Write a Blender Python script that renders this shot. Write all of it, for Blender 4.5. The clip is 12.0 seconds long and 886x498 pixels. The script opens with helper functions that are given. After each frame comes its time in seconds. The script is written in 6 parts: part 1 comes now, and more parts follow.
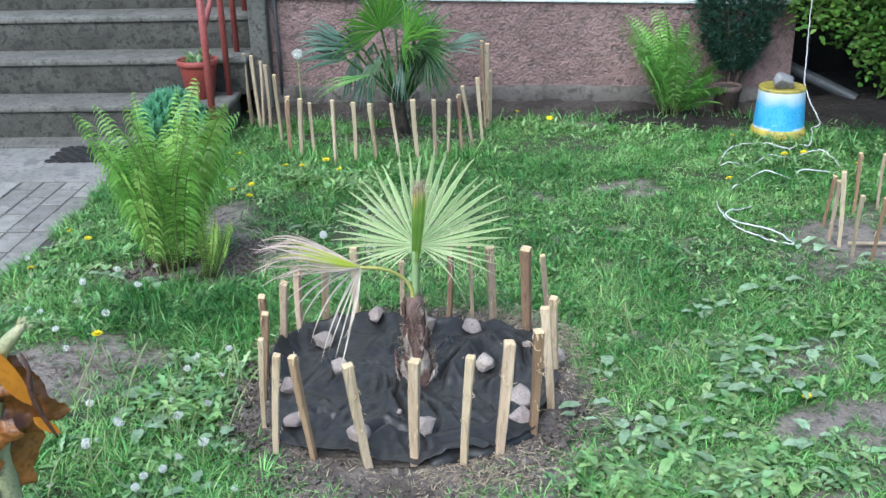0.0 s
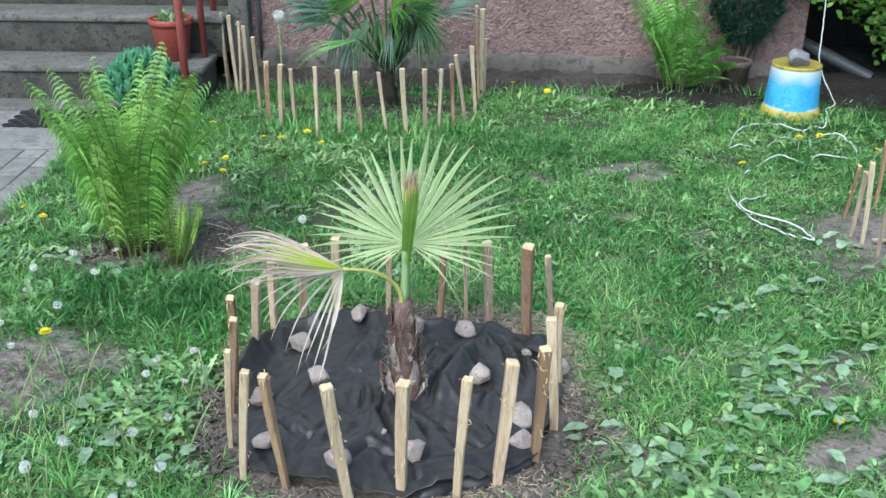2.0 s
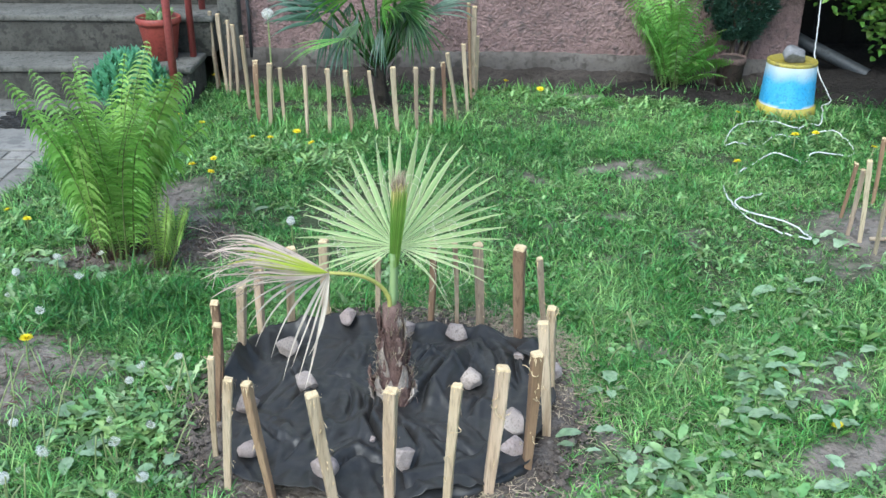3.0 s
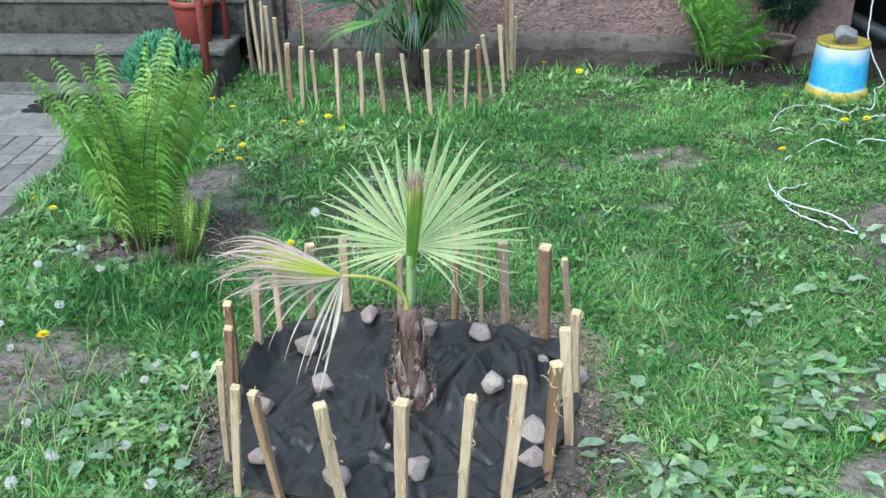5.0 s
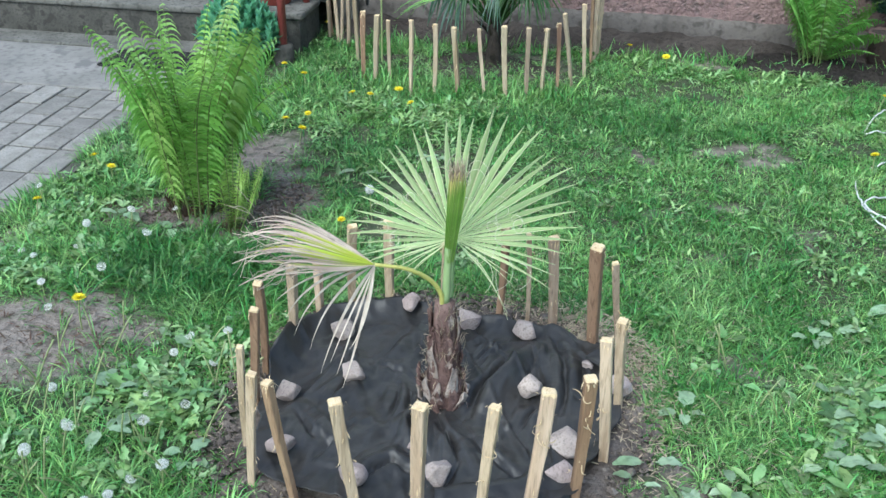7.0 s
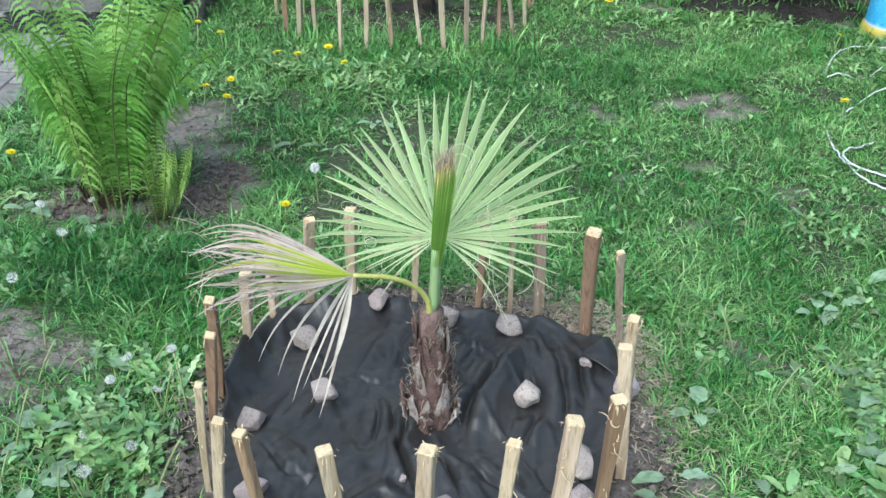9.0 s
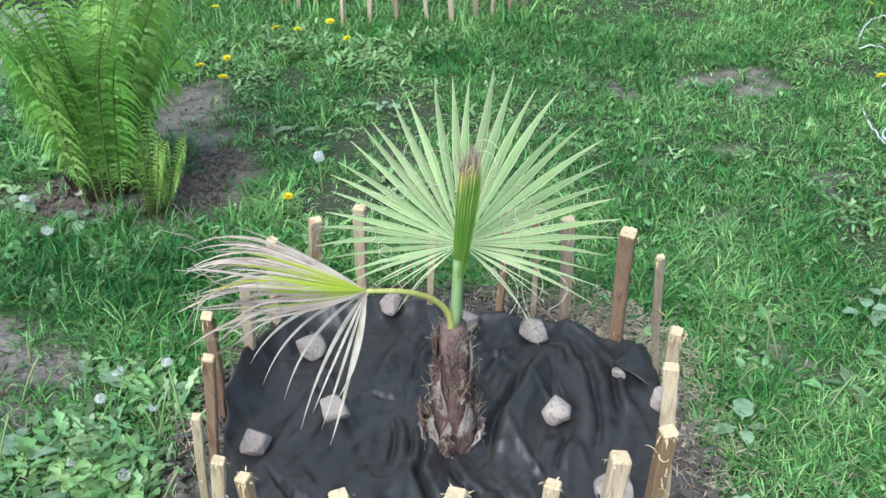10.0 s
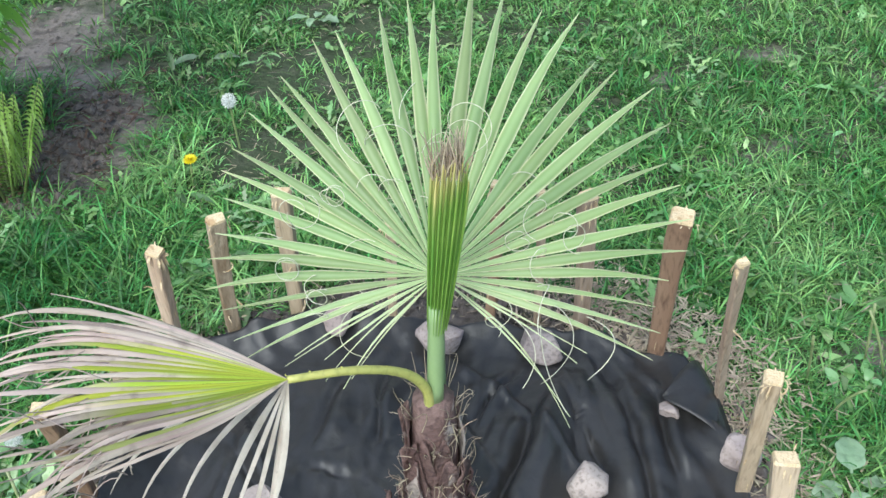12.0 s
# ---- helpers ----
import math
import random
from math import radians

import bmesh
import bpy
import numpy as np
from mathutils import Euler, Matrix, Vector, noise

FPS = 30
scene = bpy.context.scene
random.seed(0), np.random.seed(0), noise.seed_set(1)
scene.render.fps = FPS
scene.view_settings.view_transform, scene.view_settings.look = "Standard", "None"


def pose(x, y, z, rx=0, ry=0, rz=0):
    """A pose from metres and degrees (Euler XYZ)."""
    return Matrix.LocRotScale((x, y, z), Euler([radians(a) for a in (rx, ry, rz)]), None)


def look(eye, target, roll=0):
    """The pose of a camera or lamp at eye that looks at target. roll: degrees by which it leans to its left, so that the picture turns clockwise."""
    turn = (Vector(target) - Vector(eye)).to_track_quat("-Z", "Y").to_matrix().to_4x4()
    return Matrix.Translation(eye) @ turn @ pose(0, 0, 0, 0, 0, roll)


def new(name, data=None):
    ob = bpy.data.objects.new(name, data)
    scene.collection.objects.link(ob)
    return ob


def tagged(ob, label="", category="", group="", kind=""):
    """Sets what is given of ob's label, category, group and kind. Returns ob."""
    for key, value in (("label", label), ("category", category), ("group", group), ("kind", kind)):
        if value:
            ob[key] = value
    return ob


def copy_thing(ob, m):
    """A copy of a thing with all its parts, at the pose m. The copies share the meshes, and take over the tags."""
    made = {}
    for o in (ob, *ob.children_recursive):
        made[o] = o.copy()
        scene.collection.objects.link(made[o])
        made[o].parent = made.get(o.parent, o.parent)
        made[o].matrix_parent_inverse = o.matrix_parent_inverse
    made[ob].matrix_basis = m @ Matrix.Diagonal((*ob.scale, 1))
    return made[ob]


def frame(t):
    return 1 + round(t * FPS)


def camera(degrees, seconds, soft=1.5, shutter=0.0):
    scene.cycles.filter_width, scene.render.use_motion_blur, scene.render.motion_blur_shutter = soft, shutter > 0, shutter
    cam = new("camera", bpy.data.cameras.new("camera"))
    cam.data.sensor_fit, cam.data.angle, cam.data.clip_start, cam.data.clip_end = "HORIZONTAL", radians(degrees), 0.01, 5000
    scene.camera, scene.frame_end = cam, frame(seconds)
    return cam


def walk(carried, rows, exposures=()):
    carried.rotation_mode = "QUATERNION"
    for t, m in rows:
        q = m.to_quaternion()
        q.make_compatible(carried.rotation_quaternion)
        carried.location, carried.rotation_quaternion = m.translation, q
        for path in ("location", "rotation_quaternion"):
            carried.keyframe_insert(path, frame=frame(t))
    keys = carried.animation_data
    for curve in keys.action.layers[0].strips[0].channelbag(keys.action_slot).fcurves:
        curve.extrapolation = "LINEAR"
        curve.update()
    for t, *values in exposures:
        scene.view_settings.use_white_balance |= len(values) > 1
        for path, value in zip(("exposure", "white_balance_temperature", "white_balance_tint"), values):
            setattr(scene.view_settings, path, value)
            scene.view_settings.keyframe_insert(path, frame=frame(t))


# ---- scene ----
cam = camera(48.0, 12.0)
PATH = [
    (0, (0.146, 0.345, 1.355), (0.064, 2.192, 0.592), -1.3),
    (0.5, (0.17, 0.413, 1.339), (0.069, 2.245, 0.542), -1.1),
    (1, (0.151, 0.501, 1.33), (0.062, 2.321, 0.506), -0.4),
    (1.5, (0.129, 0.589, 1.33), (0.082, 2.408, 0.501), 0.3),
    (2, (0.105, 0.652, 1.323), (0.061, 2.468, 0.487), 0.4),
    (2.5, (0.096, 0.681, 1.313), (0.062, 2.49, 0.461), -0.1),
    (3, (0.119, 0.703, 1.31), (0.083, 2.518, 0.471), 0.2),
    (5, (0.18, 0.807, 1.329), (0.046, 2.594, 0.441), -0.8),
    (5.5, (0.184, 0.833, 1.317), (0.027, 2.607, 0.407), -1.2),
    (6, (0.203, 0.864, 1.313), (-0.005, 2.616, 0.37), -1.0),
    (6.5, (0.246, 0.914, 1.32), (-0.014, 2.671, 0.4), 0.6),
    (7, (0.258, 0.943, 1.317), (-0.044, 2.682, 0.376), 0.9),
    (9, (0.076, 1.22, 1.272), (-0.032, 2.924, 0.23), 0.9),
    (9.5, (0.05, 1.288, 1.255), (-0.032, 2.977, 0.187), 0.3),
    (10, (0.028, 1.4, 1.238), (-0.076, 3.067, 0.138), 0.4),
    (10.5, (0.053, 1.572, 1.234), (-0.115, 3.183, 0.061), -0.9),
    (11, (0.049, 1.696, 1.206), (-0.129, 3.235, -0.059), -1.8),
    (11.5, (-0.003, 1.859, 1.141), (-0.064, 3.4, -0.133), -1.2),
    (12, (-0.009, 1.974, 1.031), (-0.031, 3.507, -0.254), -1.4),
]
EXPOSURES = [(0.0, 1.0, 5780, 4), (1.3, 0.98, 5850, 1.5), (9.0, 0.98, 5850, 1), (10.5, 0.97, 5870, 1.5), (12.0, 0.91, 5980, 3)]
walk(cam, [(t, look(eye, target, roll)) for t, eye, target, roll in PATH], EXPOSURES)

# ---- world, sun, exposure ----
world = bpy.data.worlds.new("sky")
scene.world = world
world.use_nodes = True
wn = world.node_tree
sky = wn.nodes.new("ShaderNodeTexSky")
sky.sky_type, sky.sun_disc = "NISHITA", False
sky.sun_elevation, sky.sun_rotation = radians(52), radians(205)
sky.air_density, sky.dust_density, sky.ozone_density = 1.0, 2.0, 2.0
wn.links.new(sky.outputs[0], wn.nodes["Background"].inputs[0])
wn.nodes["Background"].inputs[1].default_value = 0.13
sun_data = bpy.data.lights.new("sun", "SUN")
sun_data.energy, sun_data.angle, sun_data.color = 1.9, radians(55), (1.0, 0.98, 0.95)
sun = new("sun", sun_data)
sun.matrix_world = look((-3, -4, 9), (0, 3, 0))

rng = np.random.default_rng(7)
rnd = random.Random(11)
U = rnd.uniform


# ---- materials ----
def surf(name, c1, c2, scale=8.0, rough=0.8, bump=0.3, bscale=80.0, spot=None, spot_scale=25.0, spot_at=0.6,
         island=0.0, obj=0.0, metal=0.0, leaf=0.0, attr=None, attr_colour=None, spec=0.5, dist=0.01, coat=0.0, grain=0.0, fine_at=0.5, tint=(0.25, 0.42, 0.05)):
    m = bpy.data.materials.new(name)
    m.use_nodes = True
    nt = m.node_tree
    n, l = nt.nodes, nt.links
    b = n["Principled BSDF"]
    geo = n.new("ShaderNodeNewGeometry")

    def noise_tex(s, detail=4.0):
        t = n.new("ShaderNodeTexNoise")
        t.inputs["Scale"].default_value, t.inputs["Detail"].default_value = s, detail
        if grain:
            sc = n.new("ShaderNodeVectorMath")
            sc.operation = "MULTIPLY"
            sc.inputs[1].default_value = (1.0, 1.0, grain)
            l.new(geo.outputs["Position"], sc.inputs[0])
            l.new(sc.outputs[0], t.inputs["Vector"])
        else:
            l.new(geo.outputs["Position"], t.inputs["Vector"])
        return t

    def mix(fac, a, c, mode="MIX"):
        x = n.new("ShaderNodeMix")
        x.data_type, x.blend_type = "RGBA", mode
        for sock, v in ((x.inputs[0], fac), (x.inputs[6], a), (x.inputs[7], c)):
            if isinstance(v, (int, float)):
                sock.default_value = v
            elif isinstance(v, tuple):
                sock.default_value = (*v, 1.0)
            else:
                l.new(v, sock)
        return x.outputs[2]

    def ramp(v, lo, hi):
        r = n.new("ShaderNodeMapRange")
        r.inputs[1].default_value, r.inputs[2].default_value = lo, hi
        l.new(v, r.inputs[0])
        return r.outputs[0]

    big = noise_tex(scale)
    col = mix(ramp(big.outputs[0], 0.36, 0.64), c1, c2)
    fine = noise_tex(scale * 9, 6.0)
    dark = tuple(v * 0.62 for v in c1)
    col = mix(ramp(fine.outputs[0], fine_at, fine_at + 0.25), col, dark)
    if spot:
        sp = noise_tex(spot_scale, 5.0)
        col = mix(ramp(sp.outputs[0], spot_at, spot_at + 0.08), col, spot)
    if attr:
        at = n.new("ShaderNodeAttribute")
        at.attribute_name = attr
        col = mix(at.outputs["Fac"], col, attr_colour)
    if island or obj:
        hsv = n.new("ShaderNodeHueSaturation")
        if island:
            src = geo.outputs["Random Per Island"]
        else:
            src = n.new("ShaderNodeObjectInfo").outputs["Random"]
        amt = island or obj
        r = n.new("ShaderNodeMapRange")
        r.inputs[3].default_value, r.inputs[4].default_value = 1 - amt, 1 + amt
        l.new(src, r.inputs[0])
        l.new(r.outputs[0], hsv.inputs["Value"])
        wv = n.new("ShaderNodeMath")
        wv.operation = "MULTIPLY"
        wv.inputs[1].default_value = 7.31
        l.new(src, wv.inputs[0])
        fr = n.new("ShaderNodeMath")
        fr.operation = "FRACT"
        l.new(wv.outputs[0], fr.inputs[0])
        r2 = n.new("ShaderNodeMapRange")
        r2.inputs[3].default_value, r2.inputs[4].default_value = 0.5 - amt * 0.05, 0.5 + amt * 0.05
        l.new(fr.outputs[0], r2.inputs[0])
        l.new(r2.outputs[0], hsv.inputs["Hue"])
        l.new(col, hsv.inputs["Color"])
        col = hsv.outputs[0]
    l.new(col, b.inputs["Base Color"])
    b.inputs["Roughness"].default_value = rough
    b.inputs["Metallic"].default_value = metal
    b.inputs["Specular IOR Level"].default_value = spec
    b.inputs["Coat Weight"].default_value = coat
    if bump:
        bn = noise_tex(bscale, 6.0)
        bm_ = n.new("ShaderNodeBump")
        bm_.inputs["Strength"].default_value, bm_.inputs["Distance"].default_value = bump, dist
        l.new(bn.outputs[0], bm_.inputs["Height"])
        l.new(bm_.outputs[0], b.inputs["Normal"])
    if leaf:
        tr = n.new("ShaderNodeBsdfTranslucent")
        l.new(mix(0.5, col, tint), tr.inputs["Color"])
        ms = n.new("ShaderNodeMixShader")
        ms.inputs[0].default_value = leaf
        l.new(b.outputs[0], ms.inputs[1])
        l.new(tr.outputs[0], ms.inputs[2])
        l.new(ms.outputs[0], n["Material Output"].inputs[0])
    return m


M_ground = surf("soil_and_thatch", (0.20, 0.168, 0.143), (0.28, 0.241, 0.208), 6, 0.95, 0.7, 60, spot=(0.125, 0.105, 0.09),
                spot_scale=24, spot_at=0.56, attr="thatch", attr_colour=(0.040, 0.060, 0.026), dist=0.02, spec=0.2)
M_bed = surf("bed_soil", (0.10, 0.082, 0.07), (0.165, 0.138, 0.12), 9, 0.95, 0.8, 60, spot=(0.22, 0.19, 0.165), spot_scale=40, dist=0.015, spec=0.2)
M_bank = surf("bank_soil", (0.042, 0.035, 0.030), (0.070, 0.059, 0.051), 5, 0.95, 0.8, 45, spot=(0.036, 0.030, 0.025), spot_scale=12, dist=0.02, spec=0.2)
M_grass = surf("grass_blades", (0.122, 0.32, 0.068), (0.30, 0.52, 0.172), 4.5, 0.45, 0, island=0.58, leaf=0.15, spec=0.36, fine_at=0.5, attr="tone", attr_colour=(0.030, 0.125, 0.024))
M_straw = surf("dry_straw", (0.44, 0.36, 0.25), (0.32, 0.25, 0.17), 20, 0.8, 0, island=0.4)
M_weed = surf("weed_leaves", (0.155, 0.29, 0.10), (0.31, 0.44, 0.225), 7, 0.27, 0.3, 90, island=0.55, leaf=0.25, dist=0.005)
M_weed_fresh = surf("fresh_weed_leaves", (0.165, 0.315, 0.095), (0.30, 0.46, 0.19), 7, 0.3, 0.3, 90, island=0.5, leaf=0.3, dist=0.005)
M_weed_pale = surf("pale_weed_leaves", (0.22, 0.335, 0.18), (0.34, 0.445, 0.29), 9, 0.28, 0.35, 90, obj=0.25, leaf=0.22, dist=0.005)
M_fern = surf("fern_green", (0.185, 0.40, 0.068), (0.31, 0.54, 0.125), 6, 0.4, 0.1, 200, obj=0.3, leaf=0.40, dist=0.003, fine_at=0.60, tint=(0.26, 0.48, 0.10))
# deeper green of the plinth fern, its shade put into the colour too
M_fern_deep = surf("deep_fern_green", (0.125, 0.325, 0.052), (0.215, 0.44, 0.095), 6, 0.4, 0.1, 200, obj=0.3, leaf=0.38, dist=0.003, fine_at=0.60, tint=(0.2, 0.42, 0.07))
M_fern_young = surf("young_fern_green", (0.20, 0.33, 0.06), (0.28, 0.42, 0.09), 9, 0.5, 0.1, 200, obj=0.12, leaf=0.35, dist=0.003)
M_rust = surf("rusty_stalk_bases", (0.055, 0.032, 0.021), (0.14, 0.07, 0.04), 30, 0.85, 0.3, 150, island=0.3)
M_rachis = surf("fern_stalk", (0.10, 0.125, 0.04), (0.15, 0.20, 0.06), 8, 0.6, 0.2, 200)
M_sedum = surf("sedum_green", (0.115, 0.35, 0.20), (0.20, 0.47, 0.29), 14, 0.45, 0.1, 150, island=0.25, leaf=0.15)
M_palm = surf("pale_palm_green", (0.225, 0.345, 0.117), (0.31, 0.425, 0.168), 6, 0.42, 0.1, 250, island=0.2, leaf=0.25, attr="dry", attr_colour=(0.72, 0.69, 0.44), dist=0.003, fine_at=0.72)
M_spear = surf("spear_green", (0.15, 0.29, 0.045), (0.22, 0.36, 0.07), 20, 0.45, 0.2, 300, island=0.2, leaf=0.12, attr="dry", attr_colour=(0.62, 0.52, 0.20), dist=0.003, fine_at=0.6)
M_petiole = surf("petiole_green", (0.20, 0.31, 0.12), (0.28, 0.38, 0.17), 9, 0.4, 0.1, 200, fine_at=0.68)
M_petiole_y = surf("yellow_petiole", (0.50, 0.47, 0.13), (0.43, 0.43, 0.12), 18, 0.4, 0.15, 200)
M_dead = surf("withered_frond", (0.36, 0.268, 0.215), (0.60, 0.49, 0.40), 7, 0.7, 0.2, 250, island=0.38, leaf=0.15, attr="green", attr_colour=(0.36, 0.42, 0.035), dist=0.003, fine_at=0.57, tint=(0.7, 0.56, 0.42))
M_bleached = surf("bleached_segments", (0.50, 0.42, 0.34), (0.68, 0.60, 0.50), 30, 0.7, 0.2, 250, obj=0.15, leaf=0.15, dist=0.003, fine_at=0.6, tint=(0.7, 0.6, 0.46))
M_fibre = surf("palm_fibre", (0.6, 0.58, 0.4), (0.7, 0.68, 0.5), 30, 0.6, 0)
M_fray = surf("frayed_leaf_tips", (0.42, 0.33, 0.22), (0.56, 0.46, 0.32), 40, 0.7, 0, island=0.35)
M_trunk = surf("trunk_sheaths", (0.088, 0.050, 0.040), (0.19, 0.125, 0.10), 18, 0.75, 0.7, 140, spot=(0.36, 0.30, 0.25), spot_scale=34, spot_at=0.60, island=0.38, dist=0.006)
M_trunk_pale = surf("bleached_sheaths", (0.28, 0.225, 0.19), (0.40, 0.34, 0.295), 18, 0.8, 0.6, 140, spot=(0.15, 0.095, 0.073), spot_scale=30, dist=0.006)
M_bpalm = surf("deep_palm_green", (0.028, 0.080, 0.019), (0.055, 0.125, 0.034), 9, 0.4, 0.1, 250, island=0.35, leaf=0.15, dist=0.003)
M_bpalm_bright = surf("fresh_palm_green", (0.085, 0.25, 0.03), (0.14, 0.33, 0.05), 9, 0.4, 0.1, 250, island=0.28, leaf=0.28, dist=0.003)
M_bpalm_blue = surf("bluish_palm_green", (0.040, 0.088, 0.056), (0.066, 0.128, 0.085), 9, 0.38, 0.1, 250, island=0.3, leaf=0.1, dist=0.003)
M_btrunk = surf("dark_fibrous_trunk", (0.024, 0.018, 0.013), (0.05, 0.038, 0.028), 30, 0.9, 0.8, 160)
M_fabric = surf("black_weed_fabric", (0.027, 0.0254, 0.0243), (0.041, 0.0384, 0.0364), 5, 0.42, 0.25, 90, spot=(0.12, 0.112, 0.10), spot_scale=120, spot_at=0.73, dist=0.003, spec=0.5)
M_wood = surf("fresh_split_wood", (0.43, 0.313, 0.205), (0.55, 0.423, 0.295), 30, 0.75, 0.4, 220, spot=(0.29, 0.19, 0.11), spot_scale=20, spot_at=0.575, obj=0.2, dist=0.005, grain=0.08)
M_wood_dark = surf("weathered_wood", (0.255, 0.150, 0.088), (0.36, 0.232, 0.143), 25, 0.8, 0.4, 200, spot=(0.165, 0.095, 0.06), spot_scale=22, spot_at=0.58, obj=0.14, dist=0.004, grain=0.08)
M_wood_old = surf("greyed_split_wood", (0.36, 0.275, 0.18), (0.47, 0.38, 0.265), 30, 0.8, 0.35, 220, spot=(0.26, 0.18, 0.11), spot_scale=22, spot_at=0.58, obj=0.24, dist=0.004, grain=0.08)
M_cut = surf("cut_wood", (0.64, 0.47, 0.27), (0.74, 0.59, 0.37), 60, 0.8, 0.4, 300, spot=(0.5, 0.33, 0.17), spot_scale=90, spot_at=0.58, dist=0.004)
M_stone = surf("fieldstone", (0.315, 0.25, 0.225), (0.42, 0.345, 0.305), 25, 0.85, 0.3, 90, spot=(0.23, 0.185, 0.165), spot_scale=50, obj=0.24, dist=0.005)
M_paver = surf("concrete_paver", (0.205, 0.192, 0.172), (0.27, 0.254, 0.23), 18, 0.9, 0.4, 260, spot=(0.15, 0.14, 0.125), spot_scale=22, spot_at=0.6, obj=0.2, dist=0.004)
M_joint = surf("joint_sand", (0.075, 0.071, 0.058), (0.11, 0.103, 0.084), 30, 0.95, 0.5, 200)
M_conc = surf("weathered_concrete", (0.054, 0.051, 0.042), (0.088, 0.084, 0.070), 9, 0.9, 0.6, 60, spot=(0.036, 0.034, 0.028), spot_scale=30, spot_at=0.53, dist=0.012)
M_tread = surf("paler_concrete", (0.112, 0.107, 0.092), (0.165, 0.158, 0.138), 9, 0.9, 0.5, 90, spot=(0.068, 0.066, 0.056), spot_scale=34, spot_at=0.56, dist=0.01)
M_slab = surf("pale_slab", (0.195, 0.185, 0.168), (0.25, 0.237, 0.217), 4, 0.9, 0.3, 110, spot=(0.15, 0.142, 0.135), spot_scale=9, spot_at=0.57, dist=0.006)
M_pink = surf("pink_roughcast", (0.232, 0.152, 0.142), (0.30, 0.200, 0.186), 4, 0.95, 1.0, 75, spot=(0.155, 0.112, 0.105), spot_scale=26, spot_at=0.56, dist=0.02)
M_footing = surf("stained_footing", (0.098, 0.085, 0.075), (0.14, 0.123, 0.11), 5, 0.95, 0.5, 60, spot=(0.062, 0.053, 0.046), spot_scale=16, spot_at=0.55, dist=0.012)
M_white = surf("white_plaster", (0.68, 0.70, 0.70), (0.76, 0.77, 0.77), 3, 0.9, 0.3, 120)
M_boards = surf("gap_shade_boards", (0.008, 0.007, 0.006), (0.014, 0.012, 0.01), 6, 0.85, 0.4, 80)
M_red = surf("red_painted_steel", (0.26, 0.055, 0.05), (0.32, 0.08, 0.07), 10, 0.45, 0.15, 150, spot=(0.14, 0.05, 0.04), spot_scale=35, spot_at=0.66)
M_terra = surf("terracotta_plastic", (0.25, 0.047, 0.035), (0.30, 0.062, 0.046), 9, 0.5, 0.1, 120)
M_clay = surf("old_clay_pot", (0.095, 0.062, 0.052), (0.14, 0.095, 0.08), 12, 0.9, 0.3, 90, spot=(0.11, 0.085, 0.072), spot_scale=20, spot_at=0.58)
M_yellow = surf("yellow_paint", (0.55, 0.43, 0.06), (0.40, 0.33, 0.07), 14, 0.55, 0.2, 120, spot=(0.3, 0.26, 0.08), spot_scale=26, spot_at=0.58)
M_rock = surf("dark_grey_rock", (0.18, 0.175, 0.18), (0.28, 0.275, 0.28), 40, 0.85, 0.5, 120, dist=0.006)
M_olive = surf("grimy_yellow_paint", (0.30, 0.25, 0.05), (0.42, 0.34, 0.06), 14, 0.6, 0.2, 120, spot=(0.16, 0.14, 0.06), spot_scale=30, spot_at=0.56)
M_cyan = surf("blue_paint", (0.06, 0.36, 0.66), (0.10, 0.44, 0.72), 12, 0.5, 0.2, 110, attr="fade", attr_colour=(0.62, 0.65, 0.65), spot=(0.2, 0.5, 0.72), spot_scale=30, spot_at=0.62)
M_petal = surf("dandelion_yellow", (0.85, 0.70, 0.012), (0.9, 0.78, 0.03), 40, 0.6, 0, leaf=0.2, tint=(0.9, 0.75, 0.03))
M_clock = surf("seed_head_white", (0.82, 0.81, 0.77), (0.88, 0.87, 0.83), 60, 0.9, 0, leaf=0.45, tint=(0.95, 0.95, 0.93), fine_at=0.9)
M_stem = surf("flower_stem", (0.22, 0.29, 0.11), (0.30, 0.33, 0.15), 20, 0.5, 0)
M_rope = surf("white_cord", (0.74, 0.74, 0.72), (0.62, 0.62, 0.59), 30, 0.7, 0.3, 400)
M_pvc = surf("grey_pipe", (0.050, 0.054, 0.058), (0.078, 0.083, 0.088), 8, 0.5, 0.1, 100)
M_conifer = surf("conifer_green", (0.032, 0.088, 0.062), (0.08, 0.165, 0.12), 10, 0.6, 0, island=0.45, leaf=0.1)
M_bark = surf("brown_bark", (0.07, 0.05, 0.035), (0.12, 0.09, 0.065), 30, 0.9, 0.5, 120)
M_shrub = surf("shrub_leaves", (0.06, 0.145, 0.02), (0.125, 0.23, 0.04), 7, 0.45, 0.15, 120, island=0.5, leaf=0.18)
M_mat = surf("black_rubber", (0.02, 0.019, 0.018), (0.035, 0.032, 0.03), 20, 0.8, 0.3, 150)
M_brown = surf("dried_brown_leaf", (0.15, 0.058, 0.020), (0.33, 0.135, 0.040), 11, 0.24, 0.35, 60, spot=(0.07, 0.028, 0.015), spot_scale=16, spot_at=0.55, leaf=0.2, dist=0.012, tint=(0.6, 0.25, 0.05))
M_darkleaf = surf("dark_dried_edge", (0.045, 0.018, 0.012), (0.09, 0.04, 0.025), 20, 0.4, 0.4, 90)
M_orange = surf("orange_dry_leaf", (0.60, 0.25, 0.025), (0.48, 0.17, 0.02), 11, 0.35, 0.3, 50, leaf=0.45, dist=0.01, tint=(0.8, 0.36, 0.03))
M_stalk = surf("cut_plant_stalk", (0.32, 0.33, 0.17), (0.42, 0.40, 0.23), 20, 0.6, 0.3, 90)


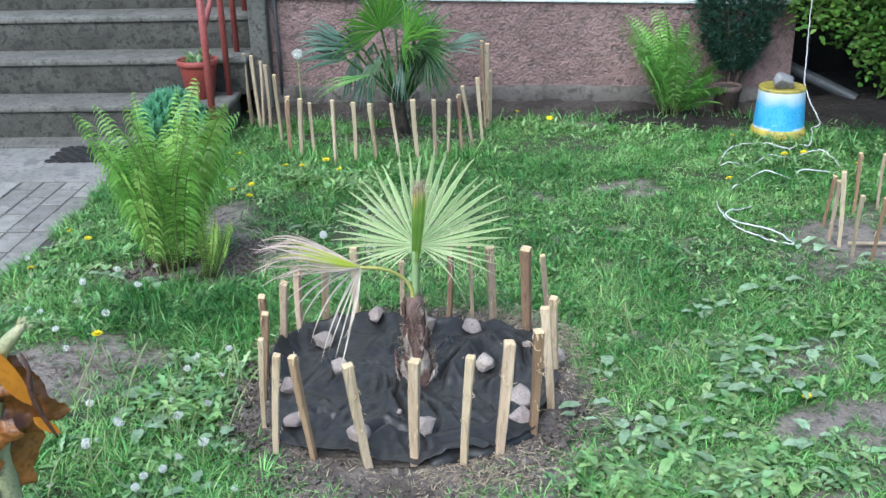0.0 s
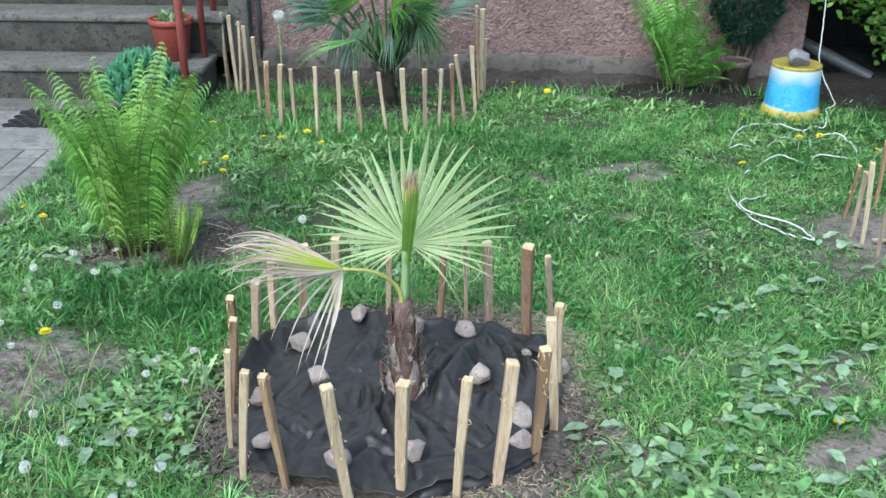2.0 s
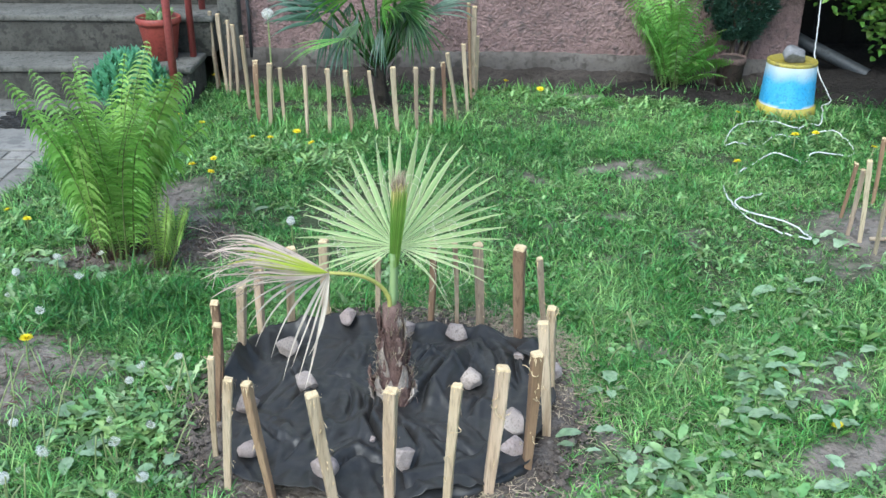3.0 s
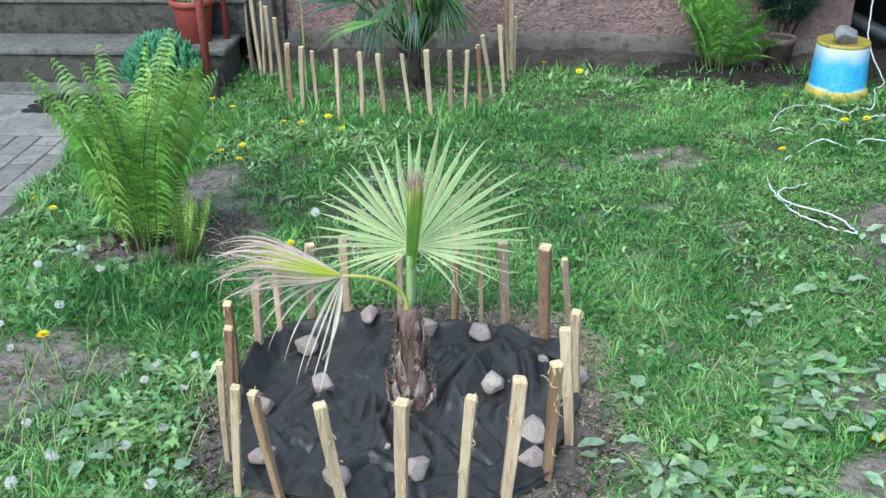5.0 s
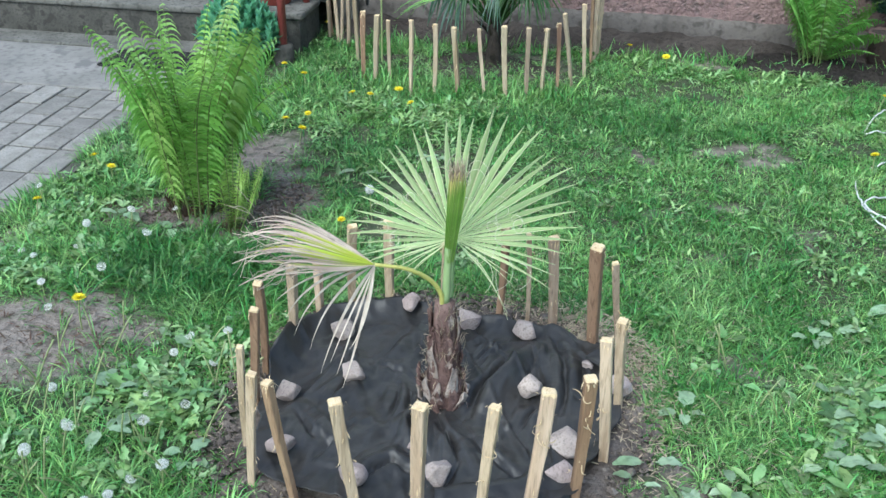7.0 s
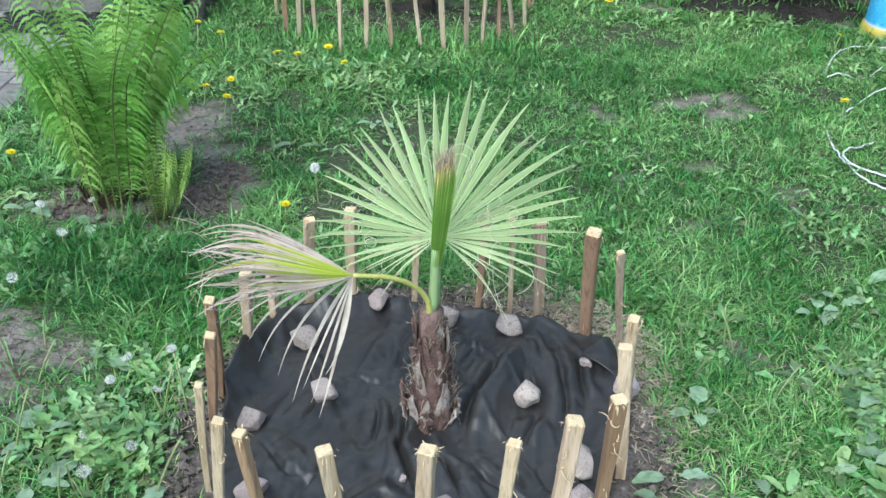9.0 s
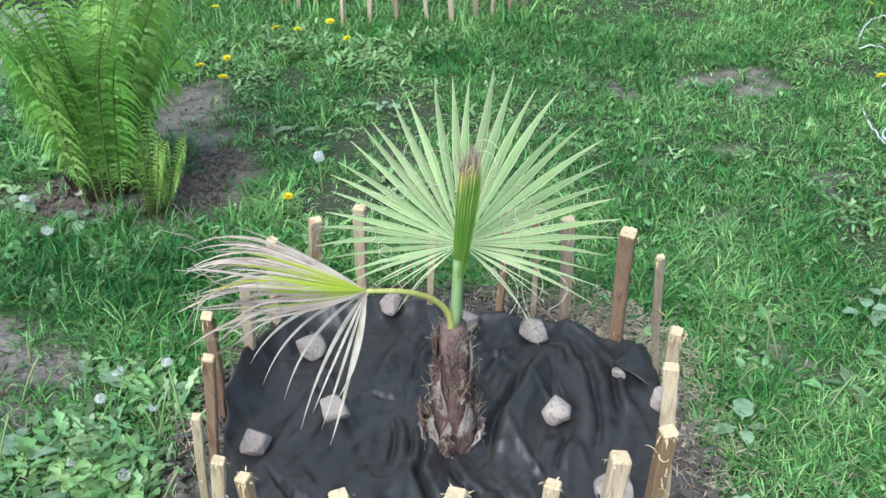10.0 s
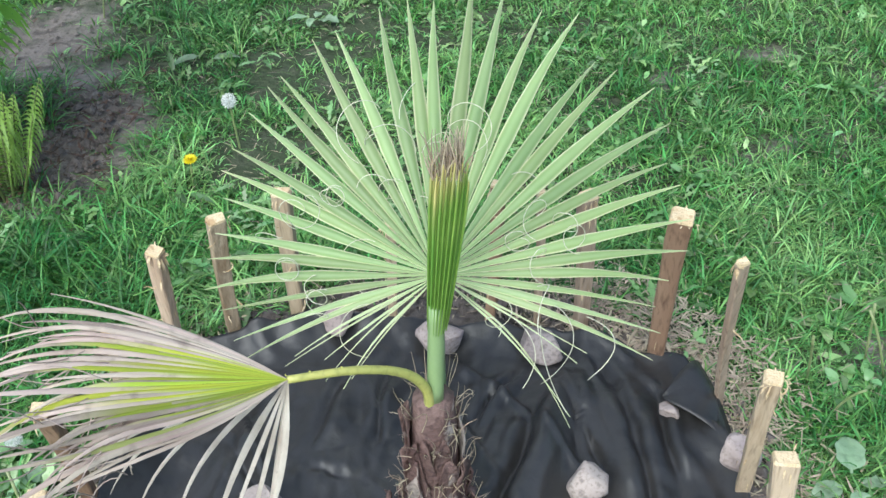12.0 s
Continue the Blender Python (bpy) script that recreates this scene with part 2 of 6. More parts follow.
# ---- mesh tools ----
class Shape:
    def __init__(self):
        self.v, self.f, self.a = [], [], {}

    def add(self, verts, faces, **attrs):
        o = len(self.v)
        self.v += [tuple(p) for p in verts]
        self.f += [tuple(i + o for i in q) for q in faces]
        for k, vals in attrs.items():
            s = self.a.setdefault(k, [])
            s += [0.0] * (o - len(s))
            s += list(vals)

    def tube(self, pts, radii, n=6, caps=True):
        pts = [Vector(p) for p in pts]
        if isinstance(radii, (int, float)):
            radii = [radii] * len(pts)
        verts, faces = [], []
        ref = None
        for i, p in enumerate(pts):
            t = (pts[min(i + 1, len(pts) - 1)] - pts[max(i - 1, 0)]).normalized()
            if ref is None:
                ref = t.orthogonal().normalized()
            ref = (ref - t * ref.dot(t)).normalized()
            b = t.cross(ref)
            for k in range(n):
                a = 2 * math.pi * k / n
                verts.append(p + (ref * math.cos(a) + b * math.sin(a)) * radii[i])
        for i in range(len(pts) - 1):
            for k in range(n):
                faces.append((i * n + k, i * n + (k + 1) % n, (i + 1) * n + (k + 1) % n, (i + 1) * n + k))
        if caps:
            faces.append(tuple(range(n - 1, -1, -1)))
            faces.append(tuple((len(pts) - 1) * n + k for k in range(n)))
        self.add(verts, faces)

    def box(self, lo, hi, bev=0.0):
        bm = bmesh.new()
        bmesh.ops.create_cube(bm, size=1.0)
        for v in bm.verts:
            v.co = Vector([lo[i] + (v.co[i] + 0.5) * (hi[i] - lo[i]) for i in range(3)])
        if bev:
            bmesh.ops.bevel(bm, geom=list(bm.edges), offset=bev, segments=2, affect="EDGES", profile=0.5)
        bm.verts.index_update()
        self.add([v.co.copy() for v in bm.verts], [[v.index for v in f.verts] for f in bm.faces])
        bm.free()

    def lathe(self, profile, n=32, centre=(0, 0, 0), wob=0.0):
        verts, faces = [], []
        for i, (r, z) in enumerate(profile):
            for k in range(n):
                a = 2 * math.pi * k / n
                rr = r * (1 + wob * noise.noise((math.cos(a) * 2, math.sin(a) * 2, z * 14)))
                verts.append((centre[0] + rr * math.cos(a), centre[1] + rr * math.sin(a), centre[2] + z))
        for i in range(len(profile) - 1):
            for k in range(n):
                faces.append((i * n + k, i * n + (k + 1) % n, (i + 1) * n + (k + 1) % n, (i + 1) * n + k))
        self.add(verts, faces)

    def blade(self, base, d, up, length, width, bend=0.3, k=4, fold=0.25, peak=0.4, **attr):
        """A leaf with a folded midrib: it starts along d and bends towards -up."""
        d, up = Vector(d).normalized(), Vector(up)
        side = d.cross(up).normalized()
        nrm = side.cross(d)
        verts, faces = [], []
        p, ang = Vector(base), 0.0
        for i in range(k + 1):
            t = i / k
            w = width * 0.5 * (t ** 0.6 * (1 - t) ** 0.75) / (peak ** 0.6 * (1 - peak) ** 0.75) if 0 < t < 1 else width * (0.06 if t == 0 else 0.01)
            dd = d * math.cos(ang) - nrm * math.sin(ang)
            nn = nrm * math.cos(ang) + d * math.sin(ang)
            verts += [p - side * w + nn * w * fold, p, p + side * w + nn * w * fold]
            p = p + dd * (length / k)
            ang += bend / k
        for i in range(k):
            a = i * 3
            faces += [(a, a + 1, a + 4, a + 3), (a + 1, a + 2, a + 5, a + 4)]
        self.add(verts, faces, **{q: [v] * len(verts) for q, v in attr.items()})

    def mesh(self, name, mat, smooth=True):
        me = bpy.data.meshes.new(name)
        me.from_pydata(self.v, [], self.f)
        for k, vals in self.a.items():
            vals = vals + [0.0] * (len(self.v) - len(vals))
            at = me.attributes.new(k, "FLOAT", "POINT")
            at.data.foreach_set("value", vals)
        me.materials.append(mat)
        if smooth:
            me.polygons.foreach_set("use_smooth", [True] * len(me.polygons))
        me.update()
        return me


def part(name, shape, material, parent=None, label="", smooth=True):
    ob = new(name, shape.mesh(name, material, smooth))
    if parent:
        ob.parent = parent
    if label:
        tagged(ob, label)
    return ob


def thing(name, label, category, group="", at=(0, 0, 0), rz=0.0):
    ob = new(name)
    ob.empty_display_size = 0.05
    ob.matrix_basis = pose(*at, 0, 0, rz)
    return tagged(ob, label, category, group)


def setting(name, shape, material, label, category, smooth=False):
    return tagged(part(name, shape, material, None, "", smooth), label, category, "", "structure")


# ---- ground ----
RING = (-0.05, 2.66)          # middle of the staked circle
BLOBS = [                     # bare spots: x, y, half-widths, strength
    (-0.05, 2.65, 0.345, 0.375, 1.3), (0.03, 2.26, 0.40, 0.17, 1.1), (-1.01, 2.73, 0.25, 0.185, 1.35), (-0.86, 2.80, 0.10, 0.09, 1.2), (-0.90, 3.42, 0.22, 0.16, 1.2),
    (-0.86, 3.86, 0.12, 0.22, 1.2), (-0.74, 3.55, 0.12, 0.25, 1.25), (0.72, 4.28, 0.10, 0.06, 1.2), (0.81, 4.16, 0.09, 0.07, 1.1), (0.43, 4.17, 0.05, 0.05, 1.0), (0.81, 3.63, 0.06, 0.07, 1.0), (0.41, 3.74, 0.05, 0.04, 0.9), (0.60, 3.80, 0.05, 0.03, 0.8), (0.455, 2.45, 0.045, 0.09, 1.1), (0.85, 2.465, 0.08, 0.035, 1.0), (1.52, 3.62, 0.33, 0.27, 1.05), (1.22, 2.50, 0.30, 0.12, 1.1),
    (1.02, 2.82, 0.12, 0.12, 0.9), (-0.26, 5.06, 0.36, 0.22, 0.62), (1.15, 5.27, 0.36, 0.11, 1.3), (2.2, 5.3, 0.45, 0.2, 1.2), (0.75, 5.30, 0.4, 0.06, 1.1), (0.62, 2.92, 0.12, 0.05, 0.7),
    (1.01, 2.50, 0.20, 0.06, 1.2), (1.08, 2.36, 0.10, 0.12, 1.2), (1.05, 2.77, 0.07, 0.07, 1.1), (0.96, 2.20, 0.12, 0.04, 1.0), (0.62, 3.45, 0.16, 0.05, 0.5), (1.45, 2.3, 0.3, 0.15, 0.9),
]


def bare(x, y):
    """How bare the soil is at a place, 0 to 1."""
    x, y = np.asarray(x, float), np.asarray(y, float)
    wx = x + 0.05 * np.sin(9 * y + 3 * x) + 0.025 * np.sin(31 * x + 17 * y)
    wy = y + 0.045 * np.sin(8 * x - 2 * y) + 0.02 * np.sin(27 * y - 21 * x)
    out = np.zeros_like(x)
    for bx, by, rx, ry, s in BLOBS:
        d = np.sqrt(((wx - bx) / rx) ** 2 + ((wy - by) / ry) ** 2)
        out = np.maximum(out, s * np.clip(1.42 - 0.95 * d, 0, 1))
    out = np.maximum(out, np.clip((wy - 5.30) / 0.12, 0, 1) * (x > -1.0))
    out = np.maximum(out, np.clip((-1.40 - wx) / 0.05, 0, 1) * (y < 5.1))
    out = out * (0.85 + 0.4 * np.sin(53 * x + 4 * np.sin(19 * y)) * np.sin(49 * y + 4 * np.sin(23 * x)))
    return np.clip(out, 0, 1)


def height(x, y):
    h = 0.010 * np.sin(2.1 * x + 0.7) * np.sin(1.7 * y) + 0.004 * np.sin(13 * x + 4 * y) * np.sin(11 * y - 3 * x)
    h = h + 0.0025 * np.sin(41 * x + 9 * y) * np.sin(37 * y - 12 * x)
    calm = np.clip(np.hypot(x - RING[0], y - RING[1]) * 3 - 1.2, 0.15, 1) * np.clip((x + 1.40) * 5, 0, 1)
    return h * calm


def graded(lo, hi, step, far):
    a = np.arange(lo, hi + step / 2, step)
    out = np.array([0.4, 1.2, 3, 8, 25, 80, 250]) if far else np.array([])
    return np.concatenate([lo - out[::-1], a, hi + out])


gx, gy = graded(-2.4, 2.6, 0.03, True), graded(-0.6, 5.7, 0.03, True)
X, Y = np.meshgrid(gx, gy)
near_z = height(X, Y)
far_mask = (X < -2.4) | (X > 2.6) | (Y < -0.6) | (Y > 5.7)
near_z[far_mask] = 0
near_z[(X < -1.42) & (Y > 0) & (Y < 6)] = -0.05
nx, ny = len(gx), len(gy)
g = Shape()
g.v = [(float(a), float(b), float(c)) for a, b, c in zip(X.ravel(), Y.ravel(), near_z.ravel())]
g.f = [(j * nx + i, j * nx + i + 1, (j + 1) * nx + i + 1, (j + 1) * nx + i) for j in range(ny - 1) for i in range(nx - 1)]
g.a = {"thatch": [float(v) for v in np.clip(1 - bare(X, Y) * 1.15 + 0.25 * np.sin(47 * X + 13 * Y) * np.sin(43 * Y - 17 * X), 0, 0.92).ravel()]}
setting("ground", g, M_ground, "trodden garden soil with grass thatch and bare patches", "ground", True)

rs = Shape()                  # loose dark soil round the stakes
for j in range(15):
    for i in range(140):
        an = 2 * math.pi * i / 140
        t = j / 14
        wide_ = 0.46 + 0.03 * math.sin(3 * an + 1) + 0.07 * max(0.0, -math.sin(an)) + 0.03 * noise.noise((math.cos(an) * 4, math.sin(an) * 4, 0))
        r_ = 0.33 + (wide_ - 0.33) * t
        x, y = RING[0] + r_ * math.cos(an), RING[1] + r_ * math.sin(an)
        rs.v.append((x, y, 0.012 * (1 - t ** 3) * min(1.0, t * 3) - 0.022 * max(0.0, 1 - 4 * t) - 0.016 * t ** 4 + 0.009 * noise.noise((x * 26, y * 26, 0)) + 0.006 * noise.noise((x * 60, y * 60, 2))))
rs.f = [(j * 140 + i, j * 140 + (i + 1) % 140, (j + 1) * 140 + (i + 1) % 140, (j + 1) * 140 + i) for j in range(14) for i in range(140)]
setting("dug_soil", rs, M_bed, "loose dark dug soil round the staked circle", "soil", True)

fs = Shape()                  # darker soil under the tall fern
for j in range(13):
    for i in range(90):
        an, t = 2 * math.pi * i / 90, j / 12
        r_ = t * (1 + 0.16 * noise.noise((math.cos(an) * 3, math.sin(an) * 3, 5)))
        x, y = -0.90 + 0.16 * r_ * math.cos(an), 3.44 + 0.14 * r_ * math.sin(an)
        fs.v.append((x, y, 0.018 * (1 - t ** 3) - 0.018 * t ** 4 + 0.010 * noise.noise((x * 24, y * 24, 0)) + 0.007 * noise.noise((x * 60, y * 60, 2))))
fs.f = [(j * 90 + i, j * 90 + (i + 1) % 90, (j + 1) * 90 + (i + 1) % 90, (j + 1) * 90 + i) for j in range(12) for i in range(90)]
setting("fern_soil", fs, M_bed, "loose dark brown soil under the tall fern", "soil", True)

pb = Shape()                  # dark soil of the palm bed
for j in range(10):
    for i in range(90):
        an, t = 2 * math.pi * i / 90, j / 9
        r_ = t * (1 + 0.2 * noise.noise((math.cos(an) * 3, math.sin(an) * 3, 9)))
        x, y = -0.35 + 0.50 * r_ * math.cos(an), 5.05 + 0.25 * r_ * math.sin(an)
        pb.v.append((x, y, 0.014 * (1 - t ** 3) - 0.016 * t ** 4 + 0.010 * noise.noise((x * 24, y * 24, 0))))
pb.f = [(j * 90 + i, j * 90 + (i + 1) % 90, (j + 1) * 90 + (i + 1) % 90, (j + 1) * 90 + i) for j in range(9) for i in range(90)]
setting("palm_bed_soil", pb, M_bank, "dark bare soil of the large palm's bed", "soil", True)

bk = Shape()                  # soil bank along the plinth
bx, by = np.arange(-1.0, 3.3, 0.025), np.linspace(5.30, 5.60, 15)
BX, BY = np.meshgrid(bx, by)
BZ = np.clip((BY - 5.32) / 0.24, 0, 1) ** 0.8 * (0.062 - 0.02 * np.clip((BX - 0.6) / 0.5, 0, 1)) + 0.008 * np.sin(23 * BX + 9 * BY) * np.sin(31 * BY + 5 * BX) + 0.007 * np.sin(61 * BX) * np.sin(57 * BY + 20 * BX) - 0.006
bk.v = [(float(a), float(b), float(c)) for a, b, c in zip(BX.ravel(), BY.ravel(), BZ.ravel())]
bk.f = [(j * len(bx) + i, j * len(bx) + i + 1, (j + 1) * len(bx) + i + 1, (j + 1) * len(bx) + i) for j in range(14) for i in range(len(bx) - 1)]
setting("soil_bank", bk, M_bank, "bare grey-brown soil banked against the plinth", "soil", True)

# dark sheets laid over the soil; their colour carries this corner's shade
M_shade_soil = surf("shade_dark_soil", (0.019, 0.016, 0.014), (0.034, 0.029, 0.025), 7, 0.95, 0.8, 50, spot=(0.018, 0.015, 0.012), spot_scale=18, dist=0.02, spec=0.2)
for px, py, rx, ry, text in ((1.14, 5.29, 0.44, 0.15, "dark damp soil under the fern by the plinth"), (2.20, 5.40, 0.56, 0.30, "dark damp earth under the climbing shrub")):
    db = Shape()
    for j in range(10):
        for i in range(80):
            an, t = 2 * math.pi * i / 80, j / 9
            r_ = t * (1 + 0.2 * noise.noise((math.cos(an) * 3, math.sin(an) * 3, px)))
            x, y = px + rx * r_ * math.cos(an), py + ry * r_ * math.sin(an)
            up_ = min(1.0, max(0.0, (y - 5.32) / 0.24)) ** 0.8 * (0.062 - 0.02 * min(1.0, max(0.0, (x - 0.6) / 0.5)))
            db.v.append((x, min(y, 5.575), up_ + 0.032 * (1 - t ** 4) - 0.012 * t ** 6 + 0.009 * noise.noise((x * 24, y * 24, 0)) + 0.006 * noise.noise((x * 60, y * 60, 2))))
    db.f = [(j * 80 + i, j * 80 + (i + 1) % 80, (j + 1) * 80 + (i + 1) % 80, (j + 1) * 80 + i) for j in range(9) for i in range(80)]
    setting("damp_soil", db, M_shade_soil, text, "soil", True)

# ---- slab, paving bed, steps, house ----
s = Shape()
s.box((-3.4, 4.43, -0.10), (-1.50, 5.085, 0.004), 0.006)
setting("slab", s, M_slab, "pale worn concrete slab before the steps", "slab")
s = Shape()
s.box((-3.4, 4.93, 0.0), (-1.46, 5.085, 0.016), 0.005)
setting("slab_strip", s, M_tread, "low raised concrete strip at the foot of the steps", "slab")
paving = Shape()
paving.box((-3.4, 0.5, -0.10), (-1.44, 4.43, -0.005))
paving = setting("paving", paving, M_joint, "grey concrete block paving with sandy joints", "paving")

RISE, TREAD, STEP_Y = 0.172, 0.275, 5.085
for i in range(6):
    y0, z1 = STEP_Y + TREAD * i, RISE * (i + 1)
    st = thing("step", "weathered grey concrete step with a worn pale tread", "step", "concrete steps")
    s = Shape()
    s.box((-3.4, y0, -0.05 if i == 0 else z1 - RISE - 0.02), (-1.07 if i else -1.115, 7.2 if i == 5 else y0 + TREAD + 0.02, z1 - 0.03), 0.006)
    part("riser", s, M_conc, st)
    # treads use a paler concrete than the risers
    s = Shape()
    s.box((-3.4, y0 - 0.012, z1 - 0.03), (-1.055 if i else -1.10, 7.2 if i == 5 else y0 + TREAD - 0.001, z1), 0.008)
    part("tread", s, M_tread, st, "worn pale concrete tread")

s = Shape()
s.box((-1.065, 5.50, 0.0), (-0.97, 7.2, 1.15), 0.012)
setting("stair_flank", s, M_tread, "grey concrete flank wall beside the steps", "wall")
s = Shape()
s.box((-0.98, 5.63, 0.0), (1.76, 5.95, 3.2))
setting("wall_house", s, M_white, "white plastered house wall above a pink plinth", "wall")
s = Shape()
s.box((-3.4, 7.2, 0.0), (-0.97, 7.5, 3.2))
setting("wall_entrance", s, M_white, "white plastered wall at the head of the steps", "wall")
s = Shape()
px, pz = np.arange(-0.97, 1.761, 0.011), np.arange(0.0, 0.573, 0.011)
for z in pz:
    for x in px:
        d = 0.0055 * noise.noise((x * 52, z * 52, 0.3)) + 0.004 * noise.noise((x * 100, z * 100, 4)) + 0.004 * noise.noise((x * 11, z * 11, 8))
        s.v.append((x, 5.585 + d, z))
s.f = [(j * len(px) + i, j * len(px) + i + 1, (j + 1) * len(px) + i + 1, (j + 1) * len(px) + i) for j in range(len(pz) - 1) for i in range(len(px) - 1)]
s.box((-0.972, 5.60, 0.0), (1.758, 5.632, 0.567))
s.v = [(x, y, z - 0.026 * (x - 0.4) if z > 0.53 else z) for x, y, z in s.v]
setting("plinth", s, M_pink, "dusty pink roughcast plinth of the house", "plinth", True)
s = Shape()
s.box((-0.975, 5.565, 0.568), (1.765, 5.64, 0.590), 0.006)
s.v = [(x, y, z - 0.026 * (x - 0.4)) for x, y, z in s.v]
setting("plinth_ledge", s, M_white, "whitish ledge on top of the plinth", "ledge")
s = Shape()                                    # smooth footing that stands a little proud of the roughcast
fx, fz_ = np.arange(-0.97, 1.761, 0.03), (0.0, 0.03, 0.06, 0.09, 0.115, 0.130, 0.138)
for j, z in enumerate(fz_):
    for x in fx:
        worn = 0.012 * noise.noise((x * 3, 0.5, 1)) + 0.005 * noise.noise((x * 17, z * 9, 4))
        s.v.append((x, 5.558 + 0.004 * noise.noise((x * 9, z * 14, 2)) + (0.0, 0.0, 0.0, 0.001, 0.005, 0.014, 0.034)[j], z + worn * (z > 0.1) - 0.03 * min(1.0, max(0.0, x - 0.5))))
s.f = [(j * len(fx) + i, j * len(fx) + i + 1, (j + 1) * len(fx) + i + 1, (j + 1) * len(fx) + i) for j in range(len(fz_) - 1) for i in range(len(fx) - 1)]
setting("footing", s, M_footing, "smooth earth-stained cement footing under the plinth", "footing", True)
s = Shape()
s.tube([(-0.93, 5.565, 0.10), (-0.93, 5.56, 0.3), (-0.945, 5.56, 1.5)], 0.008, 8)
tagged(part("wall_cable", s, M_pvc), "dark grey conduit running up the plinth", "conduit")
# added wall closing the gap, its shade painted as near-black boards
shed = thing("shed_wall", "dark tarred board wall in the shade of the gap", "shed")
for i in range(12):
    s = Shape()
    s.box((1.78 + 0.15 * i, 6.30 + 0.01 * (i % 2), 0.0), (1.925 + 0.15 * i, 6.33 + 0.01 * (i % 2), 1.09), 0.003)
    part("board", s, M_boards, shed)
# unseen roof, added to keep light off the gap and the shrub
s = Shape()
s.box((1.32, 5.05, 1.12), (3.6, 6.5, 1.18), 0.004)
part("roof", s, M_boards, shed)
# dark bank soil used here so the floor reads as shaded
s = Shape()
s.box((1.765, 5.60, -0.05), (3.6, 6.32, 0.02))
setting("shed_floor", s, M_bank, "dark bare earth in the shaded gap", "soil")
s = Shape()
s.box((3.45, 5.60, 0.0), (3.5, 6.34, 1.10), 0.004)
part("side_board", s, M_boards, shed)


# ---- small palm in the staked circle ----
def fan(shape, hub, mid, side, n, span, length, fuse=0.42, droop=0.0, pleat=0.5, jitter=0.04, dry=None, green=None, k=7, wide=1.0, taper=0.75, sag=0.0, messy=0.05, close=0.0, rim=0.0):
    """Segments of a fan leaf from the hub: mid is its middle direction, side the direction of positive angles; rim is the share of a pale margin."""
    hub, mid, side = Vector(hub), Vector(mid).normalized(), Vector(side).normalized()
    nrm = side.cross(mid).normalized()
    half = span / (n - 1) / 2
    cross = ((-1, 1), (-1 + rim, 0), (0, 0), (1 - rim, 0), (1, 1)) if rim else ((-1, 1), (0, 0), (1, 1))
    m = len(cross)
    for i in range(n):
        a = -span / 2 + span * i / (n - 1) + U(-jitter, jitter) * half * 2
        d = mid * math.cos(a) + side * math.sin(a)
        c = nrm.cross(d)
        L = length(a) * U(0.93, 1.05)
        rf = fuse * L * (1 if abs(a) < span * 0.42 else 0.75)
        bend = U(0.6, 1.5) * droop * (1 + sag * max(0.0, abs(a) - 1.35))
        sway = U(-0.8, 0.8) * messy * L
        tilt = U(-messy, messy)
        verts, at = [], []
        for j in range(k + 1):
            t = (j / k) ** 0.9
            r = L * t
            w = r * math.tan(half) * 1.03 if r < rf else rf * math.tan(half) * max(0.0, (1 - (r - rf) / (L - rf))) ** taper
            w = max(w, 0.0004) * wide
            q = max(0.0, (r - rf) / (L - rf)) if L > rf else 0
            aa = a * (1 - close * t ** 0.8)
            d = mid * math.cos(aa) + side * math.sin(aa)
            p = hub + d * r + Vector((0, 0, -1)) * bend * L * q * q + c * sway * q * q + nrm * tilt * r * q
            for u, e in cross:
                verts.append(p + c * w * u + nrm * w * pleat * (1 - abs(u)))
                at.append((t, e))
        faces = [(j * m + q, j * m + q + 1, (j + 1) * m + q + 1, (j + 1) * m + q) for j in range(k) for q in range(m - 1)]
        attrs = {}
        if dry:
            attrs["dry"] = [dry(t, a, e) for t, e in at]
        if green:
            attrs["green"] = [green(t, i) for t, e in at]
        shape.add(verts, faces, **attrs)


def arc(p0, p1, lift, n=10):
    p0, p1 = Vector(p0), Vector(p1)
    return [p0.lerp(p1, i / n) + Vector(lift) * 4 * (i / n) * (1 - i / n) for i in range(n + 1)]


def smooth_line(pts, n=6):
    pts = [Vector(p) for p in pts]
    out = []
    for i in range(len(pts) - 1):
        p0, p1, p2, p3 = pts[max(i - 1, 0)], pts[i], pts[i + 1], pts[min(i + 2, len(pts) - 1)]
        for k in range(n):
            t = k / n
            out.append(0.5 * (2 * p1 + (p2 - p0) * t + (2 * p0 - 5 * p1 + 4 * p2 - p3) * t * t + (3 * p1 - p0 - 3 * p2 + p3) * t ** 3))
    return out + [pts[-1]]


palm = thing("small_fan_palm", "small fan palm with one pale green and one withered frond", "palm", at=(-0.033, 2.645, 0))
P = Vector((-0.033, 2.645, 0))


def rel(p):
    return tuple(Vector(p) - P)


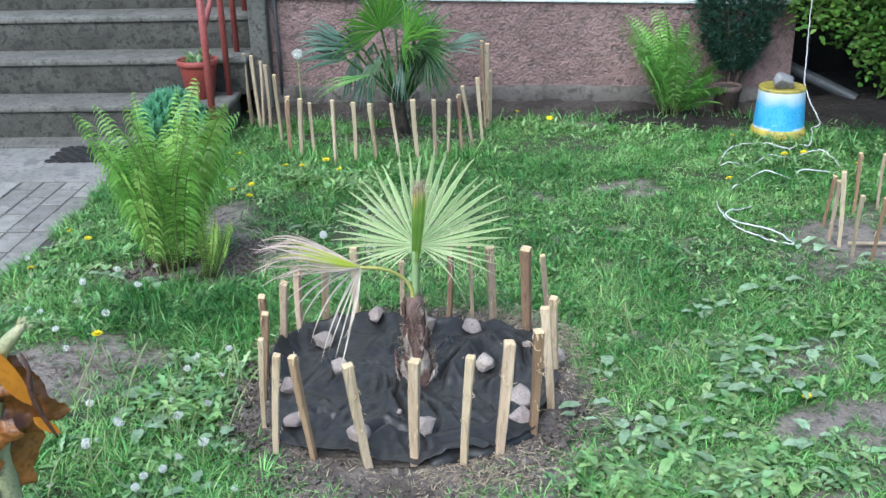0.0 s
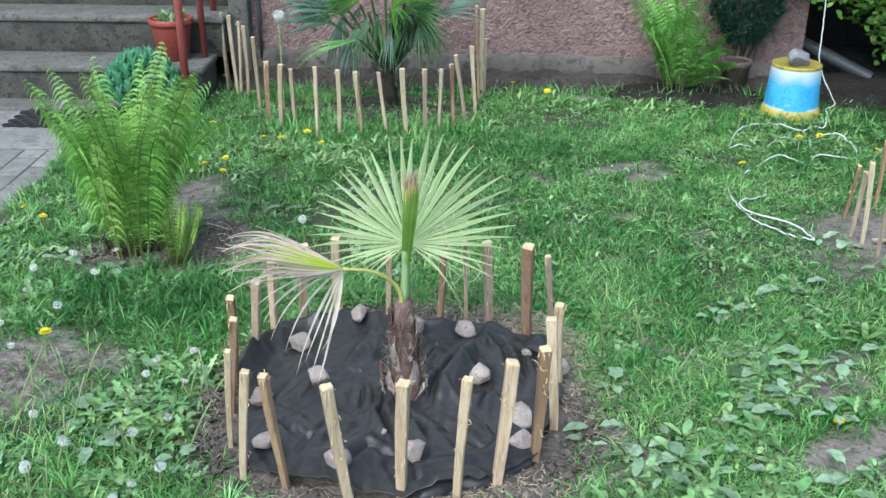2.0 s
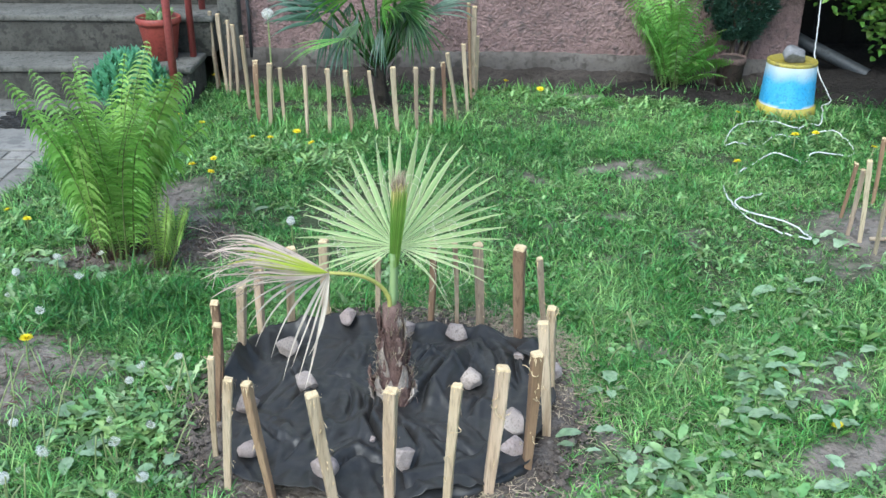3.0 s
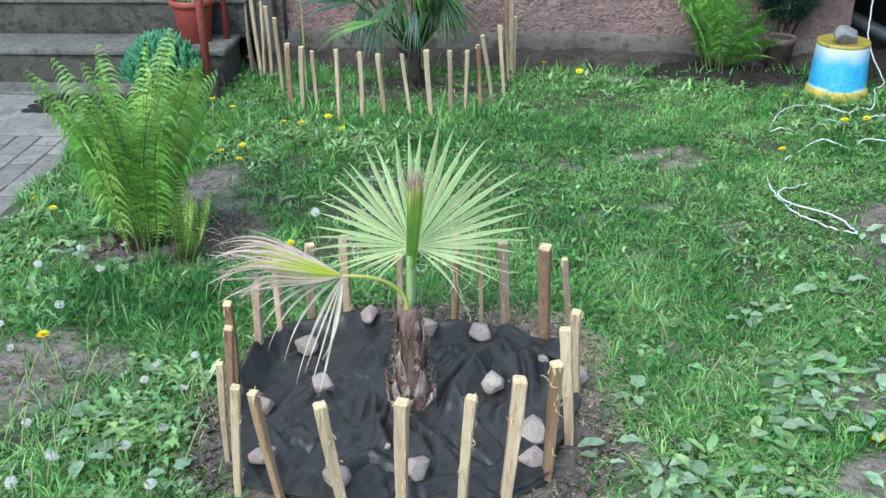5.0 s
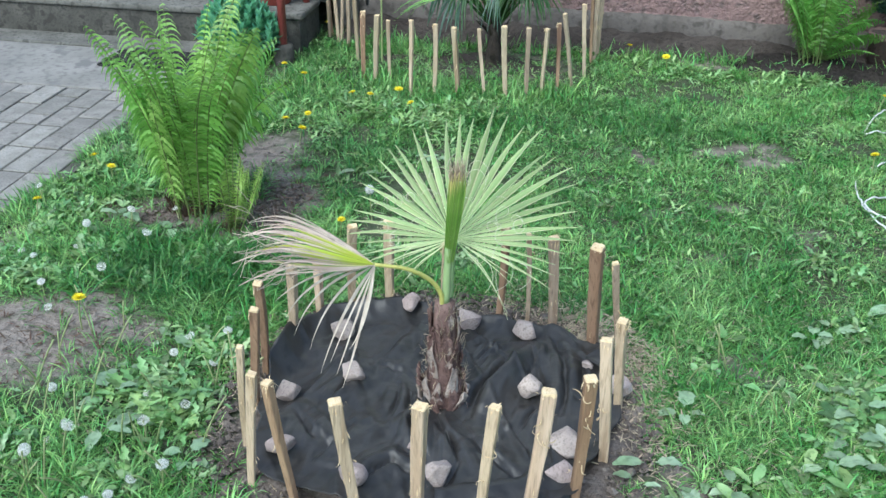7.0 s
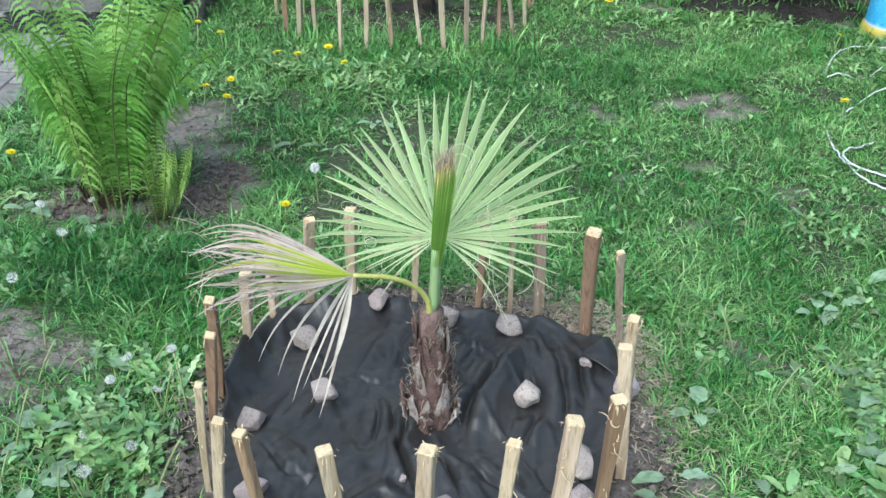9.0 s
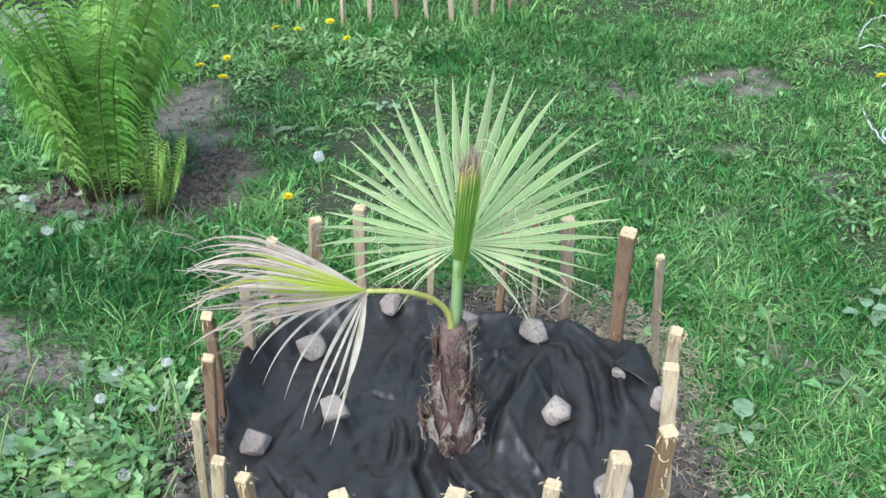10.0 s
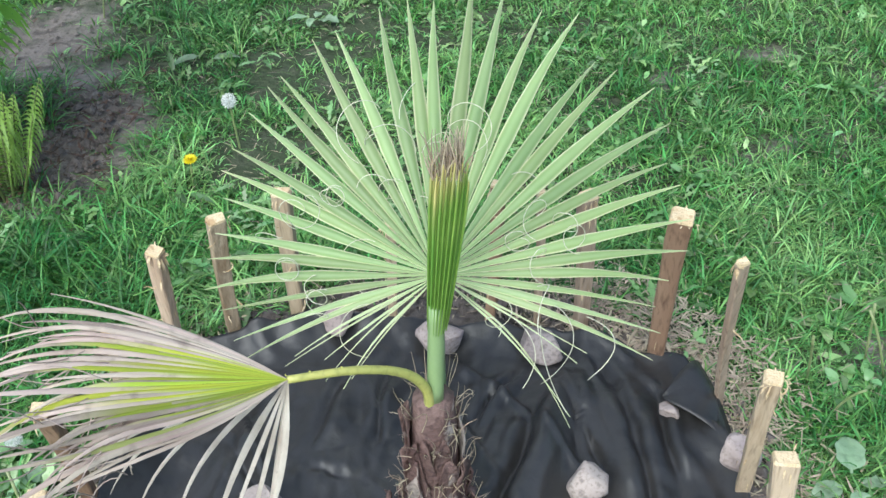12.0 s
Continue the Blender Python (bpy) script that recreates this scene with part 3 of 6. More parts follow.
s = Shape()
s.lathe([(0.036, -0.03), (0.042, 0.0), (0.041, 0.05), (0.033, 0.09), (0.0265, 0.14), (0.0235, 0.21), (0.021, 0.276), (0.004, 0.284)], 24, (0, 0, 0), 0.25)
trunk = part("trunk", s, M_trunk, palm, "shaggy brown trunk wrapped in old leaf sheaths")
for i in range(66):
    low = i < 40
    z = U(-0.005, 0.085) if low else U(0.08, 0.19)
    a = i * 2.39996 + U(-0.3, 0.3)
    r = 0.046 - 0.10 * max(0.0, z - 0.03) + U(-0.002, 0.004) if low else 0.0300 - 0.035 * (z - 0.08) + U(0, 0.003)
    hgt, wid = (U(0.034, 0.070), U(0.018, 0.038)) if low else (U(0.07, 0.105), U(0.020, 0.034))
    out = U(-0.004, 0.016) if low else U(-0.004, 0.006)
    lean = U(-0.25, 0.25) if low else U(-0.10, 0.10)
    sh = Shape()
    verts, faces = [], []
    for j in range(5):
        t = j / 4
        for q in range(4):
            aa = a + (q / 3 - 0.5) * wid / max(r, 0.02) * (1 - 0.6 * t) + lean * t
            rr = r + out * t ** 1.6 + 0.006 * (2 * abs(q / 3 - 0.5)) ** 2 * t - (0.012 * max(0.0, t - 0.6) if low else 0) + U(-0.0018, 0.0018)
            verts.append((rr * math.cos(aa), rr * math.sin(aa), z + hgt * t * (1 - 0.2 * abs(q / 3 - 0.5) * 2 * t) + U(-0.005, 0.005) * t))
    for j in range(4):
        for q in range(3):
            o = j * 4 + q
            faces.append((o, o + 1, o + 5, o + 4))
    m = len(verts)
    verts += [(x * 0.95, y * 0.95, zz) for x, y, zz in verts]
    faces += [tuple(v + m for v in reversed(f)) for f in faces]
    faces += [(16 + q, 17 + q, m + 17 + q, m + 16 + q) for q in range(3)]
    faces += [(j * 4, j * 4 + 4, m + j * 4 + 4, m + j * 4) for j in range(4)] + [(j * 4 + 7, j * 4 + 3, m + j * 4 + 3, m + j * 4 + 7) for j in range(4)]
    sh.add(verts, faces)
    part("sheath", sh, M_trunk_pale if (low and i % 5 == 0) or i % 9 == 0 else M_trunk, trunk)
s = Shape()
for i in range(190):
    a, z = U(0, 6.28), U(0.02, 0.27)
    r = 0.047 - 0.085 * z
    p = Vector((r * math.cos(a), r * math.sin(a), z))
    q = p + Vector((math.cos(a) * U(0.004, 0.022), math.sin(a) * U(0.004, 0.022), U(-0.02, 0.05)))
    s.tube(arc(p, q, (U(-0.01, 0.01), U(-0.01, 0.01), U(0, 0.01)), 4), [0.0006, 0.0006, 0.0005, 0.0004, 0.0002], 3, False)
tagged(part("fibre_fringe", s, M_straw, trunk, "loose pale fibres"), kind="stuff")

FC = Vector((-0.024, 2.690, 0.398))           # where the green frond's segments meet
FU = Vector((0.0, 0.80, 0.60)).normalized()   # its middle direction
s = Shape()
s.tube([rel(p) for p in arc((-0.028, 2.664, 0.265), FC, (0, 0.006, 0), 8)], [0.009, 0.008, 0.0075, 0.007, 0.0065, 0.006, 0.006, 0.006, 0.006], 8)
part("petiole", s, M_petiole, palm, "green leaf stalk")
s = Shape()
fan(s, rel(FC), FU, (1, 0, 0), 33, radians(222), lambda a: 0.330 - 0.100 * (min(abs(a), 1.6) / 1.57) ** 1.2 - 0.05 * max(0, abs(a) - 1.6) + (0.002 if a > 0 else -0.010), 0.52, 0.035, 0.8, 0.22, wide=0.80, sag=2.0, taper=0.86, rim=0.32, k=9, messy=0.03,
    dry=lambda t, a, e: min(1.0, max(0.0, t - 0.88) * 3.0 + (0.12 if abs(a) > 1.8 else 0) + (0.95 if e else 0.08)))
frond = part("green_frond", s, M_palm, palm, "pale green pleated fan frond with dry tips")
for a, L, dr in ((2.08, 0.15, 0.02), (2.28, 0.16, 0.26), (-2.05, 0.16, 0.03), (-2.2, 0.14, 0.08), (-2.36, 0.13, 0.14)):
    s = Shape()
    d = FU * math.cos(a) + Vector((1, 0, 0)) * math.sin(a)
    fan(s, rel(FC), d, d.cross(Vector((0, -0.6, 0.8))), 2, radians(2.2), lambda b: L, 0.5, dr, 0.6, 0.3, wide=1.0, k=9, rim=0.3, dry=lambda t, b, e: min(1.0, 0.30 + 0.3 * t + 0.3 * e))
    part("lower_segment", s, M_palm, frond, "shredded yellowish lower leaf segment")
s = Shape()
for i in range(34):
    wide_ = i < 5
    a = U(-0.6, 0.6) if wide_ else U(-2.1, 2.1)
    r = U(0.12, 0.17) if wide_ else U(0.07, 0.17)
    d = FU * math.cos(a) + Vector((1, 0, 0)) * math.sin(a)
    p = Vector(rel(FC)) + d * r + Vector((0, -0.006, 0.004))
    pts, cur = [p], (d + Vector((U(-1, 1), U(-0.9, 0.1), U(-0.5, 1)))).normalized()
    curl = Vector((U(-0.3, 0.3), -rnd.choice((-1, 1)), U(-0.3, 0.3))) * (U(0.18, 0.30) if wide_ else U(0.15, 0.5))
    for j in range(18):
        cur = (cur + curl.cross(cur) + Vector((0, -0.02, -0.04))).normalized()
        pts.append(pts[-1] + cur * (U(0.005, 0.0075) if wide_ else U(0.003, 0.007)))
    s.tube(pts, [0.0005] * 18 + [0.0003], 3, False)
tagged(part("frond_threads", s, M_fibre, frond, "curling pale threads"), kind="stuff")

s = Shape()                                    # folded young leaf
base, mid_, tip = Vector((-0.030, 2.640, 0.275)), Vector((-0.026, 2.645, 0.40)), Vector((-0.010, 2.648, 0.556))
s.tube([rel(base.lerp(mid_, i / 6)) for i in range(7)], [0.0088, 0.0086, 0.0084, 0.0083, 0.0082, 0.0081, 0.008], 10)
spear = part("spear_stalk", s, M_petiole, palm, "thick green stalk of the unopened frond")
s = Shape()
for i in range(15):
    u = (i - 7) / 7
    verts, at = [], []
    top = U(0.90, 1.06)
    for j in range(9):
        t = j / 8
        p = mid_.lerp(tip, t * top) - Vector((0, 0, 0.03 * (1 - t)))
        w = 0.0085 + 0.0075 * min(1.0, t * 1.25) ** 0.8
        x = u * w
        yy = -0.007 * (1 - u * u) + (0.0022 if i % 2 else -0.0022)
        hw = w / 7 * 0.62 * (1 if t < 0.88 else max(0.35, (1.10 - t) / 0.22))
        verts += [rel(p + Vector((x - hw, yy + 0.0016, 0))), rel(p + Vector((x, yy - 0.0016, 0))), rel(p + Vector((x + hw, yy + 0.0016, 0)))]
        at += [max(0.0, (t - 0.86 - 0.10 * u + 0.05 * (i % 3)) * 5)] * 3
    faces = [q for j in range(8) for q in ((j * 3, j * 3 + 1, j * 3 + 4, j * 3 + 3), (j * 3 + 1, j * 3 + 2, j * 3 + 5, j * 3 + 4))]
    s.add(verts, faces, dry=[min(1.0, v) for v in at])
part("spear_blade", s, M_spear, spear, "folded deep green blade with yellowish frayed tip")
s = Shape()
for i in range(70):
    p = tip + Vector((U(-0.016, 0.012), U(-0.006, 0.006), -0.012))
    q = p + Vector((U(-0.012, 0.010), U(-0.006, 0.012), U(0.016, 0.048)))
    s.tube([rel(v) for v in arc(p, q, (U(-0.004, 0.004), 0, 0), 4)], [0.0010, 0.0009, 0.0008, 0.0006, 0.0003], 3, False)
tagged(part("spear_fray", s, M_fray, spear, "frayed pale leaf tips"), kind="stuff")

HUB = Vector((-0.155, 2.563, 0.392))
s = Shape()
stem_ = smooth_line([(-0.036, 2.634, 0.262), (-0.038, 2.632, 0.300), (-0.058, 2.619, 0.338), (-0.098, 2.590, 0.374), tuple(HUB)], 5)
s.tube([rel(p) for p in stem_], [0.0058 - 0.00011 * i for i in range(len(stem_))], 8)
for p in stem_[4::2]:
    s.blade(Vector(rel(p)) + Vector((0, 0, 0.004)), (-0.5, 0, 0.8), (0, -1, 0), 0.0035, 0.002, 0, 2, 0)
part("withered_petiole", s, M_petiole_y, palm, "yellow toothed leaf stalk")
s = Shape()
DM = Vector((-0.788, -0.504, 0.347))
DS = Vector((-0.416, 0.86, 0.297))


def dead_green(t, i):
    core = 1.0 if 9 <= i <= 37 else (0.7 if i in (6, 7, 8, 38, 39) else 0.0)
    reach = (0.50, 0.66, 0.40, 0.70, 0.46, 0.52, 0.92)[i % 7] - 0.12 * abs(i - 21) / 12
    return core * max(0.0, min(1.0, (reach + 0.08 - t) * 5))


fan(s, rel(HUB), DM * math.cos(0.17) + DS * math.sin(0.17), DS * math.cos(0.17) - DM * math.sin(0.17), 48, radians(78), lambda a: 0.262 - 0.02 * abs(a) + U(-0.05, 0.03), 0.58, 0.12, 0.9, 0.45, green=dead_green, wide=1.35, taper=0.5, k=12, messy=0.11, close=0.42)
part("withered_frond", s, M_dead, palm, "bleached beige fan frond still green near its stalk")
STRIPS = [(-0.347, 0.292, -0.263, 0.371), (-0.307, 0.230, -0.251, 0.340), (-0.293, 0.192, -0.234, 0.318), (-0.267, 0.154, -0.217, 0.282), (-0.240, 0.175, -0.205, 0.275),
          (-0.228, 0.150, -0.198, 0.251), (-0.211, 0.129, -0.185, 0.242), (-0.197, 0.215, -0.171, 0.286), (-0.330, 0.265, -0.262, 0.352)]
for tx, tz, mx, mz in STRIPS:   # torn segments that hang: tip x, z; middle x, z
    s = Shape()
    tip_, half_way = Vector((tx, 2.53 + U(-0.02, 0.02), tz)), Vector((mx, 2.54 + U(-0.006, 0.006), mz))
    ctl = half_way * 2 - (HUB + tip_) / 2
    wide_, curl_ = U(0.0026, 0.0040), U(-0.012, 0.012)
    verts = []
    for j in range(15):
        t = j / 14
        p = HUB * (1 - t) ** 2 + ctl * 2 * t * (1 - t) + tip_ * t * t + Vector((curl_ * t ** 3, 0, 0))
        w = wide_ * min(1.0, 0.25 + 3.2 * t) * max(0.06, 1 - t ** 2.2)
        run_ = (ctl - HUB) * (1 - t) + (tip_ - ctl) * t
        e = run_.cross(Vector((0.4 * math.sin(3 * t + 40 * tx), -0.8, 0.6))).normalized()
        verts += [rel(p - e * w), rel(p + Vector((0, -0.5 * w, 0.3 * w))), rel(p + e * w)]
    faces = [q for j in range(14) for q in ((j * 3, j * 3 + 1, j * 3 + 4, j * 3 + 3), (j * 3 + 1, j * 3 + 2, j * 3 + 5, j * 3 + 4))]
    s.add(verts, faces)
    part("drooping_segment", s, M_bleached, palm, "bleached drooping leaf segment")
s = Shape()
for i in range(46):
    a = U(-0.4, 0.45)
    d = (DM.normalized() * math.cos(a) + DS.normalized() * math.sin(a))
    p = HUB + d * U(0.14, 0.26)
    q = p + d * U(0.02, 0.06) + Vector((U(-0.02, 0.02), U(-0.03, 0.02), U(-0.05, 0.03)))
    s.tube([rel(v) for v in arc(p, q, (0, 0, U(-0.012, 0.012)), 5)], 0.0006, 3, False)
tagged(part("withered_threads", s, M_dead, palm, "thin dry threads"), kind="stuff")

# ---- fabric, stones, stakes of the circle ----
fb = Shape()
NA, NR = 320, 96
RIM = [(0, 0.39), (20, 0.405), (30, 0.43), (37, 0.452), (45, 0.405), (55, 0.386), (69, 0.345), (88, 0.342), (105, 0.365), (120, 0.397), (140, 0.435), (157, 0.392), (175, 0.378), (192, 0.370), (209, 0.382), (229, 0.428), (240, 0.393),
       (252, 0.38), (264, 0.394), (276, 0.398), (285, 0.388), (294, 0.386), (308, 0.398), (319, 0.405), (330, 0.38), (345, 0.375), (360, 0.39)]


def edge(a):
    """The fabric's reach from the middle of the ring at an angle."""
    g_ = math.degrees(a) % 360
    for (a0, r0), (a1, r1) in zip(RIM, RIM[1:]):
        if g_ <= a1:
            q = (g_ - a0) / (a1 - a0)
            q = q * q * (3 - 2 * q)
            return r0 + (r1 - r0) * q + 0.004 * math.sin(17 * a) + 0.003 * math.sin(29 * a + 1)


VALLEYS = [  # pinched creases: points x, y; height of their banks, width
    (((0.111, 2.864), (0.056, 2.73), (0.025, 2.607)), 0.014, 0.020), (((0.141, 2.911), (0.159, 2.784), (0.172, 2.74)), 0.009, 0.009), (((0.120, 2.91), (0.15, 2.824), (0.138, 2.75)), 0.007, 0.008),
    (((0.075, 2.915), (0.042, 2.865), (0.012, 2.81)), 0.007, 0.008), (((0.182, 2.929), (0.222, 2.81), (0.22, 2.66)), 0.009, 0.014), (((0.255, 2.883), (0.262, 2.72)), 0.008, 0.013),
    (((0.02, 2.57), (0.08, 2.49), (0.15, 2.43)), 0.008, 0.014), (((-0.30, 2.80), (-0.25, 2.72), (-0.27, 2.60)), 0.006, 0.012), (((-0.16, 2.90), (-0.20, 2.78)), 0.006, 0.012), (((-0.33, 2.55), (-0.28, 2.48), (-0.20, 2.44)), 0.007, 0.012), (((-0.10, 2.92), (-0.115, 2.80)), 0.006, 0.010)]
VALLEYS += [  # those before and beside the trunk
    (((0.172, 2.67), (0.140, 2.59)), 0.008, 0.011), (((-0.088, 2.66), (-0.072, 2.55)), 0.012, 0.010), (((-0.137, 2.70), (-0.128, 2.56)), 0.008, 0.011),
    (((-0.110, 2.665), (-0.095, 2.57)), 0.008, 0.008), (((-0.20, 2.757), (-0.13, 2.738)), 0.003, 0.012), (((-0.050, 2.60), (0.014, 2.511), (0.069, 2.383)), 0.010, 0.013),
    (((-0.02, 2.535), (0.029, 2.512), (0.11, 2.575)), 0.004, 0.014), (((-0.084, 2.62), (-0.079, 2.55), (-0.036, 2.44)), 0.013, 0.012), (((-0.15, 2.345), (-0.096, 2.421), (-0.040, 2.415)), 0.010, 0.014),
    (((-0.20, 2.54), (-0.25, 2.40)), 0.006, 0.013), (((0.00, 2.56), (0.03, 2.45), (0.02, 2.33)), 0.006, 0.010)]
RIDGES = [(((0.15, 2.91), (0.10, 2.80), (0.06, 2.68)), 0.012, 0.030), (((-0.06, 2.58), (-0.01, 2.50), (0.04, 2.40)), 0.006, 0.022), (((0.20, 2.90), (0.20, 2.62)), 0.008, 0.022), (((-0.32, 2.70), (-0.20, 2.52)), 0.006, 0.035)]


def line_field(x, y, pts):
    """Distance to a line of points and how far along it the nearest place is."""
    best, along = np.full_like(x, 9.0), np.zeros_like(x)
    total = sum(math.dist(p, q) for p, q in zip(pts, pts[1:]))
    run = 0.0
    for p, q in zip(pts, pts[1:]):
        lx, ly = q[0] - p[0], q[1] - p[1]
        n2 = lx * lx + ly * ly
        u = np.clip(((x - p[0]) * lx + (y - p[1]) * ly) / n2, 0, 1)
        dx, dy = x - p[0] - u * lx, y - p[1] - u * ly
        d = np.hypot(dx, dy) * np.where(lx * dy - ly * dx > 0, 1, -1)
        near = np.abs(d) < np.abs(best)
        best = np.where(near, d, best)
        along = np.where(near, (run + u * math.sqrt(n2)) / total, along)
        run += math.sqrt(n2)
    return best, along


def folds(x, y):
    wx, wy = x + 0.004 * np.sin(38 * y + 9 * x), y + 0.004 * np.sin(33 * x - 7 * y)
    h = np.zeros_like(x)
    for pts, top_, wide_ in VALLEYS:
        d, u = line_field(wx, wy, pts)
        q = np.abs(d) / wide_
        h = np.maximum(h, 1.9 * top_ * q * np.exp(1 - q) * np.where(d > 0, 1.15, 0.7) * np.sin(np.pi * (0.08 + 0.84 * u)) * (q < 6))
        h = h - 0.7 * top_ * np.exp(-(q * 1.6) ** 2) * np.sin(np.pi * (0.08 + 0.84 * u))
    for pts, top_, wide_ in RIDGES:
        d, u = line_field(wx, wy, pts)
        h = h + 1.6 * top_ * np.exp(-(d / wide_) ** 2) * np.sin(np.pi * (0.08 + 0.84 * u))
    return h


raw = []
for j in range(NR + 1):
    for i in range(NA):
        a = 2 * math.pi * i / NA
        t = j / NR
        r = 0.035 + (edge(a) - 0.035) * t
        cx, cy = RING[0] * t + P.x * (1 - t), RING[1] * t + P.y * (1 - t)
        x, y = cx + r * math.cos(a), cy + r * math.sin(a)
        rid = 0.006 * max(0.0, 1 - 7 * abs(noise.noise((x * 3.2 + 0.3 * y, y * 2.1, 7)))) ** 1.3 + 0.009 * max(0.0, 1 - 6 * abs(noise.noise((x * 10 + y * 5, y * 2.2 - x * 1.5, 11)))) ** 1.4 + 0.0035 * max(0.0, 1 - 4 * abs(noise.noise((x * 22 - y * 6, y * 7 + x * 5, 21))))
        wr = rid * min(1, t * 3) + 0.007 * noise.noise((x * 7, y * 7, 1)) + 0.0040 * noise.noise((x * 15, y * 10, 6)) + 0.0022 * noise.noise((x * 30, y * 22, 2)) + 0.0035 * max(0.0, 1 - 5 * abs(noise.noise((x * 13 + y * 3, y * 8 - x * 3, 31)))) + 0.001 * noise.noise((x * 55, y * 50, 5))
        back = max(0.0, math.sin(a)) ** 0.7
        left = math.exp(-((a - 2.85) / 0.55) ** 2)
        lip = (0.006 + 0.012 * back + 0.045 * left) * max(0.0, (t - 0.84) / 0.16) ** 1.6 * (1 + 0.3 * math.sin(7 * a))
        wr += 0.014 * max(0.0, -math.sin(a)) ** 0.7 * min(1.0, max(0.0, (t - 0.5) / 0.4)) * (1 + 0.5 * math.sin(9 * a))
        raw.append((x, y, 0.006 + wr + lip, 0.012 * math.exp(-t * 9)))
raw = np.array(raw)
lift = raw[:, 2] + 0.005 + 1.22 * folds(raw[:, 0], raw[:, 1])
fz = 0.003 + 0.004 * np.log1p(np.exp(lift / 0.004)) + raw[:, 3]
fb.v = [(float(a), float(b), float(c)) for a, b, c in zip(raw[:, 0], raw[:, 1], fz)]
fb.f = [(j * NA + i, j * NA + (i + 1) % NA, (j + 1) * NA + (i + 1) % NA, (j + 1) * NA + i) for j in range(NR) for i in range(NA)]
fabric = thing("weed_fabric", "black creased weed fabric laid flat round the palm trunk", "fabric")
sheet = part("fabric_sheet", fb, M_fabric, fabric)
mod = sheet.modifiers.new("thickness", "SOLIDIFY")
mod.thickness = 0.0015
s = Shape()                                    # corner turned up and folded back over a stone
ca, cb, cc = Vector((0.319, 2.912, 0.056)), Vector((0.345, 2.768, 0.034)), Vector((0.255, 2.838, 0.050))
for v in range(9):
    for u in range(9):
        p, q = u / 8, v / 8
        o = (ca.lerp(cb, p)).lerp(cc.lerp(ca.lerp(cb, p), 0.06), q)
        o.z += 0.004 * math.sin(math.pi * q) + 0.002 * math.sin(6 * p + 3 * q) - 0.016 * (1 - q) ** 5
        o.x += 0.006 * math.sin(math.pi * p) * (1 - q)
        s.v.append(tuple(o))
s.f = [(j * 9 + i, j * 9 + i + 1, (j + 1) * 9 + i + 1, (j + 1) * 9 + i) for j in range(8) for i in range(8)]
flap = part("folded_corner", s, M_fabric, fabric, "turned-over corner of the fabric")
mod = flap.modifiers.new("thickness", "SOLIDIFY")
mod.thickness = 0.0015
s = Shape()                                    # doubled hem at the front
for v in range(7):
    for u in range(19):
        an = radians(-80 + 50 * u / 18)
        r_ = edge(an % (2 * math.pi)) * (0.80 + 0.20 * v / 6) + 0.005 * math.sin(1.3 * u) * (1 - v / 6)
        s.v.append((RING[0] + r_ * math.cos(an), RING[1] + r_ * math.sin(an), 0.050 - 0.042 * (v / 6) ** 2 + 0.004 * math.sin(1.1 * u + v)))
s.f = [(j * 19 + i, j * 19 + i + 1, (j + 1) * 19 + i + 1, (j + 1) * 19 + i) for j in range(6) for i in range(18)]
hem = part("folded_hem", s, M_fabric, fabric, "doubled-over hem of the fabric")
mod = hem.modifiers.new("thickness", "SOLIDIFY")
mod.thickness = 0.0015


def stone(at, size, seed, label, group, material=M_stone):
    bm = bmesh.new()
    bmesh.ops.create_icosphere(bm, subdivisions=4, radius=1.0)
    r = random.Random(seed)
    sc = Vector((size * r.uniform(0.9, 1.1), size * r.uniform(0.75, 0.95), size * r.uniform(0.64, 0.84)))
    cuts = [(Vector((r.uniform(-1, 1), r.uniform(-1, 1), r.uniform(-0.6, 1))).normalized(), r.uniform(0.5, 0.78)) for _ in range(10)]
    for v in bm.verts:
        co = v.co.copy()
        for nrm, lim in cuts:
            over = co.dot(nrm) - lim
            if over > 0:
                co -= nrm * over * 0.88
        co *= 1 + 0.07 * noise.noise(co * 2.2 + Vector((seed, 0, 0)))
        v.co = Vector((co.x * sc.x, co.y * sc.y, co.z * sc.z))
    sh = Shape()
    bm.verts.index_update()
    sh.add([v.co for v in bm.verts], [[v.index for v in f.verts] for f in bm.faces])
    bm.free()
    ob = part("stone", sh, material)
    ob.matrix_basis = pose(at[0], at[1], at[2] + sc.z * 0.8, r.uniform(-12, 12), r.uniform(-12, 12), r.uniform(0, 360))
    return tagged(ob, label, "stone", group)


STONES = [(-0.318, 2.870, 0.033), (-0.174, 2.990, 0.028), (-0.030, 2.965, 0.034), (0.110, 2.950, 0.031), (0.152, 2.712, 0.034), (-0.238, 2.677, 0.033),
          (-0.362, 2.600, 0.033), (0.266, 2.826, 0.016), (0.238, 2.525, 0.036), (0.234, 2.442, 0.032), (0.006, 2.392, 0.034), (-0.155, 2.352, 0.032),
          (-0.314, 2.418, 0.03), (0.340, 2.745, 0.03), (-0.066, 2.470, 0.008)]
def on_fabric(x, y):
    return max(v[2] for v in fb.v if abs(v[0] - x) < 0.022 and abs(v[1] - y) < 0.022)


for i, (x, y, r) in enumerate(STONES):
    tone = ("greyish", "pinkish grey", "pale grey")[i % 3]
    stone((x, y, on_fabric(x, y) - 0.010), r * 1.1, i + 3, "small " + tone + " fieldstone weighing down the black fabric", "stones on the fabric")


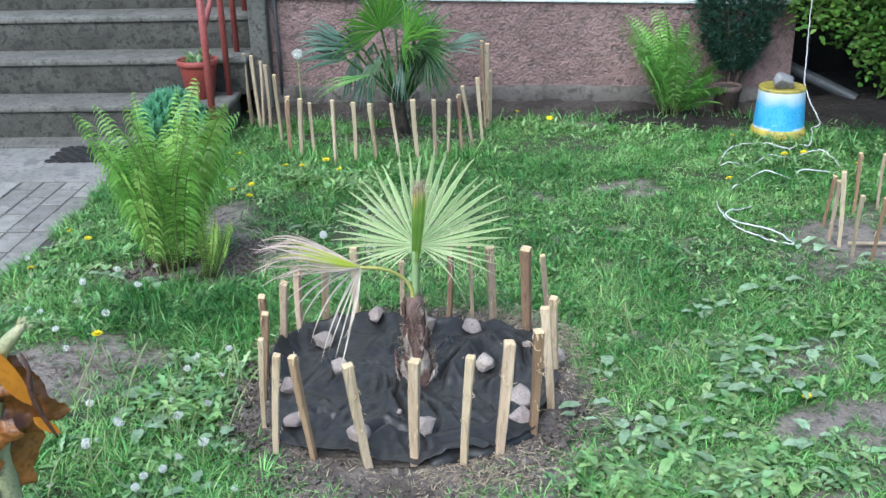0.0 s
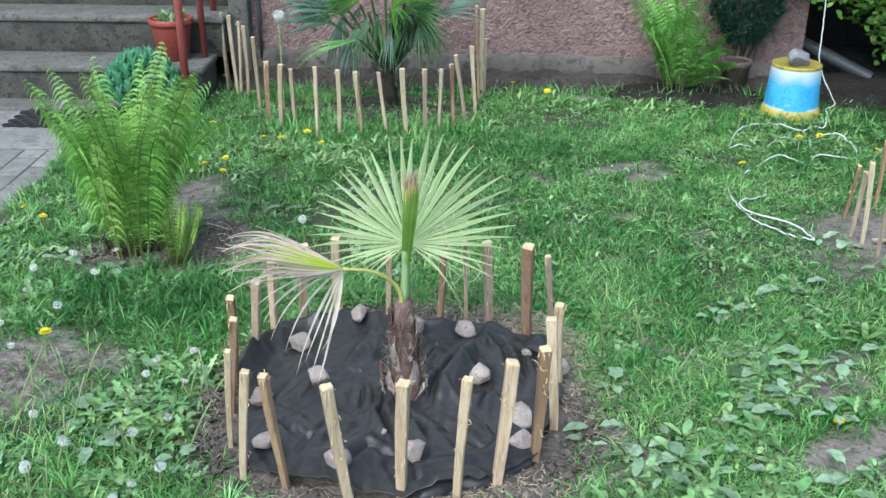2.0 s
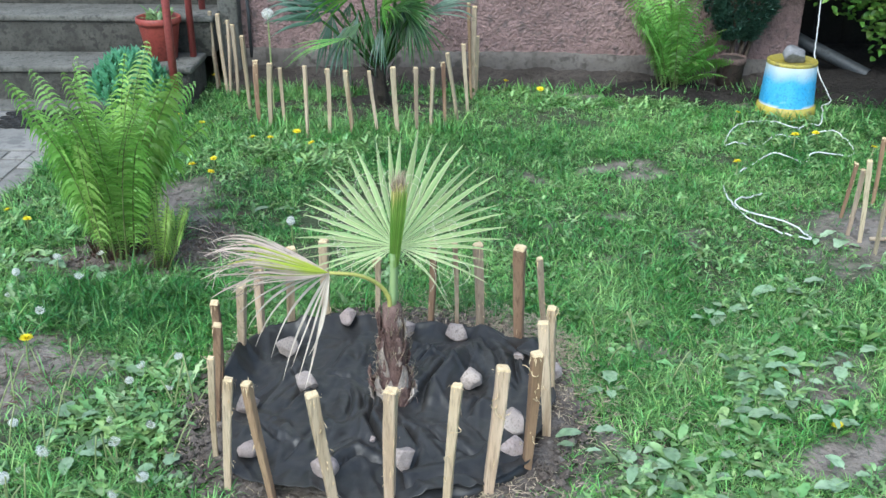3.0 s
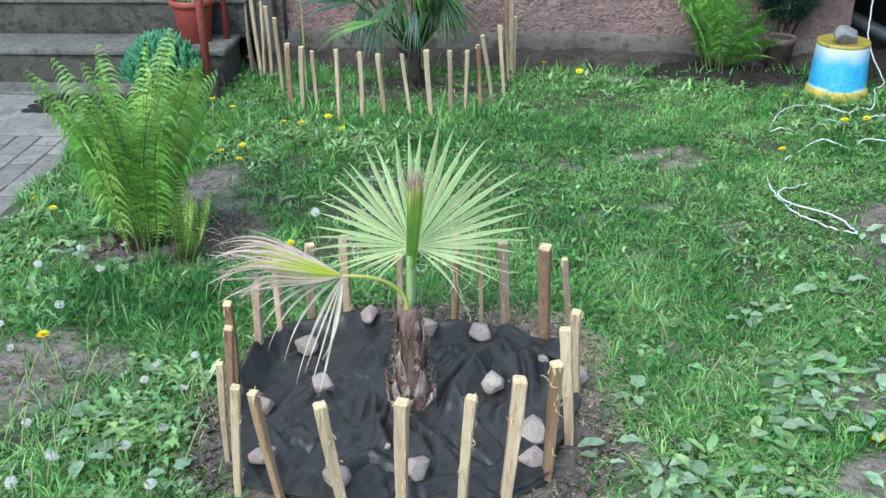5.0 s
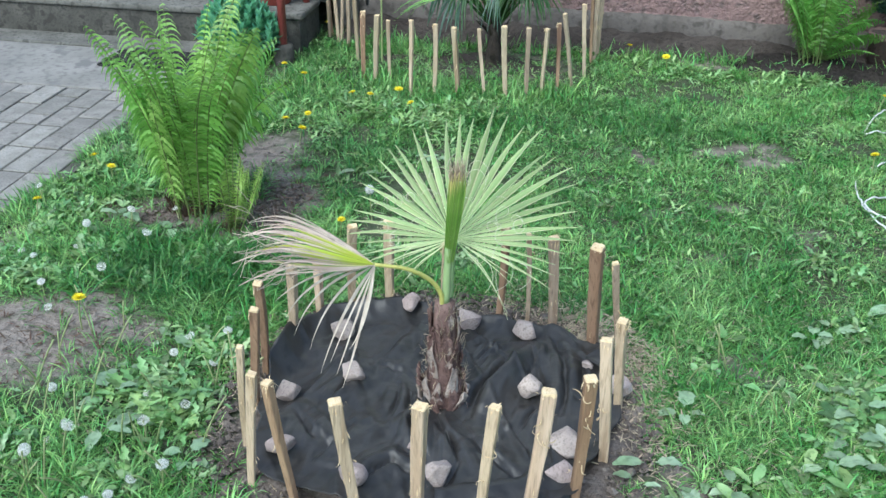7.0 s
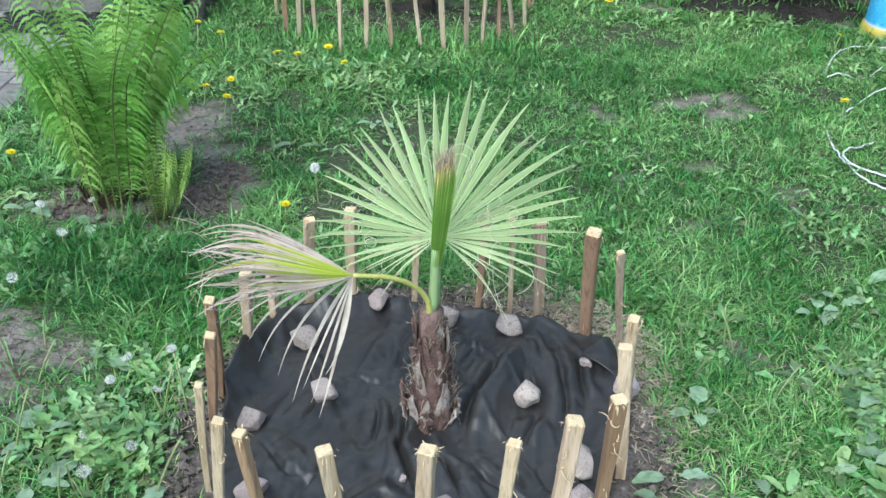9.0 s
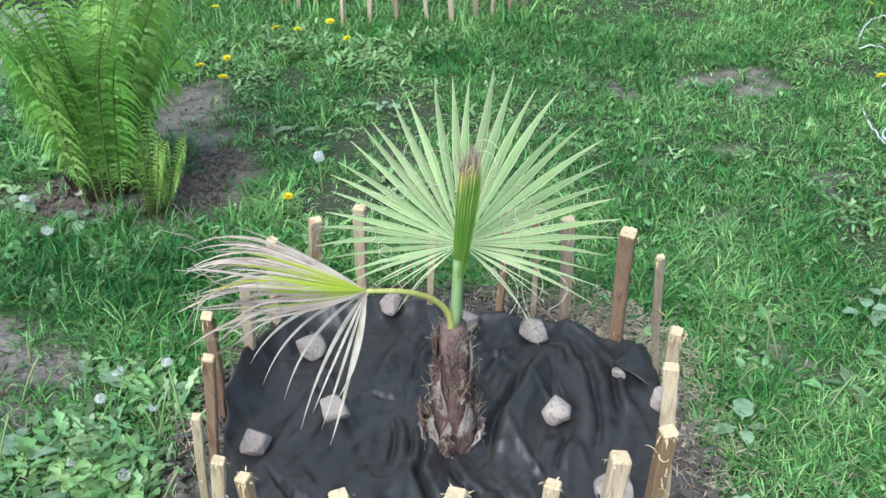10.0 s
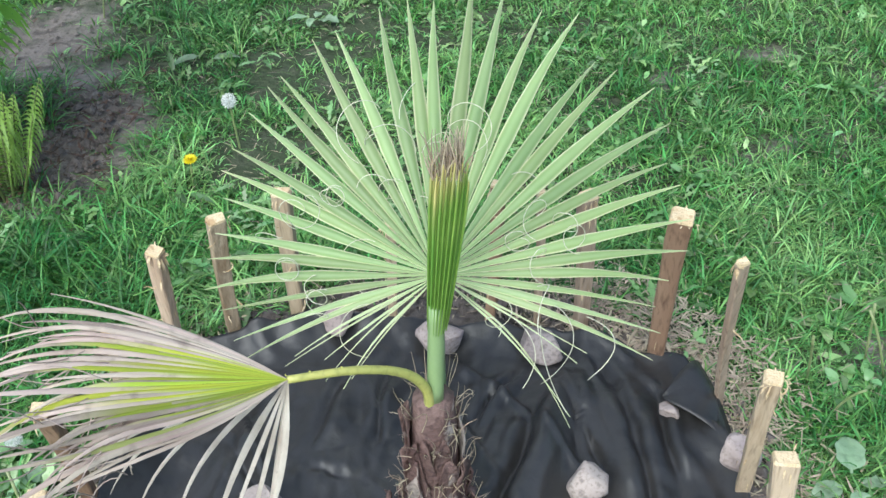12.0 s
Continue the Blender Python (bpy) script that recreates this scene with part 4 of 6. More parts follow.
def stake(base, top, width, dark, seed, group, label, peel=0):
    """A roughly split wooden stake with a pale sawn top and frayed splinters."""
    r = random.Random(seed)
    b, t = Vector(base), Vector(top)
    ax = (t - b).normalized()
    b = b - ax * 0.05
    ob = thing("wooden_stake", label, "stake", group, tuple(b))
    t = t - b
    e1 = (Vector((1, 0, 0)) - ax * ax.x).normalized()
    e2 = ax.cross(e1)
    turn = r.uniform(-0.5, 0.5)
    e1, e2 = e1 * math.cos(turn) + e2 * math.sin(turn), e2 * math.cos(turn) - e1 * math.sin(turn)
    w, d = width / 2, width / 2 * r.uniform(0.7, 0.95)
    prof = [(-1, -0.8), (-0.8, -1), (0.8, -1), (1, -0.8), (1, 0.8), (0.8, 1), (-0.8, 1), (-1, 0.8)]
    verts, faces, K = [], [], 9
    for j in range(K + 1):
        u = j / K
        c = t * u + e1 * 0.004 * math.sin(3 * u + seed) + e2 * 0.003 * math.sin(4 * u + 2 * seed)
        taper = (0.72 + 0.28 * u) if j else 0.35
        for q, (m, k) in enumerate(prof):
            nz = 1 + 0.10 * noise.noise((q * 3.1 + seed, u * 5, 0)) + 0.05 * noise.noise((q * 5, u * 16, seed))
            verts.append(c + (e1 * m * w + e2 * k * d) * taper * nz)
    for j in range(K):
        for q in range(8):
            faces.append((j * 8 + q, j * 8 + (q + 1) % 8, (j + 1) * 8 + (q + 1) % 8, (j + 1) * 8 + q))
    s = Shape()
    s.add(verts, faces)
    part("shaft", s, M_wood_dark if dark else (M_wood if "small" in group else M_wood_old), ob, smooth=False)
    s = Shape()
    rim = [Vector(v) for v in verts[-8:]]
    up = [v * 1.0 + ax * (0.003 + r.uniform(-0.001, 0.002)) - (v - t) * 0.12 for v in rim]
    s.add(rim + up, [(q, (q + 1) % 8, 8 + (q + 1) % 8, 8 + q) for q in range(8)] + [tuple(range(8, 16))])
    part("cut_top", s, M_cut, ob, "pale freshly cut top", False)
    s = Shape()
    for _ in range(r.choice((10, 14, 18, 34))):
        u = 1 if r.random() < 0.6 else r.uniform(0.3, 0.95)
        an = r.uniform(0, 6.28)
        p = t * u + e1 * w * math.cos(an) + e2 * d * math.sin(an)
        q = p + (e1 * math.cos(an) + e2 * math.sin(an)) * r.uniform(0.003, 0.010) - ax * r.uniform(-0.008, 0.028)
        s.blade(p, q - p, ax, (q - p).length, r.uniform(0.0014, 0.0032), 0.4, 2, 0.1)
    for _ in range(peel):
        u, an = r.uniform(0.35, 0.97), r.uniform(3.4, 6.0)
        o = e1 * math.cos(an) + e2 * math.sin(an)
        p = t * u + e1 * w * math.cos(an) + e2 * d * math.sin(an)
        cur = (o * 0.35 - ax * r.choice((1, 1, -0.6)) + e1 * r.uniform(-0.4, 0.4)).normalized()
        spin = Vector((r.uniform(-1, 1), r.uniform(-1, 1), r.uniform(-1, 1))) * 0.4
        pts = [p]
        for k in range(9):
            pts.append(pts[-1] + cur * r.uniform(0.0015, 0.004))
            cur = (cur + spin.cross(cur) + Vector((r.uniform(-0.3, 0.3), r.uniform(-0.3, 0.3), r.uniform(-0.3, 0.2)))).normalized()
        s.tube(pts, [0.0012, 0.0013, 0.0012, 0.0011, 0.001, 0.0009, 0.0008, 0.0007, 0.0005, 0.0003], 4, False)
    tagged(part("frayed_wood", s, M_cut, ob, "frayed pale wood fibres"), kind="stuff")
    return ob


FRONT = [  # base x, y; top x, y, z; width; dark
    (-0.259, 2.308, -0.276, 2.276, 0.300, 0.018, 1), (-0.126, 2.279, -0.152, 2.271, 0.281, 0.024, 0), (-0.016, 2.291, -0.007, 2.278, 0.289, 0.0255, 0),
    (0.100, 2.291, 0.113, 2.314, 0.279, 0.021, 0), (0.182, 2.344, 0.200, 2.346, 0.296, 0.027, 0), (0.262, 2.417, 0.270, 2.402, 0.298, 0.023, 1),
    (0.310, 2.533, 0.298, 2.556, 0.284, 0.024, 0), (0.336, 2.720, 0.329, 2.686, 0.246, 0.021, 0), (-0.353, 2.342, -0.323, 2.323, 0.279, 0.018, 0),
    (-0.397, 2.440, -0.380, 2.409, 0.276, 0.014, 0), (-0.425, 2.580, -0.394, 2.518, 0.287, 0.018, 1)]
BACK = [
    (-0.447, 2.700, -0.424, 2.626, 0.283, 0.019, 1), (-0.432, 2.830, -0.385, 2.745, 0.268, 0.021, 0), (-0.402, 2.965, -0.385, 2.935, 0.225, 0.021, 0),
    (-0.328, 3.000, -0.302, 2.948, 0.267, 0.023, 0), (-0.232, 3.020, -0.232, 3.012, 0.262, 0.024, 0), (-0.095, 3.020, -0.095, 2.985, 0.225, 0.015, 0),
    (0.042, 3.010, 0.045, 3.003, 0.273, 0.018, 1), (0.108, 3.015, 0.103, 2.996, 0.267, 0.012, 0), (0.168, 3.005, 0.165, 2.985, 0.268, 0.023, 0),
    (0.271, 2.955, 0.265, 2.898, 0.297, 0.029, 1), (0.345, 2.860, 0.301, 2.786, 0.326, 0.014, 0)]
for i, (bx_, by_, tx, ty, tz, w, dk) in enumerate(FRONT + BACK):
    stake((bx_, by_, 0.0), (tx, ty, tz), w, dk, i + 1, "stakes round the small palm",
          ("reddish-brown weathered" if dk else "pale freshly split") + " wooden stake with a frayed cut top", {1: 3, 3: 6, 4: 5, 5: 8, 6: 4, 14: 4, 15: 4}.get(i, 1))

# ---- staked bed of the large palm, and the bed at the lawn's side ----
FENCE_A = [(-1.062, 5.36, -1.068, 0.36, 0.018, 0), (-0.990, 5.26, -1.010, 0.37, 0.02, 0), (-1.052, 5.38, -1.080, 0.23, 0.02, 1), (-0.968, 5.24, -0.966, 0.345, 0.016, 0),
           (-0.931, 5.20, -0.931, 0.335, 0.02, 0), (-0.847, 5.04, -0.853, 0.32, 0.021, 0), (-0.755, 4.78, -0.747, 0.275, 0.024, 1), (-0.695, 4.76, -0.685, 0.27, 0.025, 0),
           (-0.640, 4.80, -0.655, 0.24, 0.018, 0), (-0.515, 4.62, -0.524, 0.295, 0.018, 0), (-0.434, 4.66, -0.434, 0.275, 0.021, 0)]
FENCE_B = [(-0.340, 4.65, -0.355, 0.27, 0.023, 0), (-0.240, 4.68, -0.261, 0.262, 0.016, 0), (-0.150, 4.68, -0.165, 0.278, 0.026, 0), (-0.066, 4.70, -0.077, 0.272, 0.02, 0),
           (-0.010, 4.74, -0.010, 0.262, 0.018, 0), (0.044, 4.78, 0.033, 0.275, 0.017, 1), (0.095, 4.82, 0.055, 0.305, 0.018, 0), (0.138, 4.98, 0.123, 0.305, 0.02, 0),
           (0.158, 5.19, 0.144, 0.44, 0.016, 1), (0.172, 5.22, 0.168, 0.42, 0.025, 0), (0.186, 5.27, 0.180, 0.275, 0.022, 0)]
for i, (x, y, tx, tz, w, dk) in enumerate(FENCE_A + FENCE_B):
    stake((x, y, 0.0), (tx, y + 0.01, tz), w * 0.88, dk, i + 40, "stakes round the large palm", ("greyish weathered" if dk else "pale") + " split wooden stake standing in the lawn edge")
SIDE = [(1.404, 3.828, 1.413, 0.195, 0.016), (1.376, 3.689, 1.382, 0.224, 0.017), (1.392, 3.635, 1.376, 0.275, 0.020), (1.556, 3.969, 1.556, 0.237, 0.016), (1.401, 3.528, 1.412, 0.225, 0.015),
        (1.667, 4.011, 1.657, 0.219, 0.015), (1.445, 3.459, 1.451, 0.241, 0.015), (1.62, 3.40, 1.60, 0.24, 0.018)]
for i, (x, y, tx, tz, w) in enumerate(SIDE):
    stake((x, y, 0.0), (tx, y - 0.01, tz), w * 0.85, i % 3 == 0, i + 80, "stakes of the side bed", "thin tan wooden stake standing in bare soil")
s = Shape()
s.tube(arc((1.42, 3.62, 0.015), (1.95, 3.56, 0.02), (0, 0, 0.004), 6), 0.007, 6)
tagged(part("dry_stick", s, M_straw), "pale dry stick lying on bare soil", "stick")


# ---- ferns ----
def frond_mesh(length, lean, bend, pin, pairs, seed, droop=0.25, start=0.11, curl=0.0, wide=0.0052, roll=0.0):
    """A frond that rises from the origin and leans towards +x."""
    r = random.Random(seed)
    s, stalk = Shape(), Shape()
    pts, ang, p = [], lean, Vector((0, 0, 0))
    N = 40
    sidesway = r.uniform(-0.6, 0.6)
    yaw = 0.0
    tau0, rise0, fall0, arch0 = r.uniform(-0.2, 0.55), r.uniform(0.30, 0.55), r.uniform(0.25, 0.5), r.uniform(0.10, 0.30)
    dirs = []
    for i in range(N + 1):
        t = i / N
        e = ang + bend * t ** 2.2 + curl * max(0, t - 0.8) * 5
        d = Vector((math.sin(e) * math.cos(yaw), math.sin(e) * math.sin(yaw), math.cos(e)))
        pts.append(p.copy())
        dirs.append(d)
        p = p + d * length / N
        yaw += sidesway / N
    stalk.tube(pts, [0.0030 * (1 - 0.8 * i / N) + 0.0004 for i in range(N + 1)], 5, False)
    for i in range(pairs):
        t = start + (1 - start) * (i + 0.5) / pairs
        f = t * N
        k = min(int(f), N - 1)
        c = pts[k].lerp(pts[k + 1], f - k)
        d = dirs[k]
        u = (t - start) / (1 - start)
        L = pin * (u ** 0.60) * (1 - u) ** 0.58 * 1.95 * r.uniform(0.9, 1.08)
        L = max(L, 0.004)
        for sg in (-1, 1):
            ro = roll * min(1.0, 0.5 + t)
            base_n = d.cross(Vector((0, 1, 0))) * -1
            side = (Vector((0, math.cos(ro), 0)) + base_n * math.sin(ro)) * sg
            n = d.cross(side) * (-sg)
            K = 8
            tau = tau0 + r.uniform(-0.7, 0.7)
            wd = d * math.cos(tau) + n * math.sin(tau)
            verts, faces = [], []
            rise, fall, LL = rise0 + r.uniform(-0.1, 0.1), droop + fall0 + r.uniform(-0.15, 0.15), L * r.uniform(0.9, 1.06)
            arch = arch0 + r.uniform(-0.05, 0.05)
            for j in range(K + 1):
                q = j / K
                w = wide * (1 - q ** 1.6) ** 0.8 * (1.2 if j % 2 else 0.72) * min(1.15, 0.35 + L / 0.08)
                pp = c + side * LL * q * 0.94 + d * LL * (rise * q - fall * q * q) - n * LL * arch * q * q - Vector((0, 0, 0.42 * LL * q ** 2.4))
                lift = n * 0.30 * w * (1 if j % 2 else -1)
                verts += [pp - wd * w + lift, pp + wd * w + lift]
            for j in range(K):
                faces.append((2 * j, 2 * j + 1, 2 * j + 3, 2 * j + 2))
            s.add(verts, faces)
    return s, stalk


def fern(at, count, length, lean, bend, pin, pairs, seed, material, label, name="fern", radius=0.06, droop=0.25, spread=(0, 6.283), extra=(), wide=0.0052):
    r = random.Random(seed)
    ob = thing(name, label, "fern", at=at)
    for i in range(count):
        a = spread[0] + (spread[1] - spread[0]) * (i + r.uniform(-0.3, 0.3)) / count
        inner = r.random()
        L = length * r.uniform(0.66, 1.06)
        sh, stalk = frond_mesh(L, lean * (0.3 + inner), bend * (0.5 + inner), pin * r.uniform(0.85, 1.1), pairs, seed * 50 + i, droop, curl=r.choice((0, 0, 0.25)), wide=wide,
                               roll=r.uniform(-0.5, 0.5) + r.choice((-1, 1)) * 1.1 * abs(math.cos(a)))
        f = part("frond", sh, material, ob)
        f.matrix_basis = pose(radius * math.cos(a) * (0.3 + inner), radius * math.sin(a) * (0.3 + inner), 0.0, 0, 0, math.degrees(a)) 
        part("frond_stalk", stalk, M_rachis, f, "thin frond stalk")
    for i, (az, ln, bd, L, roll, *broad) in enumerate(extra):
        sh, stalk = frond_mesh(L, ln, bd, pin * (0.5 + 0.5 * L / length), int(pairs * L / length * (1.2 if broad else 1)), seed * 90 + i, droop, roll=roll, wide=broad[0] if broad else wide)
        f = part("frond", sh, material, ob)
        f.matrix_basis = pose(0, 0, 0.0, 0, 0, az)
        part("frond_stalk", stalk, M_rachis, f, "thin frond stalk")
    return ob


tall_fern = fern((-0.925, 3.455, 0.0), 30, 0.62, 0.18, 0.42, 0.072, 37, 5, M_fern, "tall bright green shuttlecock fern growing from a bare patch", droop=0.34, radius=0.075, wide=0.0052,
                 extra=((6, 0.46, 0.66, 0.59, 1.4, 0.0075), (-6, 0.34, 0.42, 0.69, 1.4, 0.0070), (14, 0.20, 0.4, 0.6, -1.1), (172, 0.24, 0.50, 0.62, 1.2), (186, 0.34, 0.30, 0.58, -1.3), (-62, 0.20, 0.5, 0.50, 0.4), (-110, 0.22, 0.45, 0.50, -0.4),
                        (-88, 0.12, 0.55, 0.50, 0.0), (-100, 0.08, 0.35, 0.62, -0.3), (-40, 0.18, 0.4, 0.55, 0.8), (-150, 0.28, 0.4, 0.55, -0.9)))
s = Shape()
for i in range(80):
    a = U(0, 6.283)
    s.blade((0.085 * math.cos(a) * U(0.3, 1), 0.06 * math.sin(a) * U(0.3, 1), -0.005), (math.cos(a) * 0.4, math.sin(a) * 0.4, U(0.6, 1.4)), (math.cos(a), math.sin(a), 0.2), U(0.03, 0.085), U(0.006, 0.012), U(-0.2, 0.5), 3, 0.5)
part("crown_scale", s, M_rust, tall_fern, "reddish-brown old stalk bases")
young_fern = fern((-0.788, 3.365, 0.0), 8, 0.285, 0.34, 0.10, 0.040, 22, 9, M_fern_young, "small yellowish green young fern leaning beside the tall fern", radius=0.03, spread=(-1.3, 1.3), wide=0.0040)
s = Shape()
for i in range(16):
    a = U(0, 6.283)
    s.blade((0.025 * math.cos(a), 0.02 * math.sin(a), -0.005), (math.cos(a) * 0.3 + 0.2, math.sin(a) * 0.3, 1.0), (math.cos(a), math.sin(a), 0.2), U(0.03, 0.08), U(0.004, 0.007), U(-0.2, 0.4), 3, 0.5)
part("crown_scale", s, M_rust, young_fern, "reddish-brown stalk bases")
fern((1.14, 5.36, 0.02), 24, 0.54, 0.21, 0.50, 0.066, 28, 14, M_fern_deep, "lush green fern spreading against the pink plinth", droop=0.35, radius=0.08, spread=(1.5, 4.6),
     extra=((-15, 0.45, 1.2, 0.34, 0.9, 0.0085), (-40, 0.45, 1.3, 0.36, 0.6, 0.008), (-70, 0.5, 1.5, 0.30, 0.2, 0.008), (8, 0.50, 1.1, 0.36, 1.2, 0.0085), (-100, 0.6, 1.5, 0.28, -0.2), (-130, 0.6, 1.3, 0.28, -0.6), (-55, 0.9, 1.1, 0.28, 0.4, 0.008), (-25, 0.7, 1.1, 0.32, 0.9, 0.0085), (25, 0.4, 0.9, 0.36, 1.2),
            (-80, 0.3, 0.9, 0.36, 0.1), (-110, 0.3, 0.8, 0.38, -0.3), (-60, 0.2, 0.8, 0.40, 0.4), (60, 0.15, 0.5, 0.46, 1.0), (20, 0.12, 0.6, 0.44, 1.2), (-30, 0.15, 0.8, 0.40, 0.9), (180, 0.48, 0.45, 0.58, -1.2), (164, 0.40, 0.45, 0.58, 1.2), (205, 0.42, 0.5, 0.52, -1.0), (190, 0.30, 0.5, 0.56, 1.1), (225, 0.40, 0.6, 0.44, -0.7), (240, 0.5, 0.8, 0.36, -0.5), (-5, 0.75, 1.0, 0.30, 1.2, 0.0085), (-50, 0.6, 1.5, 0.34, 0.5, 0.008)))

# ---- sedum clump ----
SED = 0.86
sed = thing("sedum", "dense bluish green fleshy sedum clump beside the step", "plant", at=(-1.33, 4.92, 0))
for k in range(64):
    a, q = k * 2.4, math.sqrt((k + 0.5) / 64)
    top = SED * Vector((0.205 * q * math.cos(a), 0.14 * q * math.sin(a), 0.31 - 0.17 * q ** 2.4 + U(-0.012, 0.012)))
    s = Shape()
    s.tube([(top.x * 0.35, top.y * 0.35, 0.0), (top.x * 0.8, top.y * 0.8, top.z * 0.5), tuple(top)], [0.004, 0.003, 0.003], 5, False)
    for j in range(18):
        b = j * 2.4
        lev = j / 18
        el = 0.15 + 1.1 * lev
        d = Vector((math.cos(b) * math.cos(el), math.sin(b) * math.cos(el), math.sin(el)))
        s.blade(top - Vector((0, 0, 0.07 * (1 - lev))), d, (0, 0, 1), 0.048, 0.025, -0.3, 3, 0.4)
    part("sedum_shoot", s, M_sedum, sed)

# ---- large palm in the far bed ----
bp = thing("large_fan_palm", "green fan palm with drooping fronds before the pink plinth", "palm", at=(-0.25, 5.06, 0))
s = Shape()
s.lathe([(0.040, -0.03), (0.036, 0.04), (0.028, 0.12), (0.024, 0.2), (0.012, 0.26)], 14, wob=0.4)
for i in range(30):
    a, z = U(0, 6.28), U(0.02, 0.2)
    d = Vector((math.cos(a), math.sin(a), U(0.6, 1.6)))
    s.blade((0.03 * math.cos(a), 0.03 * math.sin(a), z), d, (0, 0, 1), U(0.05, 0.09), 0.018, -0.2, 3, 0.3)
part("trunk", s, M_btrunk, bp, "short dark fibrous trunk")
LEAVES = [  # hub x, y, z from the base; middle direction; length; span; colour
    (-0.07, -0.11, 0.55, -0.15, -0.45, 0.75, 0.29, 205, 2), (0.04, -0.08, 0.48, 0.45, -0.35, 0.85, 0.25, 75, 2), (-0.21, -0.06, 0.45, -0.92, -0.1, 0.38, 0.28, 62, 1),
    (-0.12, -0.13, 0.345, -0.97, -0.2, -0.16, 0.26, 16, 2), (0.12, -0.01, 0.45, 0.75, -0.35, 0.50, 0.16, 190, 0), (0.23, 0.02, 0.44, 0.92, -0.05, 0.42, 0.20, 26, 1),
    (0.11, -0.04, 0.43, 0.15, -0.2, -1.0, 0.20, 95, 0), (-0.20, -0.03, 0.42, -0.12, -0.15, -1.0, 0.21, 48, 1), (-0.10, -0.05, 0.41, -0.2, -0.4, -0.9, 0.18, 50, 0),
    (0.02, -0.10, 0.40, -0.1, -0.5, -0.8, 0.20, 26, 1), (0.06, -0.12, 0.46, 0.5, -0.6, 0.2, 0.14, 90, 0), (-0.02, 0.06, 0.52, 0.1, 0.3, 0.9, 0.26, 180, 0)]
LEAVES += [  # the darker side shoots
    (0.10, -0.06, 0.47, 0.65, -0.3, 0.45, 0.24, 150, 0), (0.18, -0.04, 0.43, 0.92, -0.1, 0.28, 0.26, 30, 1), (0.14, -0.08, 0.43, 0.45, -0.3, -0.8, 0.20, 75, 0), (0.02, -0.10, 0.43, 0.1, -0.5, 0.1, 0.13, 110, 0),
    (-0.24, -0.06, 0.40, -0.9, -0.2, 0.55, 0.27, 80, 1), (-0.16, -0.08, 0.45, -0.5, -0.4, 0.6, 0.20, 80, 1), (-0.14, -0.06, 0.38, -0.25, -0.3, -1.0, 0.22, 40, 1), (0.02, -0.12, 0.47, 0.35, -0.6, 0.5, 0.20, 120, 2)]
for i in range(11):            # hanging older fronds in the heart of the crown
    an = U(0, 6.283)
    hx, hz = 0.20 * math.cos(an) * U(0.3, 1), U(0.40, 0.50)
    LEAVES.append((hx, 0.10 * math.sin(an) - 0.04, hz, hx * 2.5 + U(-0.3, 0.3), U(-0.5, 0.2), U(-1.2, -0.3), U(0.11, 0.16), rnd.choice((15, 25, 35)), rnd.choice((0, 0, 1))))
for hx, hy, hz, dx, dy, dz, L, spn, blue in LEAVES:
    st = Shape()
    st.tube(arc((0, 0, 0.16), (hx, hy, hz), (hx * 0.1, hy * 0.1, 0.03), 8), 0.006, 6, False)
    pet = part("petiole", st, M_bpalm, bp)
    sh = Shape()
    d = Vector((dx, dy, dz)).normalized()
    sd = d.cross(Vector((0.1, -0.75, 0.65))).normalized()
    fan(sh, (hx, hy, hz), d, sd, max(8, int(spn / 5.5)), radians(spn), lambda a: L * (1 - 0.10 * abs(a)) * U(0.85, 1.1), 0.55, 0.16, 0.5, 0.4, wide=1.0, messy=0.10)
    part("palm_frond", sh, (M_bpalm, M_bpalm_blue, M_bpalm_bright)[blue], pet, ("deep green fan frond", "bluish green fan frond", "fresh light green fan frond")[blue])

# ---- bucket, pots, rail, mat, pipe, cord ----
bu = thing("bucket", "upturned white and blue painted bucket with yellow rim standing in grass", "bucket", at=(1.552, 5.01, 0))
s2 = Shape()
K = 24
s2.lathe([(0.119 - 0.013 * i / K, 0.035 + 0.203 * i / K) for i in range(K + 1)], 48)
s2.a["fade"] = [min(1.0, max(0.0, (v[2] - 0.165 + 0.02 * noise.noise((v[0] * 20, v[1] * 20, v[2] * 12))) / 0.075)) if v[2] > 0.062 + 0.012 * noise.noise((v[0] * 30, v[1] * 30, 0)) else 0.9 for v in s2.v]
part("bucket_wall", s2, M_cyan, bu, "blue band fading to white")
s = Shape()
s.lathe([(0.118, -0.02), (0.125, -0.01), (0.127, 0.03), (0.125, 0.050), (0.118, 0.056)], 48)
part("bucket_rim", s, M_yellow, bu, "yellow painted rim")
s = Shape()
s.lathe([(0.1065, 0.232), (0.108, 0.240), (0.105, 0.248), (0.098, 0.247), (0.094, 0.240), (0.002, 0.2385)], 48)
part("bucket_base", s, M_olive, bu, "dirty yellow upturned base")
stone((1.565, 5.00, 0.236), 0.068, 77, "rough grey stone resting on the upturned bucket", "", M_rock)

